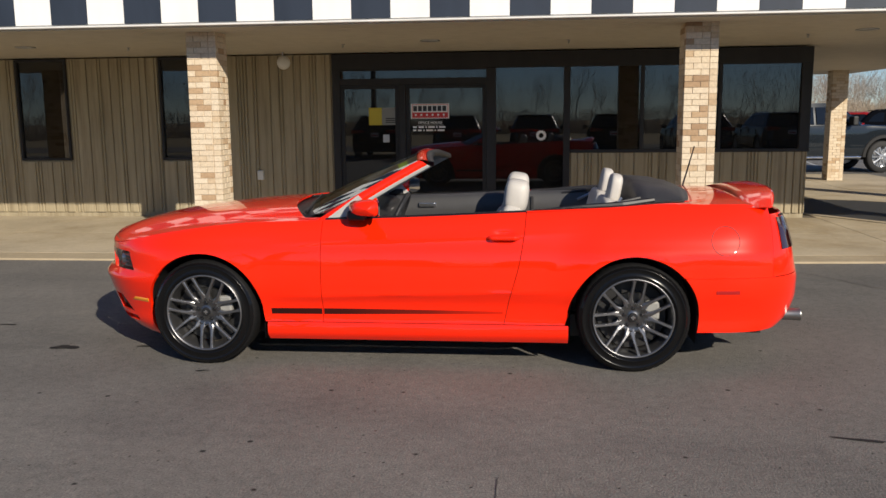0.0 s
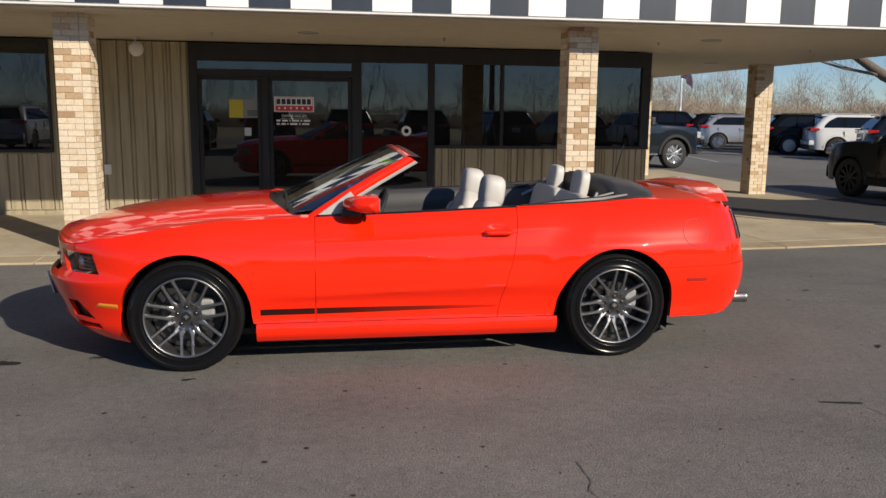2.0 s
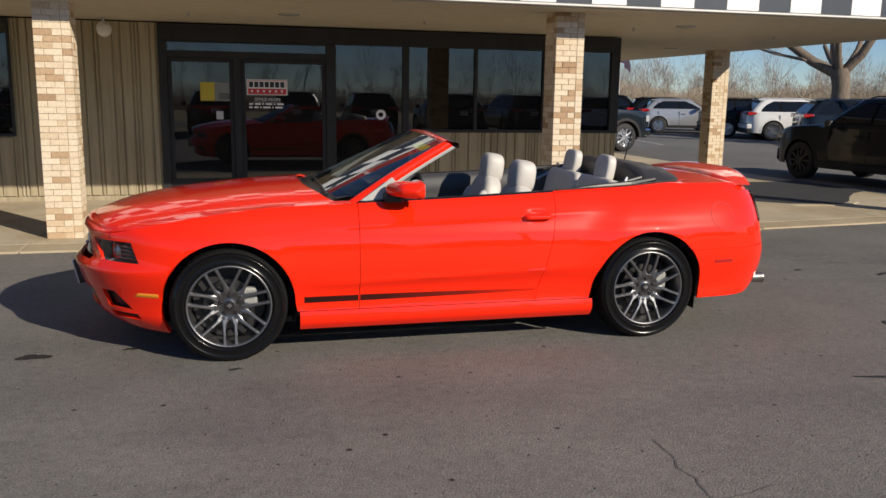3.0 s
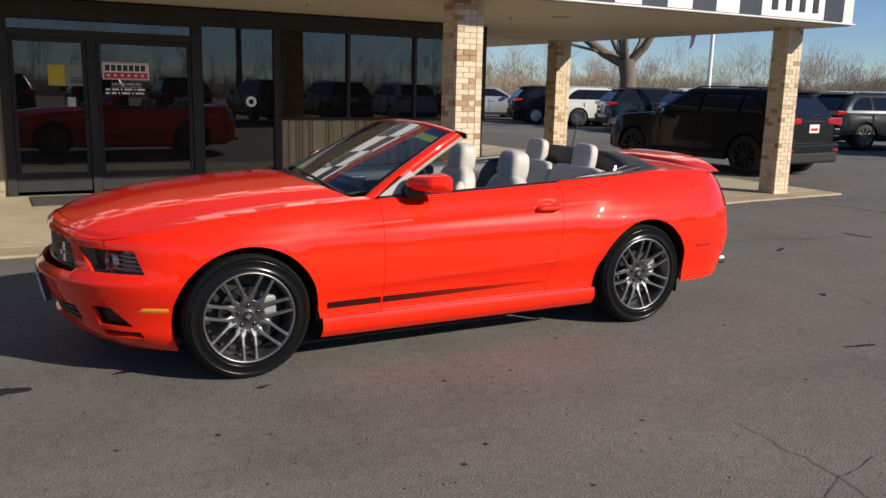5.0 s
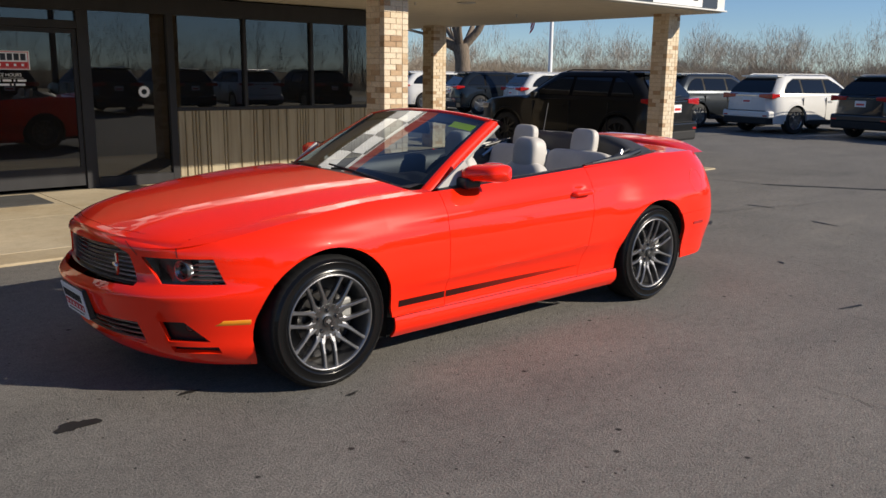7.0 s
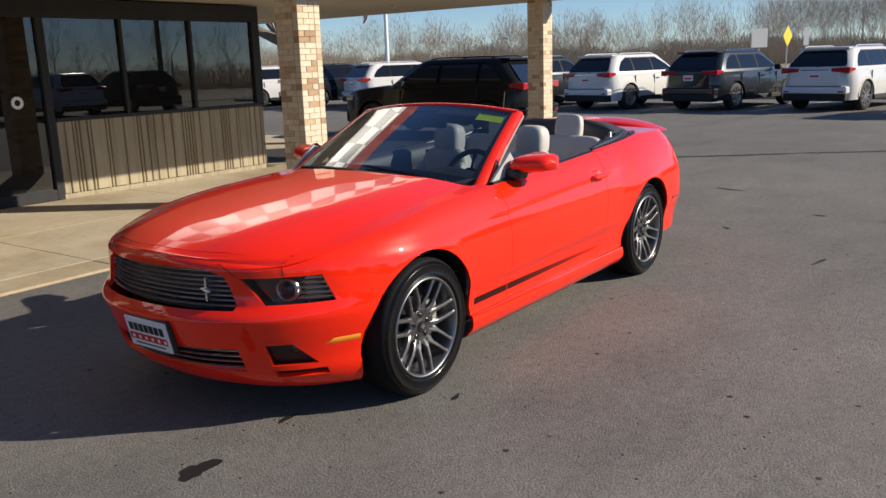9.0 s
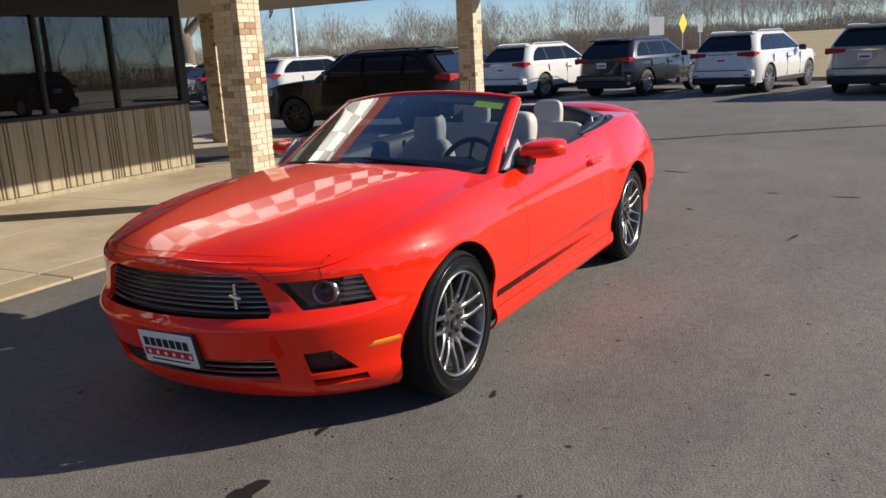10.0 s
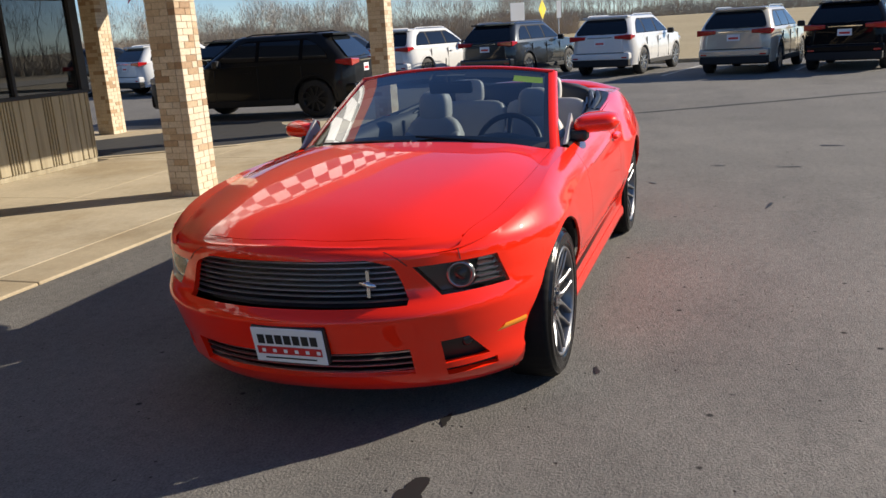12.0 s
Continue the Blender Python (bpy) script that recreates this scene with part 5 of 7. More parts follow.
# door mirrors
for s in (-1, 1):
    rows = []
    for u in steps(0, 1, 12):
        k = max(0.0004, 1 - abs(2 * u - 1) ** 5) ** 0.5
        y = lerp(0.785, 1.03, u)
        cx, cz = -0.345 + 0.085 * u, 1.014 + 0.010 * u
        line = []
        for q in range(18):
            a = 2 * math.pi * q / 18
            ca, sa = math.cos(a), math.sin(a)
            line.append((cx + 0.085 * k * math.copysign(abs(ca) ** 0.6, ca), s * y, cz + 0.068 * k * math.copysign(abs(sa) ** 0.55, sa) * (0.80 if sa < 0 else 1) * (0.80 + 0.20 * ca)))
        rows.append(line)
    bm = bmesh.new()
    vs = grid(bm, rows, True)
    mir = part("door_mirror", bm, [RED, SATIN_BLACK], car, "red door mirror with a black underside and foot", True)
    for f in mir.data.polygons:
        f.material_index = 1 if f.center.z < 0.985 else 0
    soften(part("mirror_foot", boxes((-0.42, -0.30, min(s * 0.76, s * 0.87), max(s * 0.76, s * 0.87), 0.935, 1.0)), SATIN_BLACK, mir), 0.02, 3)
    rows = [[(-0.262 + 0.07 * u + 0.006, s * lerp(0.80, 0.985, u), 1.022 + dz * (0.6 + 0.4 * math.sin(math.pi * u))) for u in steps(0.06, 0.94, 8)] for dz in (-0.058, 0.062)]
    panel("mirror_glass", rows, MIRROR_GLASS, mir, 0.004, flip=s < 0)
    # small grey triangle behind the pillar
    bm = bmesh.new()
    vs = [bm.verts.new((x, s * 0.782, z)) for x, z in ((-0.56, 0.945), (-0.25, 0.965), (-0.36, 1.09))]
    bm.faces.new(vs)
    part("sail_panel", bm, PALE_TRIM, car).modifiers.new("thick", "SOLIDIFY").thickness = 0.015
    # belt seal and door top trim
    rows = []
    for x in steps(-0.57, 0.70, 20):
        yc, z = side_y(x, crest(x)), crest(x)
        rows.append([(x, s * (yc + 0.002), z - 0.004), (x, s * (yc - 0.012), z + 0.010), (x, s * (yc - 0.035), z + 0.010), (x, s * (yc - 0.045), z - 0.004)])
    panel("belt_seal", rows, SATIN_BLACK, car, 0.0, flip=s < 0)
    rows = []
    for x in steps(-0.57, 1.30, 24):
        yc, z = side_y(x, crest(x)), crest(x)
        inner = curve([(-0.6, 0.0), (0.7, 0.0), (1.3, 0.03)], x)
        rows.append([(x, s * (yc - 0.040 - inner), z + 0.004), (x, s * (yc - 0.085 - inner), z + 0.002), (x, s * (yc - 0.125 - inner), z - 0.03), (x, s * (yc - 0.13 - inner), z - 0.13), (x, s * (yc - 0.115 - inner), z - 0.20), (x, s * (yc - 0.15 - inner), z - 0.28), (x, s * (yc - 0.13 - inner), z - 0.62)])
    trim = panel("inner_trim", rows, DARK_GREY_TRIM, car, 0.0, "charcoal inner door trim", flip=s < 0)
    soften(part("inner_handle", boxes((-0.16, -0.02, min(s * 0.655, s * 0.685), max(s * 0.655, s * 0.685), 0.862, 0.902)), LAMP_SILVER, trim), 0.012, 3)
    # door handle
    rows = []
    for x in steps(0.462, 0.668, 18):
        e = min((x - 0.462) / 0.03, (0.668 - x) / 0.03, 1) ** 0.5 if 0.462 < x < 0.668 else 0.0
        y = side_y(x, 0.79) + 0.002
        rows.append([(x, s * (y - 0.002), 0.838 + 0.020 * max(e, 0.2)), (x, s * (y + 0.026 * e), 0.838 + 0.014 * e), (x, s * (y + 0.028 * e), 0.838 - 0.010 * e), (x, s * (y - 0.002), 0.838 - 0.018 * max(e, 0.2))])
    panel("door_handle", rows, RED, car, 0.0, flip=s < 0)
    rows = [[(x, s * (side_y(x, z) + 0.0015), z) for x in steps(0.535 - (0.035 if abs(z - 0.838) < 0.02 else 0), 0.60 + (0.035 if abs(z - 0.838) < 0.02 else 0), 8)] for z in steps(0.800, 0.876, 8)]
    panel("handle_cup", rows, RED, car, 0.0, flip=s > 0)
    # lower side stripe, fading to the rear
    for xa, xb in ((-0.918, -0.588), (-0.576, 0.56)):
        rows = []
        for x in steps(xa, xb, 24):
            sh = curve([(-0.95, 1.0), (-0.6, 1.0), (0.0, 0.72), (0.55, 0.35)], x)
            zc = 0.358 + 0.004 * (x + 0.9)
            rows.append([(x, s * (side_y(x, z) + 0.0018), z) for z in steps(zc - 0.019 * sh, zc + 0.019 * sh, 3)])
        panel("side_stripe", rows, STRIPE, car, 0.0, "black vinyl stripe that fades out in fine dots", flip=s > 0)
# fuel flap ring on the near side
bm = bmesh.new()
rows = []
for r in (0.083, 0.0865):
    rows.append([(1.895 + r * math.cos(2 * math.pi * k / 40), -(side_y(1.895 + r * math.cos(2 * math.pi * k / 40), 0.822 + r * math.sin(2 * math.pi * k / 40)) + 0.0025), 0.822 + r * math.sin(2 * math.pi * k / 40)) for k in range(40)])
grid(bm, rows, True)
part("fuel_flap_gap", bm, SEAM, car)
# aerial
part("aerial", tube(bmesh.new(), [(1.915, 0.70, 1.02), (2.0, 0.715, 1.335)], [0.007, 0.0045], 6), SATIN_BLACK, car)
# exhaust tips
for s in (-1, 1):
    bm = bmesh.new()
    lathe(bm, [(0.035, -0.16), (0.040, 0.0), (0.044, 0.01), (0.038, 0.012), (0.034, -0.10), (0.0, -0.10)], 24, "x")
    ob = part("exhaust_tip", bm, DULL_STEEL, car, smooth=True)
    ob.matrix_local = pose(2.425, s * 0.60, 0.315)

# tub and interior
part("tub", boxes((-0.75, 1.72, -0.70, 0.70, 0.20, 0.32)), BLACK_PLASTIC, car)
part("underbody", boxes((-1.75, 2.2, -0.60, 0.60, 0.19, 0.30), (-1.85, -0.75, -0.60, 0.60, 0.30, 0.74), (1.62, 2.15, -0.58, 0.58, 0.30, 0.92)), BLACK_PLASTIC, car)
rows = []
for y in steps(-0.70, 0.70, 24):
    hump = 0.035 * bulge(y, -0.37, 0.16)
    rows.append([(-0.70, y, 0.95), (-0.62, y, 0.965), (-0.45, y, 0.965 + hump * 0.5), (-0.36, y, 0.955 + hump), (-0.315, y, 0.92 + hump), (-0.32, y, 0.80), (-0.38, y, 0.62), (-0.55, y, 0.45)])
panel("dashboard", rows, SOFT_BLACK, car, 0.0, flip=False)
con = part("centre_console", boxes((-0.45, 0.55, -0.10, 0.10, 0.30, 0.60)), DARK_GREY_TRIM, car)
soften(con, 0.03, 3)
part("gear_lever", tube(bmesh.new(), [(-0.02, 0, 0.60), (-0.03, 0, 0.70)], [0.02, 0.028], 8), SOFT_BLACK, con)
bm = bmesh.new()
lathe(bm, [(0.188 + 0.017 * math.cos(2 * math.pi * k / 10), 0.017 * math.sin(2 * math.pi * k / 10)) for k in range(11)], 36, "x")
wheel_ob = part("steering_wheel", bm, SOFT_BLACK, car, smooth=True)
wheel_ob.matrix_local = pose(-0.175, -0.37, 0.885, 0, 24, 0)
bm = bmesh.new()
lathe(bm, [(0.0, 0.012), (0.06, 0.010), (0.075, -0.02)], 20, "x")
for a in (90, 210, 330):
    tube(bm, [(0, 0.05 * math.cos(radians(a)), 0.05 * math.sin(radians(a))), (0, 0.185 * math.cos(radians(a)), 0.185 * math.sin(radians(a)))], 0.014, 6)
part("steering_hub", bm, SOFT_BLACK, wheel_ob)


def cushion(name, parent, size, m, mat, power=5.0, taper=0.0):
    """A puffed block with rounded edges that may narrow towards its top."""
    sx, sy, sz = size
    bm = bmesh.new()
    n = 12
    for ax_, sg in ((0, -1), (0, 1), (1, -1), (1, 1), (2, -1), (2, 1)):
        rows = []
        for i in range(n + 1):
            row = []
            for j in range(n + 1):
                p = [0, 0, 0]
                u, v = 2 * i / n - 1, 2 * j / n - 1
                p[ax_] = sg
                p[(ax_ + 1) % 3], p[(ax_ + 2) % 3] = u, v
                q = Vector(p)
                L = (abs(q.x) ** power + abs(q.y) ** power + abs(q.z) ** power) ** (1 / power)
                q = q / L
                row.append((q.x * sx / 2, q.y * sy / 2 * (1 - taper * max(0.0, q.z)), q.z * sz / 2))
            rows.append(row)
        grid(bm, rows if sg > 0 else [r[::-1] for r in rows])
    bmesh.ops.remove_doubles(bm, verts=bm.verts, dist=1e-5)
    ob = part(name, bm, mat, parent, smooth=True)
    ob.matrix_local = m
    return ob


for s in (-1, 1):
    y = s * 0.355
    cushion("seat_cushion", car, (0.52, 0.50, 0.17), pose(0.20, y, 0.50, 0, -8, 0), STONE_LEATHER)
    back = cushion("seat_back", car, (0.17, 0.48, 0.62), pose(0.540, y, 0.695, 0, 16, 0), STONE_LEATHER, 4.0, 0.20)
    for q in (-1, 1):
        cushion("seat_bolster", back, (0.19, 0.10, 0.50), pose(-0.02, q * 0.190, -0.06, q * 5, 0, 0), STONE_LEATHER, 4.0, 0.15)
    hr = cushion("headrest", car, (0.165, 0.225, 0.225), pose(0.635, y, 1.048, 0, 8, 0), STONE_LEATHER, 3.5, 0.06)
    for q in (-0.05, 0.05):
        part("headrest_post", tube(bmesh.new(), [(0.625, y + q, 0.96), (0.63, y + q, 1.04)], 0.007, 6), CHROME, car)
    cushion("rear_cushion", car, (0.40, 0.52, 0.16), pose(0.98, s * 0.30, 0.55, 0, -8, 0), STONE_LEATHER)
    cushion("rear_backrest", car, (0.15, 0.60, 0.50), pose(1.21, s * 0.305, 0.785, 0, 14, 0), STONE_LEATHER, 7.0)
    cushion("rear_headrest", car, (0.085, 0.225, 0.200), pose(1.287, s * 0.30, 1.092, 0, 10, 0), STONE_LEATHER, 4.2, 0.06)
    part("seat_belt", boxes((0.74, 0.76, s * 0.66 - 0.02, s * 0.66 + 0.02, 0.55, 0.95)), SOFT_BLACK, car)
part("rear_bulkhead", boxes((1.30, 1.34, -0.70, 0.70, 0.32, 0.96)), DARK_GREY_TRIM, car)
# folded hood stack and its side arms
rows = []
for t in steps(-1, 1, 30):
    y = t * 0.66
    k = (1 - abs(t) ** 5)
    fold = 0.006 * math.sin(t * 19)
    rows.append([(1.35 + 0.05 * t * t, y, 0.96), (1.365 + 0.05 * t * t, y, 0.99 + 0.10 * k), (1.40, y, 1.0 + 0.142 * k + fold), (1.48, y, 1.0 + 0.142 * k), (1.60 - 0.02 * t * t, y, 1.0 + 0.128 * k - fold), (1.71 - 0.05 * t * t, y, 1.0 + 0.102 * k + fold), (1.775 - 0.07 * t * t, y, 1.0 + 0.076 * k), (1.79 - 0.08 * t * t, y, 0.98)])
panel("folded_hood", rows, FABRIC_TOP, car, 0.0, "black fabric hood folded behind the rear seats", flip=True)
for s in (-1, 1):
    part("hood_arm", tube(bmesh.new(), [(0.80, s * 0.715, 0.985), (1.05, s * 0.70, 1.005), (1.30, s * 0.68, 1.02), (1.50, s * 0.64, 1.045)], [0.012, 0.02, 0.022, 0.018], 8), SATIN_BLACK, car)
    part("hood_arm", tube(bmesh.new(), [(0.98, s * 0.66, 0.975), (1.20, s * 0.64, 1.01), (1.42, s * 0.60, 1.055)], [0.010, 0.014, 0.014], 8), SATIN_BLACK, car)
    rows = []
    for x in steps(0.74, 1.68, 20):
        ys = curve([(0.7, 0.765), (1.5, 0.715), (1.66, 0.66), (1.72, 0.60)], x)
        z = crest(x)
        rows.append([(x, s * (ys + 0.012), z + 0.010), (x, s * (ys - 0.012), z + 0.014), (x, s * (ys - 0.035), z - 0.002), (x, s * (ys - 0.09), z - 0.10)])
    panel("cockpit_seal", rows, SATIN_BLACK, car, 0.0, flip=s < 0)
    # hinge links of the folded top, in the well beside the rear seat
    for k, (xa, za, xb, zb) in enumerate(((1.10, 0.93, 1.36, 1.03), (1.16, 0.98, 1.44, 1.00), (1.22, 0.90, 1.30, 1.06))):
        part("hinge_link", tube(bmesh.new(), [(xa, s * (0.60 + 0.02 * k), za), (lerp(xa, xb, 0.5), s * (0.61 + 0.02 * k), (za + zb) / 2 + 0.012), (xb, s * (0.59 + 0.02 * k), zb)], [0.011, 0.014, 0.010], 6), ALLOY if k != 1 else DARK_ALLOY, car)
    soften(part("hinge_plate", boxes((1.33, 1.40, min(s * 0.585, s * 0.60), max(s * 0.585, s * 0.60), 0.985, 1.045), (1.19, 1.24, min(s * 0.605, s * 0.62), max(s * 0.605, s * 0.62), 0.93, 0.975)), DARK_ALLOY, car, "bare metal hinge plate"), 0.006)

# wheels
def road_wheel(x, s):
    w = part("wheel", bmesh.new(), TYRE_SHINE, car)
    bm = bmesh.new()
    R = WHEEL_Z + 0.003
    half = [(0.244, 0.100), (0.250, 0.110), (0.262, 0.116), (0.264, 0.1190), (0.268, 0.1190), (0.270, 0.1165), (0.292, 0.1190), (0.306, 0.1180), (0.308, 0.1205), (0.313, 0.1195), (0.315, 0.1155), (0.328, 0.1075), (0.337, 0.0985), (R, 0.080)]
    prof = [(r, -h) for r, h in half] + half[::-1]
    lathe(bm, prof, 144)
    # tread blocks: every other pair of columns sinks into a groove at the shoulders
    for n, vert in enumerate(list(bm.verts)):
        row, col = divmod(n, 144)
        if col % 3 == 0 and 11 <= row <= 16:
            vert.co.x *= 0.993
            vert.co.z *= 0.993
    bm.to_mesh(w.data)
    bm.free()
    w.data.polygons.foreach_set("use_smooth", [True] * len(w.data.polygons))
    w.data.materials.append(TREAD)
    for f in w.data.polygons:
        f.material_index = 1 if math.hypot(f.center.x, f.center.z) > 0.325 else 0
    w.matrix_local = pose(x, s * 0.795, WHEEL_Z)
    o = s
    bm = bmesh.new()
    lathe(bm, [(0.250, 0.108 * o), (0.247, 0.116 * o), (0.240, 0.114 * o), (0.234, 0.100 * o), (0.228, 0.06 * o), (0.222, 0.0), (0.225, -0.09 * o), (0.244, -0.10 * o)], 64)
    rim = part("rim", bm, GRAPHITE, w, "dark graphite twin-spoke alloy rim", True)
    for k in range(7):
        a = 2 * math.pi * k / 7 - math.pi / 2 + (0.0 if x < 0 else 0.3)
        ca, sa = math.cos(a), math.sin(a)
        bm = bmesh.new()
        for off in (-1, 1):
            rows = []
            for r, sp, wd, yy, th in ((0.070, 0.023, 0.021, 0.073, 0.030), (0.096, 0.0290, 0.0185, 0.0805, 0.030), (0.110, 0.0320, 0.0130, 0.085, 0.028), (0.126, 0.0335, 0.0100, 0.089, 0.026), (0.16, 0.0335, 0.0088, 0.098, 0.026), (0.212, 0.0335, 0.0088, 0.106, 0.026), (0.238, 0.034, 0.012, 0.110, 0.028)):
                ring = []
                for du, dy in ((-wd, -th), (-wd, -0.005), (-wd * 0.5, 0), (wd * 0.5, 0), (wd, -0.005), (wd, -th)):
                    u = off * sp + du
                    ring.append((r * ca - u * sa, (yy + dy) * o, r * sa + u * ca))
                rows.append(ring)
            vs = grid(bm, rows, True)
            bm.faces.new(vs[-1])
        bmesh.ops.recalc_face_normals(bm, faces=bm.faces)
        part("spoke", bm, GRAPHITE, rim)
    bm = bmesh.new()
    lathe(bm, [(0.0, 0.074 * o), (0.028, 0.074 * o), (0.034, 0.070 * o), (0.060, 0.070 * o), (0.078, 0.0742 * o), (0.090, 0.0775 * o), (0.0915, 0.0770 * o), (0.092, 0.050 * o)], 56)
    part("hub", bm, HUB_GREY, rim, smooth=True)
    bm = bmesh.new()
    lathe(bm, [(0.0, 0.0822 * o), (0.026, 0.0805 * o), (0.030, 0.070 * o)], 28)
    part("centre_cap", bm, SATIN_BLACK, rim)
    part("cap_mark", boxes((-0.014, 0.014, min(0.0822 * o, 0.0842 * o), max(0.0822 * o, 0.0842 * o), -0.005, 0.006), (-0.004, 0.005, min(0.0822 * o, 0.0838 * o), max(0.0822 * o, 0.0838 * o), -0.014, 0.013)), CHROME, rim)
    for k in range(5):
        a = 2 * math.pi * k / 5 + math.pi / 2
        bm = bmesh.new()
        lathe(bm, [(0.0, 0.0815 * o), (0.006, 0.081 * o), (0.0085, 0.077 * o), (0.0095, 0.0722 * o), (0.0155, 0.0722 * o), (0.0160, 0.060 * o)], 12)
        part("lug_nut", bm, LUG, rim, "dark chrome wheel nut").location = (0.057 * math.cos(a), 0, 0.057 * math.sin(a))
    bm = bmesh.new()
    lathe(bm, [(0.07, 0.030 * o), (0.150, 0.030 * o), (0.152, 0.010 * o), (0.07, 0.010 * o)], 40)
    part("brake_disc", bm, DISC, w)
    soften(part("brake_caliper", boxes((0.075, 0.165, -0.04 if o > 0 else -0.05, 0.05 if o > 0 else 0.04, -0.02, 0.10)), CALIPER, w), 0.015, 2)
    # black disc added to stand for the shade inside the wheel
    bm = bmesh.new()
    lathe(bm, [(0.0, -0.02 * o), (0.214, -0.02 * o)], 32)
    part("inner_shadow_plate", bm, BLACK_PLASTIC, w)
    return w


for x in (AXF, AXR):
    for s in (-1, 1):
        road_wheel(x, s)

# ---- parked vehicles ----


def far_wheel(parent, x, y, r, rim_mat, out):
    """A wheel of a far vehicle: tyre and a spoked rim; out is the side it faces."""
    w = part("wheel", lathe_mesh([(r * 0.66, -0.11), (r * 0.93, -0.115), (r, -0.085), (r, 0.085), (r * 0.93, 0.115), (r * 0.66, 0.11)], 28), TYRE, parent, smooth=True)
    w.matrix_local = pose(x, y, r)
    bm = bmesh.new()
    face = 0.095 * out
    lathe(bm, [(r * 0.68, face * 1.12), (r * 0.64, face * 0.9), (r * 0.62, 0.0)], 24)
    for k in range(10):
        a = 2 * math.pi * k / 10
        tube(bm, [(0.05 * math.cos(a), face, 0.05 * math.sin(a)), (r * 0.65 * math.cos(a), face * 0.95, r * 0.65 * math.sin(a))], [0.022, 0.026], 4)
    lathe(bm, [(0.0, face * 1.1), (0.07, face * 1.05), (0.08, face * 0.6)], 16)
    lathe(bm, [(0.0, 0.0), (r * 0.63, 0.0)], 24)
    rim = part("rim", bm, rim_mat, w)
    return w


def lathe_mesh(profile, sides=48):
    bm = bmesh.new()
    lathe(bm, profile, sides)
    return bm


def ring_plan(x0, x1, hw, r, n=5, bow=0.0):
    """A rounded rectangle in plan, from the front going round."""
    pts = []
    for cx, cy, a0 in ((x1 - r, hw - r, 0), (x0 + r, hw - r, 90), (x0 + r, -hw + r, 180), (x1 - r, -hw + r, 270)):
        for k in range(n + 1):
            a = radians(a0 + 90 * k / n)
            pts.append((cx + r * math.cos(a), cy + r * math.sin(a)))
    return pts


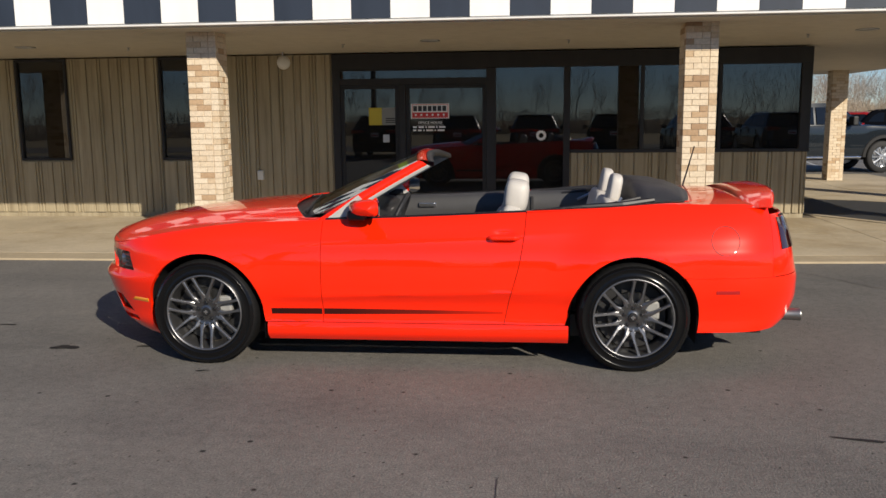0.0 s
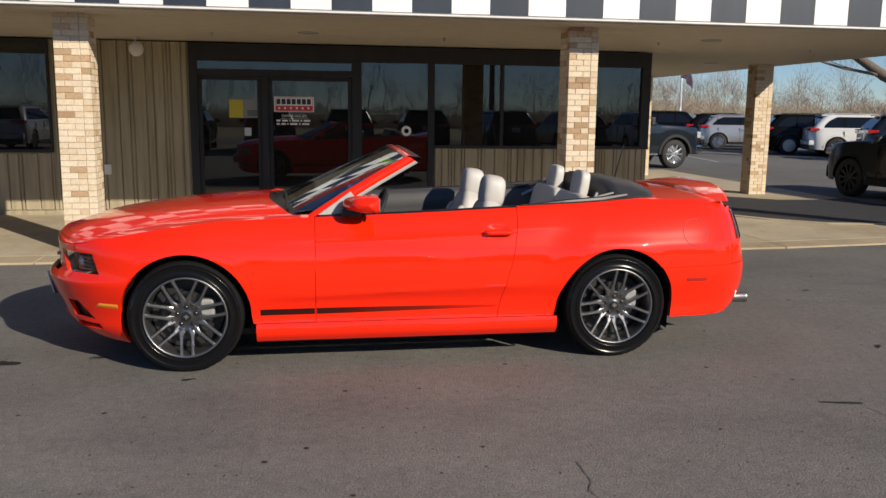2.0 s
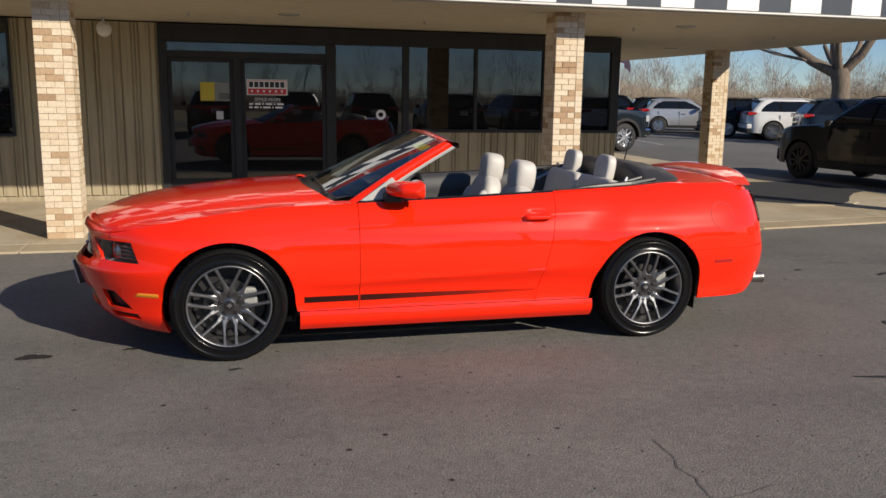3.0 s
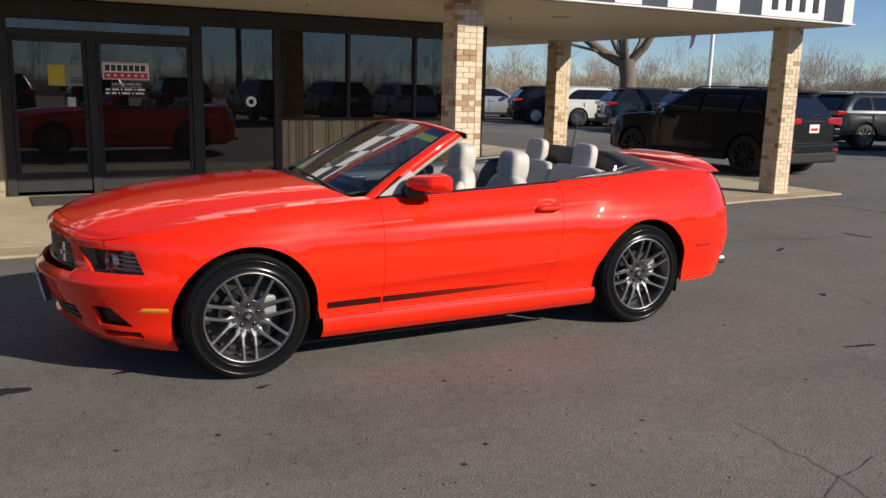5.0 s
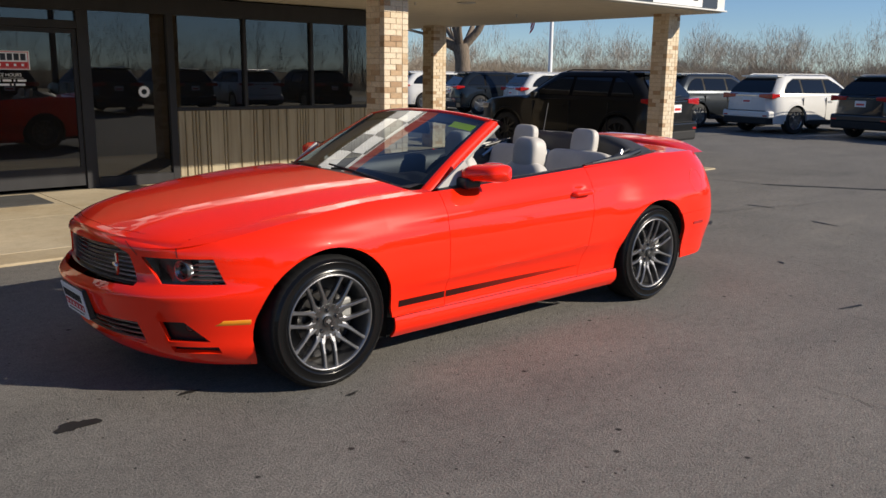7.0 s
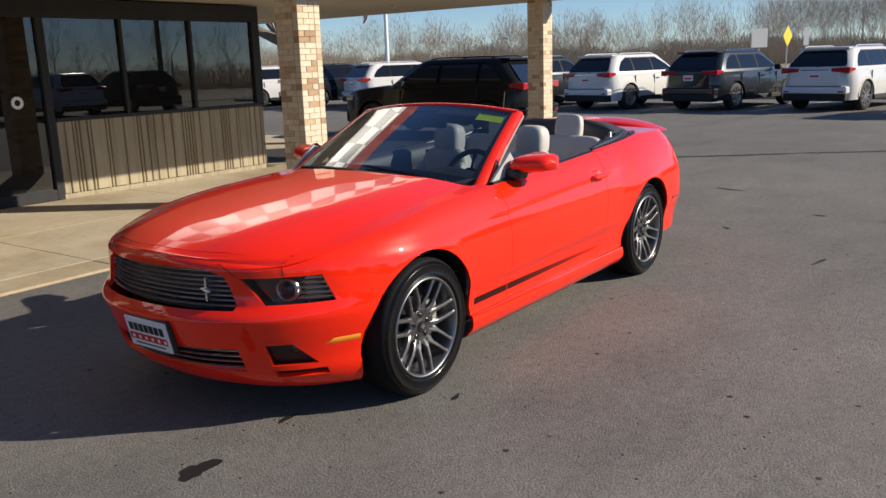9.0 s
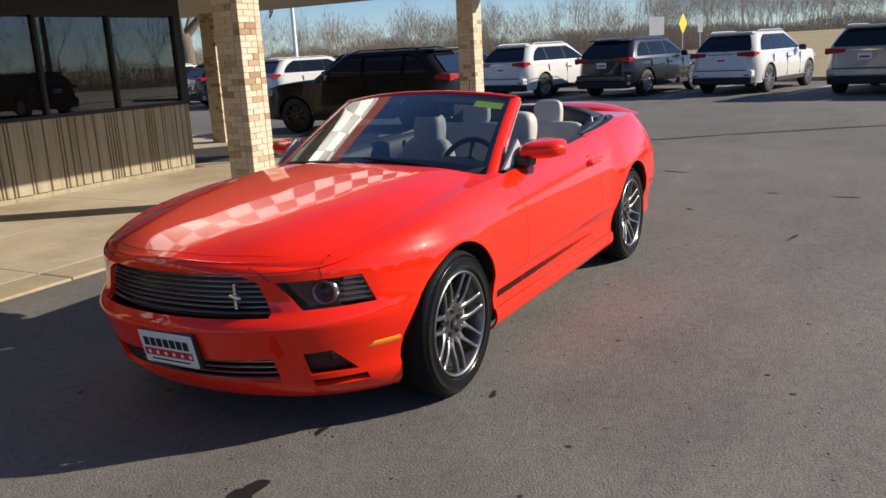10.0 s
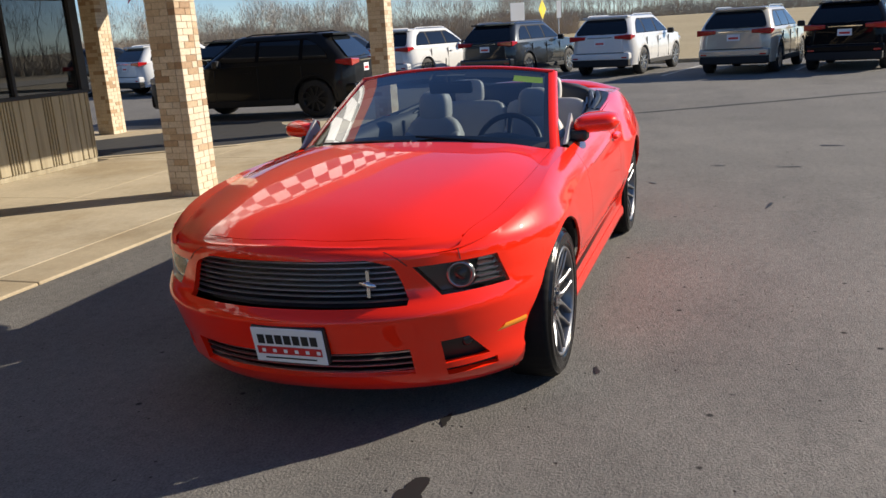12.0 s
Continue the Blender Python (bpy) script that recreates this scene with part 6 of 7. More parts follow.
def suv(m, paint, label, length=4.82, width=1.95, height=1.69, rim=None, wheelbase=2.91, group="parked cars"):
    """A boxy estate vehicle that faces -x, about its mid wheelbase."""
    rim = rim or ALLOY
    v = thing("suv", m, label, "car", group)
    f, b = -wheelbase / 2 - 0.92, length - wheelbase / 2 - 0.92
    hw, belt, R = width / 2, 1.09, 0.385
    ax = (-wheelbase / 2, wheelbase / 2)

    def low(x):
        z = 0.30
        for a in ax:
            if abs(x - a) < R + 0.06:
                z = max(z, R + math.sqrt(max(0, (R + 0.06) ** 2 - (x - a) ** 2)))
        return z

    def plan(x):
        e = min((x - f) / 0.75, (b - x) / 0.45, 1.0)
        return hw * (1 - 0.30 * (1 - max(e, 0.0)) ** 2.2)

    def crown(x):
        return curve([(f, 0.86), (f + 0.12, 0.98), (f + 0.5, 1.07), (f + 1.25, 1.13), (f + 1.4, 1.10), (b - 0.3, 1.12), (b - 0.02, 1.10)], x)
    xs = sorted(set([f, f + 0.03, f + 0.1, f + 0.25, b - 0.2, b - 0.08, b - 0.02, b] + [f + (b - f) * k / 40 for k in range(41)]
                    + [a + (R + 0.06) * math.cos(math.pi * k / 12) for a in ax for k in range(13)]))
    bm = bmesh.new()
    rows = []
    for x in xs:
        w, zb, zt = plan(x), low(x), crown(x)
        half = []
        for k in range(9):
            z = zb + (zt - 0.02 - zb) * k / 8
            t = (z - 0.3) / 0.8
            half.append((w * (0.965 + 0.035 * math.sin(math.pi * min(1, max(0, t * 1.15)))) - max(0, t - 0.8) * 0.10, z))
        over = [(half[-1][0] - 0.05, zt), (half[-1][0] * 0.55, zt + 0.012), (0, zt + 0.018)]
        sec = [(x, -y, z) for y, z in half + over] + [(x, y, z) for y, z in (half + over[:-1])[::-1]]
        rows.append(sec)
    vs = grid(bm, rows)
    bm.faces.new(vs[0][::-1])
    bm.faces.new(vs[-1])
    part("body", bm, paint, v, smooth=True).modifiers.new("split", "EDGE_SPLIT").split_angle = radians(40)
    # inner dark tub that closes the wheel arches
    part("underbody", boxes((f + 0.3, b - 0.25, -hw + 0.24, hw - 0.24, 0.28, 0.95)), BLACK_PLASTIC, v)
    # greenhouse
    c0, c1, r0, r1 = f + 1.30, b - 0.08, f + 2.05, b - 0.56

    def shell(t):
        """Plan limits of the cabin at height share t."""
        return c0 + (r0 - c0) * t, c1 + (r1 - c1) * t ** 1.3, hw - 0.05 - 0.25 * t ** 1.25, belt + (height - 0.05 - belt) * t
    rows = []
    for t in (0, 0.25, 0.5, 0.75, 0.92, 1.0):
        x0, x1, w, z = shell(t)
        rows.append([(px, py, z + (0.0 if t < 1 else 0)) for px, py in ring_plan(x0, x1, w, 0.22, 7)])
    x0, x1, w, z = shell(1.0)
    rows.append([(px, py, height - 0.012) for px, py in ring_plan(x0 + 0.12, x1 - 0.10, w - 0.09, 0.20, 7)])
    bm = bmesh.new()
    vs = grid(bm, rows, True)
    bm.faces.new(vs[-1])
    part("cabin", bm, paint, v, smooth=True).modifiers.new("split", "EDGE_SPLIT").split_angle = radians(40)

    def pane(name, quads):
        bm = bmesh.new()
        for q in quads:
            bm.faces.new([bm.verts.new(p) for p in q])
        ob = part(name, bm, CAR_GLASS, v)
        s = ob.modifiers.new("thick", "SOLIDIFY")
        s.thickness, s.offset = 0.008, 0

    def dlo(t):
        """Front and rear limits of the side glass at height share t."""
        x0, x1 = shell(t)[:2]
        k = max(0.0, (t - 0.6) / 0.26)
        return x0 + 0.20 + 0.14 * t + 0.10 * k ** 2, x1 - 0.34 - 0.06 * t - 0.14 * k ** 2 - 0.10 * max(0.0, 1 - t / 0.4) ** 2
    for s in (-1, 1):
        ts = steps(0.16, 0.86, 8)

        def sheet(name, fa, fb, out, mat, pad=0.0):
            rows = []
            for t in ts:
                a, b2 = dlo(t)
                xa, xb = (a if fa is None else max(a, fa)) - pad, (b2 if fb is None else min(b2, fb)) + pad
                rows.append([(x, s * (shell(t)[2] + out), shell(t)[3] + (pad if t == ts[-1] else -pad if t == ts[0] else 0)) for x in steps(xa, max(xb, xa + 0.02), 6)])
            bm = bmesh.new()
            grid(bm, rows if s < 0 else [r[::-1] for r in rows])
            part(name, bm, mat, v, smooth=True)
        sheet("window_surround", None, None, 0.003, PILLAR_BLACK, 0.018)
        sheet("side_window", None, c0 + 1.28, 0.008, CAR_GLASS)
        sheet("side_window", c0 + 1.36, c0 + 2.24, 0.008, CAR_GLASS)
        sheet("side_window", c0 + 2.32, None, 0.008, CAR_GLASS)
        mir = part("mirror", boxes((c0 + 0.42, c0 + 0.56, s * hw - (0.0 if s > 0 else 0.20), s * hw + (0.20 if s > 0 else 0.0), 1.08, 1.24)), BLACK_PLASTIC, v)
        soften(mir, 0.04, 3)
        part("roof_rail", tube(bmesh.new(), [(r0 + 0.3, s * (hw - 0.30), height - 0.02), (r0 + 0.45, s * (hw - 0.30), height + 0.014), (r1 - 0.35, s * (hw - 0.30), height + 0.014), (r1 - 0.2, s * (hw - 0.30), height - 0.02)], 0.013, 6), paint, v)
        soften(part("sill_cladding", boxes((ax[0] + R + 0.07, ax[1] - R - 0.07, min(s * (hw - 0.10), s * (hw + 0.008)), max(s * (hw - 0.10), s * (hw + 0.008)), 0.27, 0.40)), CLADDING, v), 0.02)
        for xd in (c0 + 0.36, c0 + 1.32, c0 + 2.28):
            part("door_seam", boxes((xd, xd + 0.008, min(s * (hw - 0.03), s * (hw + 0.002)), max(s * (hw - 0.03), s * (hw + 0.002)), 0.42, 1.04)), BLACK_PLASTIC, v)
        tl = part("tail_light", boxes((b - 0.34, b + 0.014, min(s * 0.44, s * 0.93), max(s * 0.44, s * 0.93), 0.995, 1.155)), TAIL_RED, v)
        for vert in tl.data.vertices:  # the lens thins towards the tailgate and the flank
            if abs(vert.co.y) < 0.6:
                vert.co.z = 1.085 + (vert.co.z - 1.075) * 0.60
            if vert.co.x < b - 0.2:
                vert.co.z = 1.10 + (vert.co.z - 1.075) * 0.45
        soften(tl, 0.025, 3)
        soften(part("reflector", boxes((b - 0.02, b + 0.042, min(s * 0.66, s * 0.82), max(s * 0.66, s * 0.82), 0.50, 0.545)), TAIL_RED, v), 0.008)
        hl = part("headlight", boxes((f + 0.10, f + 0.34, min(s * 0.50, s * 0.86), max(s * 0.50, s * 0.86), 0.82, 0.95)), HEAD_CLEAR, v)
        soften(hl, 0.03, 3)
        for a in ax:
            far_wheel(v, a, s * (hw - 0.13), R, rim, s)
            bm = bmesh.new()
            arc = lambda r, o: [(a + r * math.cos(math.pi * k / 16), s * (plan(a + r * math.cos(math.pi * k / 16)) * 0.99 + o), R + r * math.sin(math.pi * k / 16)) for k in range(17)]
            grid(bm, [arc(R + 0.055, -0.05), arc(R + 0.055, 0.016), arc(R + 0.105, 0.014), arc(R + 0.115, -0.01)])
            part("arch_trim", bm, CLADDING if paint is PAINT_BLACK else paint, v)
        part("door_handle", boxes((c0 + 1.02, c0 + 1.20, min(s * hw, s * (hw + 0.025)) - 0.0, max(s * hw, s * (hw + 0.025)), 0.93, 0.96)), paint, v)
    rows = []
    for t in steps(0.15, 0.90, 10):
        x0, x1, w, z = shell(t)
        e = abs((t - 0.525) / 0.375)
        g = w - 0.10 - 0.06 * e ** 6
        rows.append([(x1 + 0.006, y, z) for y in steps(-g, g, 6)])
    bm = bmesh.new()
    grid(bm, rows)
    part("rear_window", bm, CAR_GLASS, v, smooth=True)
    lo, hi = shell(0.06), shell(0.92)
    pane("windscreen", [[(lo[0] - 0.006, lo[2] - 0.12, lo[3]), (lo[0] - 0.006, -lo[2] + 0.12, lo[3]), (hi[0] - 0.008, -hi[2] + 0.10, hi[3]), (hi[0] - 0.008, hi[2] - 0.10, hi[3])]])
    soften(part("rear_bumper", boxes((b - 0.30, b + 0.040, -hw + 0.10, hw - 0.10, 0.46, 0.66)), paint, v), 0.05, 3)
    soften(part("bumper_skirt", boxes((b - 0.28, b + 0.030, -hw + 0.12, hw - 0.12, 0.27, 0.50)), CLADDING, v), 0.05, 3)
    soften(part("front_bumper", boxes((f - 0.03, f + 0.22, -hw + 0.26, hw - 0.26, 0.32, 0.60)), CLADDING, v), 0.05, 3)
    part("grille", boxes((f - 0.015, f + 0.1, -0.52, 0.52, 0.72, 0.86)), CHROME, v)
    part("tailgate_seam", boxes((b - 0.02, b + 0.044, -hw + 0.24, hw - 0.24, 0.655, 0.668)), BLACK_PLASTIC, v)
    part("tailgate_strip", boxes((b - 0.02, b + 0.008, -0.38, 0.38, 1.075, 1.095)), CHROME, v)
    plate = part("plate", boxes((b - 0.012, b + 0.010, -0.16, 0.16, 0.86, 1.02)), PLATE_WHITE, v)
    part("plate_bar", boxes((b + 0.011, b + 0.013, -0.12, 0.12, 0.90, 0.95)), SIGN_RED, plate)
    part("spoiler", boxes((r1 - 0.10, r1 + 0.14, -hw + 0.30, hw - 0.30, height - 0.07, height - 0.03)), paint, v)
    part("wiper", tube(bmesh.new(), [(shell(0.14)[1] + 0.02, 0.0, shell(0.14)[3]), (shell(0.2)[1] + 0.02, 0.35, shell(0.2)[3])], 0.008, 5), BLACK_PLASTIC, v)
    return v


def pickup(m, paint, label):
    """A crew cab pickup that faces -x."""
    v = thing("pickup_truck", m, label, "pickup", "parked cars")
    f, b, hw, R = -2.75, 3.05, 0.99, 0.43
    ax = (-1.83, 1.83)

    def low(x):
        z = 0.42
        for a in ax:
            if abs(x - a) < R + 0.08:
                z = max(z, R + math.sqrt(max(0, (R + 0.08) ** 2 - (x - a) ** 2)))
        return z
    xs = sorted(set([f + (b - f) * k / 40 for k in range(41)] + [a + (R + 0.08) * math.cos(math.pi * k / 12) for a in ax for k in range(13)]))
    bm = bmesh.new()
    rows = []
    for x in xs:
        e = min((x - f) / 0.4, 1)
        w, zb = hw * (1 - 0.12 * (1 - e) ** 2), low(x)
        zt = curve([(f, 1.10), (f + 0.1, 1.18), (f + 1.4, 1.26), (b, 1.26)], x)
        half = [(w - (0.02 if k in (0, 6) else 0), zb + (zt - zb) * k / 6) for k in range(7)] + [(w - 0.06, zt + 0.02), (0, zt + 0.03)]
        rows.append([(x, -y, z) for y, z in half] + [(x, y, z) for y, z in half[:-1][::-1]])
    vs = grid(bm, rows)
    bm.faces.new(vs[0][::-1])
    bm.faces.new(vs[-1])
    part("body", bm, paint, v, smooth=True).modifiers.new("split", "EDGE_SPLIT").split_angle = radians(40)
    part("underbody", boxes((f + 0.3, b - 0.2, -hw + 0.22, hw - 0.22, 0.35, 1.1)), BLACK_PLASTIC, v)
    rows = []
    for t, z in ((0, 1.26), (0.5, 1.56), (0.92, 1.84), (1, 1.88)):
        rows.append([(px, py, z) for px, py in ring_plan(-1.30 + 0.75 * t, 1.10 - 0.12 * t, hw - 0.04 - 0.16 * t, 0.12)])
    bm = bmesh.new()
    vs = grid(bm, rows, True)
    bm.faces.new(vs[-1])
    part("cab", bm, paint, v, smooth=True).modifiers.new("split", "EDGE_SPLIT").split_angle = radians(40)
    for s in (-1, 1):
        for xa, xb, xa2, xb2 in ((-0.85, 0.05, -0.50, 0.05), (0.13, 0.92, 0.13, 0.86)):
            bm = bmesh.new()
            bm.faces.new([bm.verts.new(p) for p in ((xa, s * (hw - 0.045), 1.31), (xb, s * (hw - 0.045), 1.31), (xb2, s * (hw - 0.165), 1.76), (xa2, s * (hw - 0.165), 1.76))])
            w = part("side_window", bm, CAR_GLASS, v)
            w.modifiers.new("thick", "SOLIDIFY").thickness = 0.02
        for a in ax:
            far_wheel(v, a, s * (hw - 0.14), R, ALLOY, s)
        for a in ax:
            arc = lambda r, o: [(a + r * math.cos(math.pi * k / 16), s * (hw + o), R + r * math.sin(math.pi * k / 16)) for k in range(17)]
            bm = bmesh.new()
            grid(bm, [arc(R + 0.075, -0.06), arc(R + 0.075, 0.030), arc(R + 0.15, 0.022), arc(R + 0.17, -0.01)])
            part("arch_trim", bm, CLADDING, v)
        soften(part("running_board", boxes((-1.2, 1.2, min(s * (hw - 0.1), s * (hw + 0.06)), max(s * (hw - 0.1), s * (hw + 0.06)), 0.40, 0.46)), CHROME, v), 0.02)
        soften(part("headlight", boxes((f - 0.01, f + 0.2, min(s * 0.6, s * 0.93), max(s * 0.6, s * 0.93), 0.90, 1.10)), HEAD_CLEAR, v), 0.03)
        soften(part("mirror", boxes((-0.95, -0.80, min(s * hw, s * (hw + 0.25)), max(s * hw, s * (hw + 0.25)), 1.28, 1.52)), BLACK_PLASTIC, v), 0.03)
    bm = bmesh.new()
    bm.faces.new([bm.verts.new(p) for p in ((-1.28, -0.8, 1.30), (-1.28, 0.8, 1.30), (-0.60, 0.68, 1.82), (-0.60, -0.68, 1.82))])
    part("windscreen", bm, CAR_GLASS, v).modifiers.new("thick", "SOLIDIFY").thickness = 0.04
    soften(part("front_bumper", boxes((f - 0.08, f + 0.25, -hw + 0.05, hw - 0.05, 0.45, 0.70)), CHROME, v), 0.05)
    part("grille", boxes((f - 0.03, f + 0.1, -0.58, 0.58, 0.75, 1.10)), BLACK_PLASTIC, v)
    return v


suv(pose(11.25, 7.95, 0, 0, 0, -84), PAINT_GRANITE, "dark granite four by four parked across beside the canopy", length=4.66, rim=DARK_ALLOY)
# the row parked nose to the field; each faces away from the shop
ROW = (("black", PAINT_BLACK, "black four by four parked at the lot edge", 20.3, -4.75),
       ("gold", PAINT_BEIGE, "pale gold four by four parked beside the grass", 20.6, -2.2),
       ("white", PAINT_WHITE, "white four by four parked beside the grass", 22.0, 1.4),
       ("graphite", PAINT_GREY, "dark graphite four by four parked between white ones", 21.8, 4.75),
       ("white", PAINT_WHITE, "white four by four parked with its tail to the lot", 21.7, 7.95),
       ("graphite", PAINT_GREY, "graphite four by four parked in the long row", 21.8, 11.2),
       ("black", PAINT_BLACK, "black four by four parked in the long row", 21.8, 14.2),
       ("white", PAINT_WHITE, "white four by four parked in the long row", 21.6, 17.3),
       ("blue", PAINT_BLUE, "dark blue four by four parked in the long row", 21.5, 20.7),
       ("white", PAINT_WHITE, "white four by four parked in the long row", 21.6, 24.3),
       ("black", PAINT_BLACK, "black four by four parked in the long row", 21.0, 26.6),
       ("white", PAINT_WHITE, "white four by four parked in the long row", 23.7, 28.0),
       ("black", PAINT_BLACK, "black four by four at the end of the row", 21.2, 34.4))
for _, paint, lab, x, y in ROW:
    suv(pose(x, y, 0, 0, 0, 166 if y < 15 else 158), paint, lab)
suv(pose(20.0, 38.2, 0, 0, 0, 150), PAINT_BLACK, "black four by four in the far corner", height=1.80)
suv(pose(19.9, 30.9, 0, 0, 0, 158), PAINT_SILVER, "compact silver four by four parked in the long row", 4.35, 1.84, 1.62, wheelbase=2.64)
suv(pose(19.3, 42.4, 0, 0, 0, 150), PAINT_MAROON, "red four by four in the far corner")
pickup(pose(8.3, 18.3, 0, 0, 0, 190), PAINT_BLUE, "dark blue crew cab pickup parked behind the shop")
# the row behind the camera, seen mirrored in the shop glass
BEHIND = ((-11.6, PAINT_WHITE, "white"), (-8.4, PAINT_GREY, "graphite"), (-5.3, PAINT_BLACK, "black"), (-2.1, PAINT_BLUE, "dark blue"), (1.1, PAINT_GREY, "graphite"), (4.2, PAINT_BLACK, "black"),
          (7.4, PAINT_BLUE, "dark blue"), (10.5, PAINT_GREY, "graphite"), (13.7, PAINT_WHITE, "white"), (16.8, PAINT_BLACK, "black"))
for k, (x, paint, tone) in enumerate(BEHIND):
    suv(pose(x, -14.6 + 0.3 * math.sin(2.3 * k), 0, 0, 0, 90 + 4 * math.sin(1.7 * k)), paint, tone + " four by four parked nose out across the lot")


# ---- trees ----


def limb(bm, p, d, length, r, depth, sides, spread, bend=0.25, twigs=None, rise=0.35):
    """A tapering limb that forks until depth runs out, then carries fine twigs."""
    pts, radii = [p.copy()], [r]
    for k in range(3):
        d = (d + Vector((random.uniform(-bend, bend), random.uniform(-bend, bend), random.uniform(-bend * 0.3, bend * 0.8)))).normalized()
        p = p + d * length / 3
        pts.append(p.copy())
        radii.append(r * (1 - 0.42 * (k + 1) / 3))
    tube(bm, pts, radii, sides, False)
    if depth <= 2 and twigs is not None:
        verts, faces, size, count = twigs
        for _ in range(count):
            at = pts[0].lerp(pts[3], random.uniform(0.1, 1.0))
            a = (d * 0.6 + Vector((random.gauss(0, 0.5), random.gauss(0, 0.5), random.gauss(0.45, 0.25)))).normalized()
            tip = at + a * length * random.uniform(0.3, 0.9)
            side = a.cross(Vector((random.gauss(0, 1), random.gauss(0, 1), random.gauss(0, 1)))).normalized() * size * random.uniform(0.5, 1.0)
            i = len(verts)
            verts.extend((tuple(at + side), tuple(at - side), tuple(tip)))
            faces.append((i, i + 1, i + 2))
    if depth <= 0:
        return
    for k in range(random.choice((2, 3, 3)) if depth > 1 else 3):
        a = Vector((random.gauss(0, 1), random.gauss(0, 1), random.gauss(rise, 0.55))).normalized()
        nd = (d * (1 - spread) + a * spread).normalized()
        at = pts[random.choice((1, 2, 3))] if k else pts[3]
        limb(bm, at.copy(), nd, length * random.uniform(0.56, 0.82), radii[-1] * random.uniform(0.5, 0.8), depth - 1, max(3, sides - 1), spread, bend, twigs, rise)


TWIGS = ([], [])


def bare_tree(bm, x, y, h, depth=4, sides=3):
    r = h * random.uniform(0.0050, 0.0075)
    limb(bm, Vector((x, y, -0.1)), Vector((random.uniform(-0.06, 0.06), random.uniform(-0.06, 0.06), 1)), h * random.uniform(0.26, 0.34), r, depth, sides, random.uniform(0.40, 0.52), 0.05, (TWIGS[0], TWIGS[1], 0.011, 5), 0.75)
    verts, faces = TWIGS
    wide = random.uniform(0.17, 0.27) * h
    for _ in range(420 if depth > 3 else 120):  # the fine outer twigs of the crown fan out from the fork
        u = Vector((random.gauss(0, 1), random.gauss(0, 1), random.gauss(0, 1))).normalized() * random.random() ** 0.5
        at = Vector((x + u.x * wide, y + u.y * wide, h * (0.62 + 0.34 * u.z)))
        a = (at - Vector((x, y, h * 0.22))).normalized() + Vector((random.gauss(0, 0.25), random.gauss(0, 0.25), random.gauss(0.1, 0.2)))
        tip = at + a.normalized() * h * random.uniform(0.05, 0.13)
        side = a.cross(Vector((random.gauss(0, 1), random.gauss(0, 1), 0.3))).normalized() * 0.013
        k = len(verts)
        verts.extend((tuple(at + side), tuple(at - side), tuple(tip)))
        faces.append((k, k + 1, k + 2))


random.seed(77)
big = thing("tree", pose(30.0, 32.7, 0), "large bare winter tree with spreading grey limbs", "tree")
bm = bmesh.new()
tube(bm, [(0, 0, -0.1), (0.05, 0, 1.0), (0.0, 0.0, 2.4), (-0.1, 0.1, 3.3)], [0.62, 0.48, 0.44, 0.50], 14, False)
part("trunk", bm, BARK, big, smooth=True)
bm = bmesh.new()
for dx, dy, dz, ln, r in ((-0.80, 0.55, 0.42, 4.6, 0.30), (0.55, -0.45, 0.75, 4.2, 0.30), (-0.15, 0.1, 1.0, 4.0, 0.28), (0.75, 0.2, 0.45, 3.6, 0.22), (-0.5, -0.5, 0.7, 3.6, 0.22), (0.3, 0.8, 0.5, 3.5, 0.2)):
    limb(bm, Vector((-0.08, 0.08, 3.0)), Vector((dx, dy, dz)).normalized(), ln, r, 5, 6, 0.42, 0.22)
part("crown", bm, BARK, big, "bare branches and twigs", True)

bm, brush = bmesh.new(), bmesh.new()


def wood_belt(a0, a1, dist, n, h0, h1, centre=(-4, -2), depth=4):
    for k in range(n):
        a = radians(a0 + (a1 - a0) * (k + random.uniform(-0.4, 0.4)) / n)
        d = dist * random.uniform(0.9, 1.15)
        bare_tree(bm, centre[0] + d * math.cos(a), centre[1] + d * math.sin(a), random.uniform(h0, h1) * (1.35 if random.random() < 0.15 else 1), depth, 3)


def brush_belt(a0, a1, dist, n, h0, h1, centre=(-4, -2), deep=0.10):
    """Slivers of brush in uneven clumps: short twigs that start at all heights."""
    verts, faces = [], []
    for k in range(n):
        a = radians(random.uniform(a0, a1))
        d = dist * random.uniform(1, 1 + deep)
        x, y = centre[0] + d * math.cos(a), centre[1] + d * math.sin(a)
        clump = 0.62 + 0.14 * math.sin(a * 23 + 1.3) + 0.12 * math.sin(a * 61 + 0.05 * d) + 0.10 * math.sin(a * 149 + 0.3 * d) + 0.14 * random.gauss(0, 1)
        h = lerp(h0, h1, min(1.25, max(0, clump)))
        for _ in range(4):
            z0 = h * random.random() ** 1.7 * 0.85 - 0.1
            ln = random.uniform(0.4, 1.0)
            tx, ty, tz = random.gauss(0, 0.40), random.gauss(0, 0.40), random.uniform(0.5, 1.0)
            w = random.uniform(0.007, 0.015) * dist / 60
            sx, sy = -w * math.sin(a), w * math.cos(a)
            i = len(verts)
            verts.extend(((x + sx, y + sy, z0), (x - sx, y - sy, z0), (x + tx * ln, y + ty * ln, min(z0 + tz * ln, h))))
            faces.append((i, i + 1, i + 2))
    return verts, faces


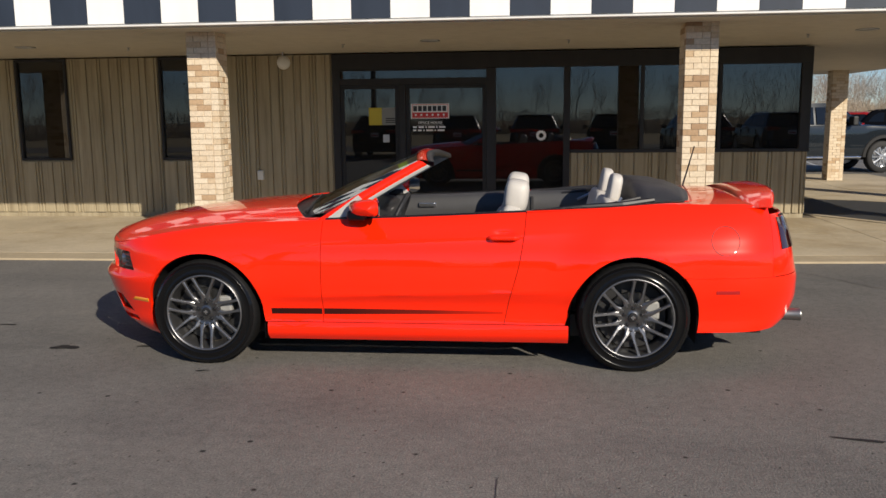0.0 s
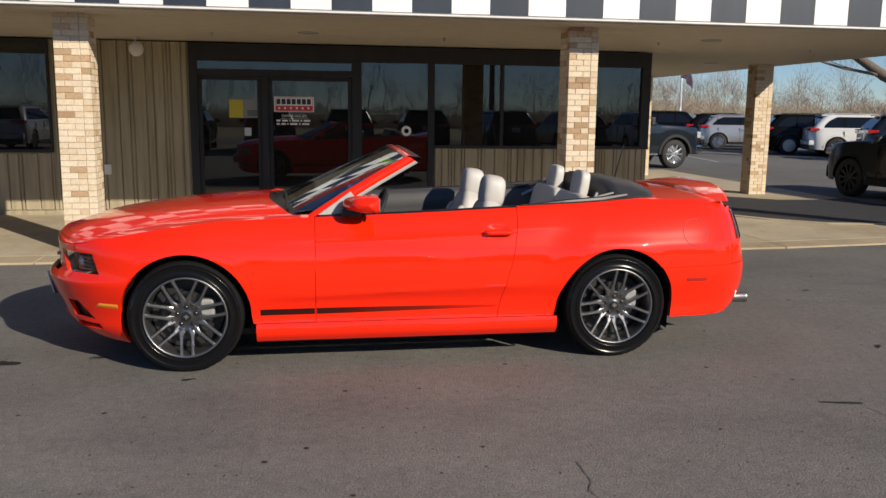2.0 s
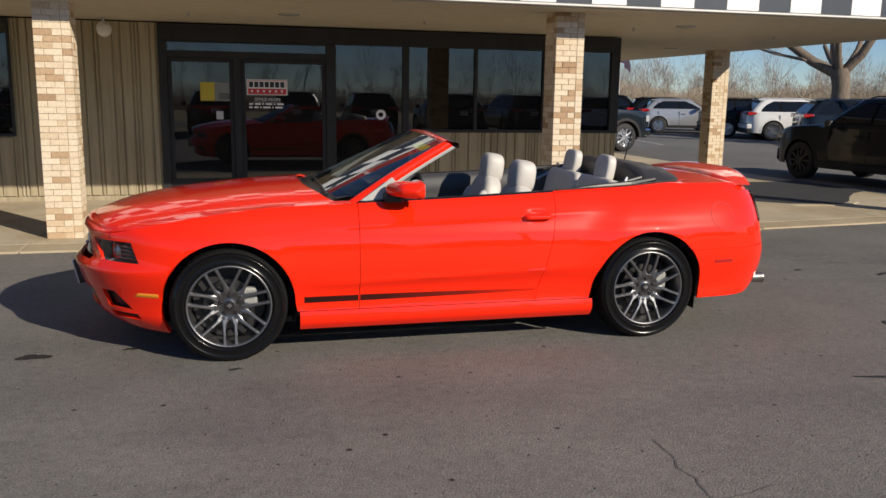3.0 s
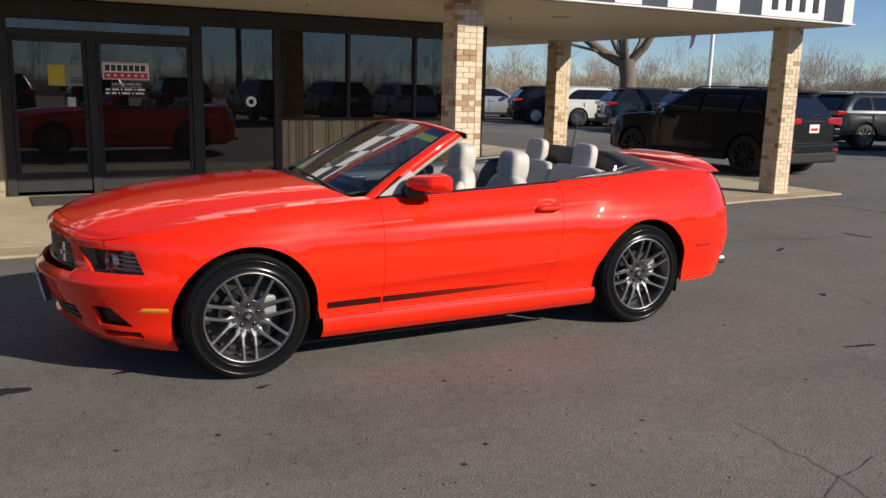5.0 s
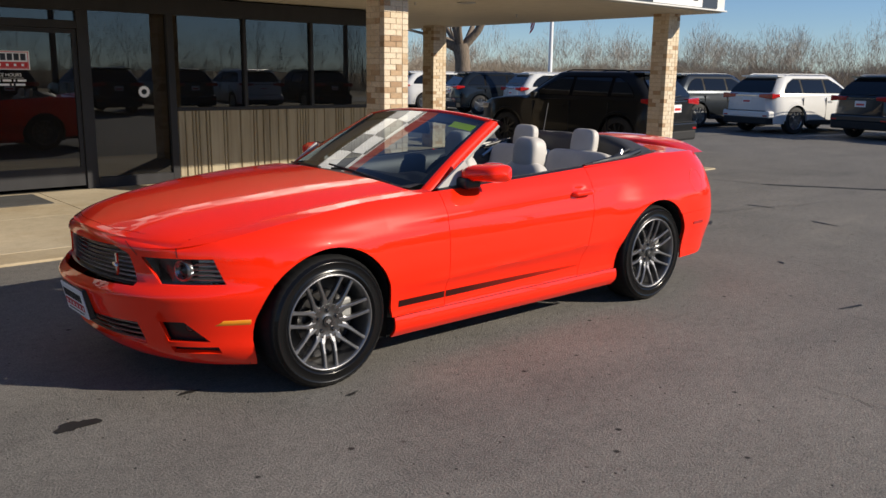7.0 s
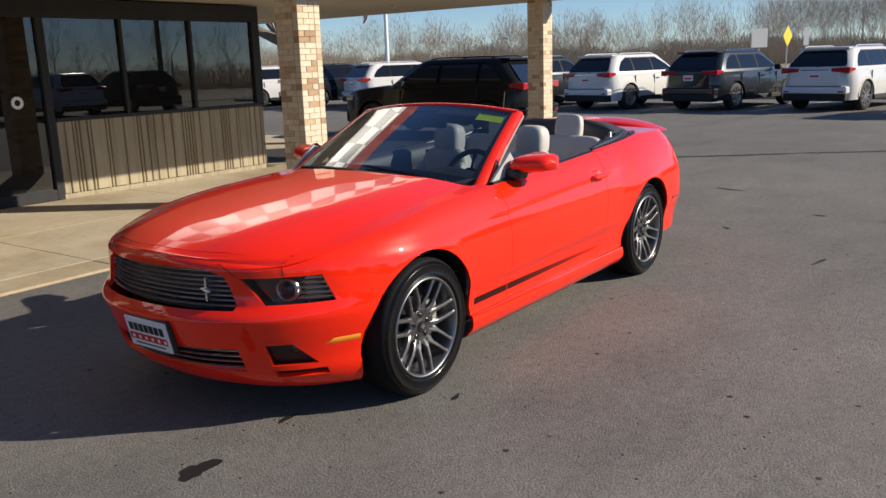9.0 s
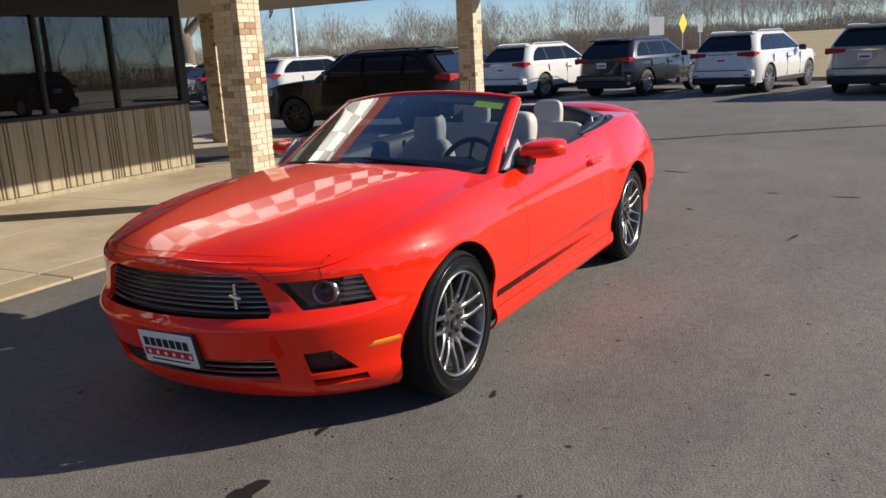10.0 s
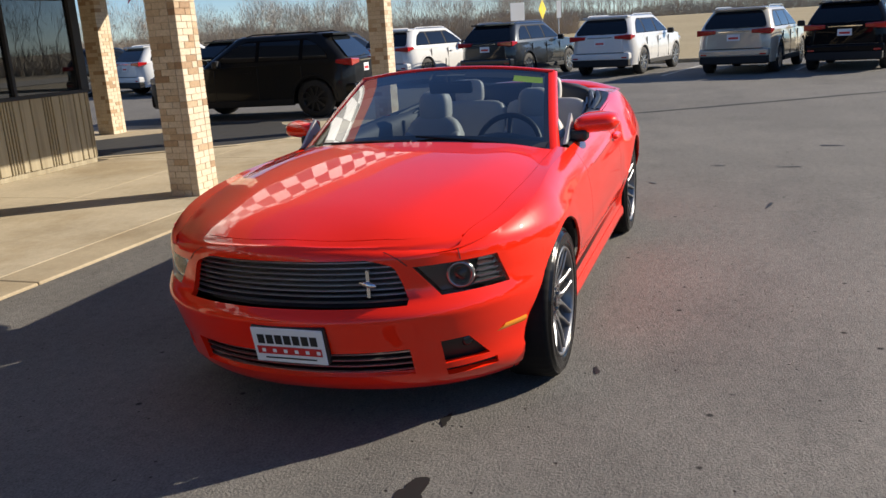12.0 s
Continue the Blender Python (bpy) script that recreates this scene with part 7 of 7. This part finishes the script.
wood_belt(14, 80, 106, 95, 3.6, 6.6)
wood_belt(14, 80, 120, 45, 6.5, 10)
wood_belt(24.5, 31.5, 110, 14, 5.4, 7.2)
wood_belt(34.3, 36.6, 110, 4, 5.0, 6.4)
wood_belt(46, 60, 112, 12, 4.6, 6.4)
wood_belt(60, 74, 112, 30, 6.5, 8.6)
wood_belt(-16, 15, 200, 200, 12, 19)
wood_belt(-18, 22, 240, 150, 14, 22, depth=3)
wood_belt(-172, -22, 70, 150, 5, 9, (0, 0), 3)
me = bpy.data.meshes.new("fine_twigs")
me.from_pydata(TWIGS[0], [], TWIGS[1])
me.materials.append(TWIG)
tagged(new("fine_twigs", me), "haze of fine bare twigs on the far trees", "twigs", kind="stuff")
woods = tagged(part("bare_woods", bm, TWIG), "far belt of bare winter trees", "woods", kind="stuff")
verts, faces = [], []
for args in ((10, 82, 96, 60000, 1.6, 3.9), (-16, 15, 180, 24000, 2.0, 6.0), (-175, -20, 62, 20000, 1.4, 3.0, (0, 0))):
    v, f = brush_belt(*args)
    faces.extend(tuple(i + len(verts) for i in q) for q in f)
    verts.extend(v)
me = bpy.data.meshes.new("brushwood")
me.from_pydata(verts, [], faces)
me.materials.append(BRUSH)
tagged(new("brushwood", me), "tangled brown winter brushwood under the trees", "brushwood", kind="stuff")

# ---- poles and signs over the lot ----


def flagpole(x, y, h, label):
    p = thing("flagpole", pose(x, y, 0), label, "flagpole", "flagpoles")
    part("pole", tube(bmesh.new(), [(0, 0, 0), (0, 0, h * 0.5), (0, 0, h)], [0.09, 0.075, 0.05], 12), material("white_pole", (0.78, 0.78, 0.78), 0.4), p)
    bm = bmesh.new()
    lathe(bm, [(0.0, h + 0.16), (0.07, h + 0.09), (0.0, h)], 12, "z")
    part("finial", bm, STEEL, p)
    return p


def utility_pole(x, y, h, label):
    p = thing("utility_pole", pose(x, y, 0), label, "pole", "utility poles")
    part("pole", tube(bmesh.new(), [(0, 0, -0.1), (0, 0, h * 0.5), (0, 0, h)], [0.17, 0.15, 0.11], 10), BARK, p)
    part("cross_arm", boxes((-1.2, 1.2, -0.06, 0.06, h - 0.75, h - 0.61)), BARK, p)
    for k in (-1.05, -0.45, 0.45, 1.05):
        bm = bmesh.new()
        lathe(bm, [(0.03, h - 0.61), (0.06, h - 0.55), (0.04, h - 0.48), (0.0, h - 0.45)], 10, "z", (k, 0, 0))
        part("insulator", bm, STEEL, p)
    bm = bmesh.new()
    lathe(bm, [(0.0, h - 2.3), (0.2, h - 2.3), (0.22, h - 1.5), (0.0, h - 1.45)], 14, "z", (0.34, 0, 0))
    part("transformer", bm, STEEL, p)
    return p


POLES = (-26.0, -8.0, 10.0, 28.0)
for x in POLES:
    utility_pole(x, -27.5, 8.6, "weathered wooden utility pole beside the road")
for k, dz in ((-1.05, -0.47), (-0.45, -0.47), (0.45, -0.47), (1.05, -0.47), (0.0, -2.9)):
    bm = bmesh.new()
    for xa, xb in zip(POLES, POLES[1:]):
        tube(bm, [(lerp(xa, xb, u) + k, -27.5, 8.6 + dz - 1.8 * u * (1 - u)) for u in steps(0, 1, 10)], 0.022, 5)
    tagged(part("overhead_wire", bm, BLACK_PLASTIC), "black overhead wire slung between utility poles", "wire", "overhead wires")


FLAG_BLUE = material("flag_blue", (0.02, 0.03, 0.14), 0.7)
FLAG_RED = material("flag_red", (0.50, 0.03, 0.04), 0.7)
FLAG_WHITE = material("flag_white", (0.75, 0.73, 0.72), 0.7)


def flag(pole, side, start, top, drop, length, sag):
    """A striped flag that hangs off a pole along y, with a blue corner."""
    bm = bmesh.new()
    grid(bm, [[(0.09 * math.sin(i * 0.9 + j * 0.35), side * (start + length * i / 12), top - drop * j / 13 - sag * (i / 12) ** 1.5) for i in range(13)] for j in range(14)])
    ob = part("flag", bm, [FLAG_RED, FLAG_WHITE, FLAG_BLUE], pole, "red and white striped flag with a blue corner", True)
    for k, f in enumerate(ob.data.polygons):
        j, i = divmod(k, 12)
        f.material_index = 2 if j < 7 and i < 5 else j % 2
    return ob


flag(flagpole(22.6, 44.0, 5.3, "white flagpole with a striped flag"), -1, 0.06, 5.1, 1.2, 1.35, 0.75)
flag(flagpole(21.6, 18.3, 6.4, "white flagpole with a sagging flag behind the parked cars"), 1, 0.06, 5.4, 1.25, 1.15, 0.95)


def post_sign(name, x, y, label, shape, mat, z, w, h, heading):
    s = thing(name, pose(x, y, 0, 0, 0, heading), label, "sign", "signs beside the road")
    part("post", tube(bmesh.new(), [(0, 0.03, -0.1), (0, 0.03, z + h / 2)], 0.035, 8), STEEL, s)
    bm = bmesh.new()
    if shape == "diamond":
        vs = [bm.verts.new(p) for p in ((0, 0, z - h / 2), (w / 2, 0, z), (0, 0, z + h / 2), (-w / 2, 0, z))]
        bm.faces.new(vs)
        ob = part("panel", bm, mat, s)
        ob.modifiers.new("thick", "SOLIDIFY").thickness = 0.01
    else:
        part("panel", box(bm, -w / 2, w / 2, -0.02, 0.02, z - h / 2, z + h / 2), mat, s)
    return s


post_sign("warning_sign", 44, 8.8, "yellow diamond road sign on a post", "diamond", SIGN_YELLOW, 2.4, 0.85, 1.15, -18)
post_sign("sign_board", 43.7, 10.2, "white board sign on posts beside the road", "board", SIGN_WHITE, 2.35, 0.90, 1.0, -48)
post_sign("road_sign", 44.2, 7.9, "narrow white road sign on a post", "board", SIGN_WHITE, 2.35, 0.28, 0.95, -48)

kerb = part("kerb", boxes((0, 34, -0.08, 0.08, -0.05, 0.13)), KERB_CONCRETE)
kerb.matrix_world = pose(24.75, -17, 0, 0, 0, 87)
soften(tagged(kerb, "pale concrete kerb along the grass edge", "kerb", kind="structure"), 0.02)

# ---- brick pillars ----
BL, BH, BW, JOINT = 0.172, 0.0605, 0.087, 0.006


def brick_mesh(length, width, height):
    bm = bmesh.new()
    b = 0.003
    prism(bm, [(b, 0), (length - b, 0), (length, b), (length, width - b), (length - b, width), (b, width), (0, width - b), (0, b)], 0, height)
    me = bpy.data.meshes.new("brick")
    bm.to_mesh(me)
    bm.free()
    me.materials.append(BRICK)
    return me


SIDE = 0.358
LONG, SHORT = brick_mesh(BL, BW, BH), brick_mesh(BW, BW, BH)
random.seed(8)


def pillar(x, y, z0, z1, slim=1.0):
    p = thing("pillar", pose(x, y, 0) @ Matrix.Diagonal((slim, slim, 1, 1)), "square pale tan brick pillar carrying the canopy", "pillar", "brick pillars")
    part("core", boxes((0.008, SIDE - 0.008, 0.008, SIDE - 0.008, z0, z1)), MORTAR, p)
    course, z = 0, z0
    while z < z1 - 0.03:
        h = min(1.0, (z1 - z) / BH)
        # each face: one long run with two stretchers, turned by a quarter and shifted every other course
        for q in range(4):
            m = pose(SIDE / 2, SIDE / 2, 0) @ pose(0, 0, 0, 0, 0, 90 * q) @ pose(-SIDE / 2, -SIDE / 2, 0)
            if course % 2 == 0:
                lay = ((LONG, 0.0), (SHORT, BL + JOINT))
            else:
                lay = ((SHORT, 0.0), (LONG, BW + JOINT))
            for me, at in lay:
                ob = new("brick", me)
                ob.parent = p
                ob.matrix_local = m @ pose(at, random.uniform(-0.0025, 0.0015), z) @ Matrix.Diagonal((1, 1, h, 1))
        z += BH + JOINT
        course += 1
    return p


for x, y in ((-3.28, 3.71), (2.45, 3.71), (8.17, 9.57), (7.84, 14.7)):
    pillar(x, y, KERB_Z, SOFFIT_Z + 0.02)
pillar(8.37, 3.88, KERB_Z, SOFFIT_Z + 0.02, 0.87)
for x in (-9.01,):
    pillar(x, 3.71, KERB_Z, SOFFIT_Z + 0.02)
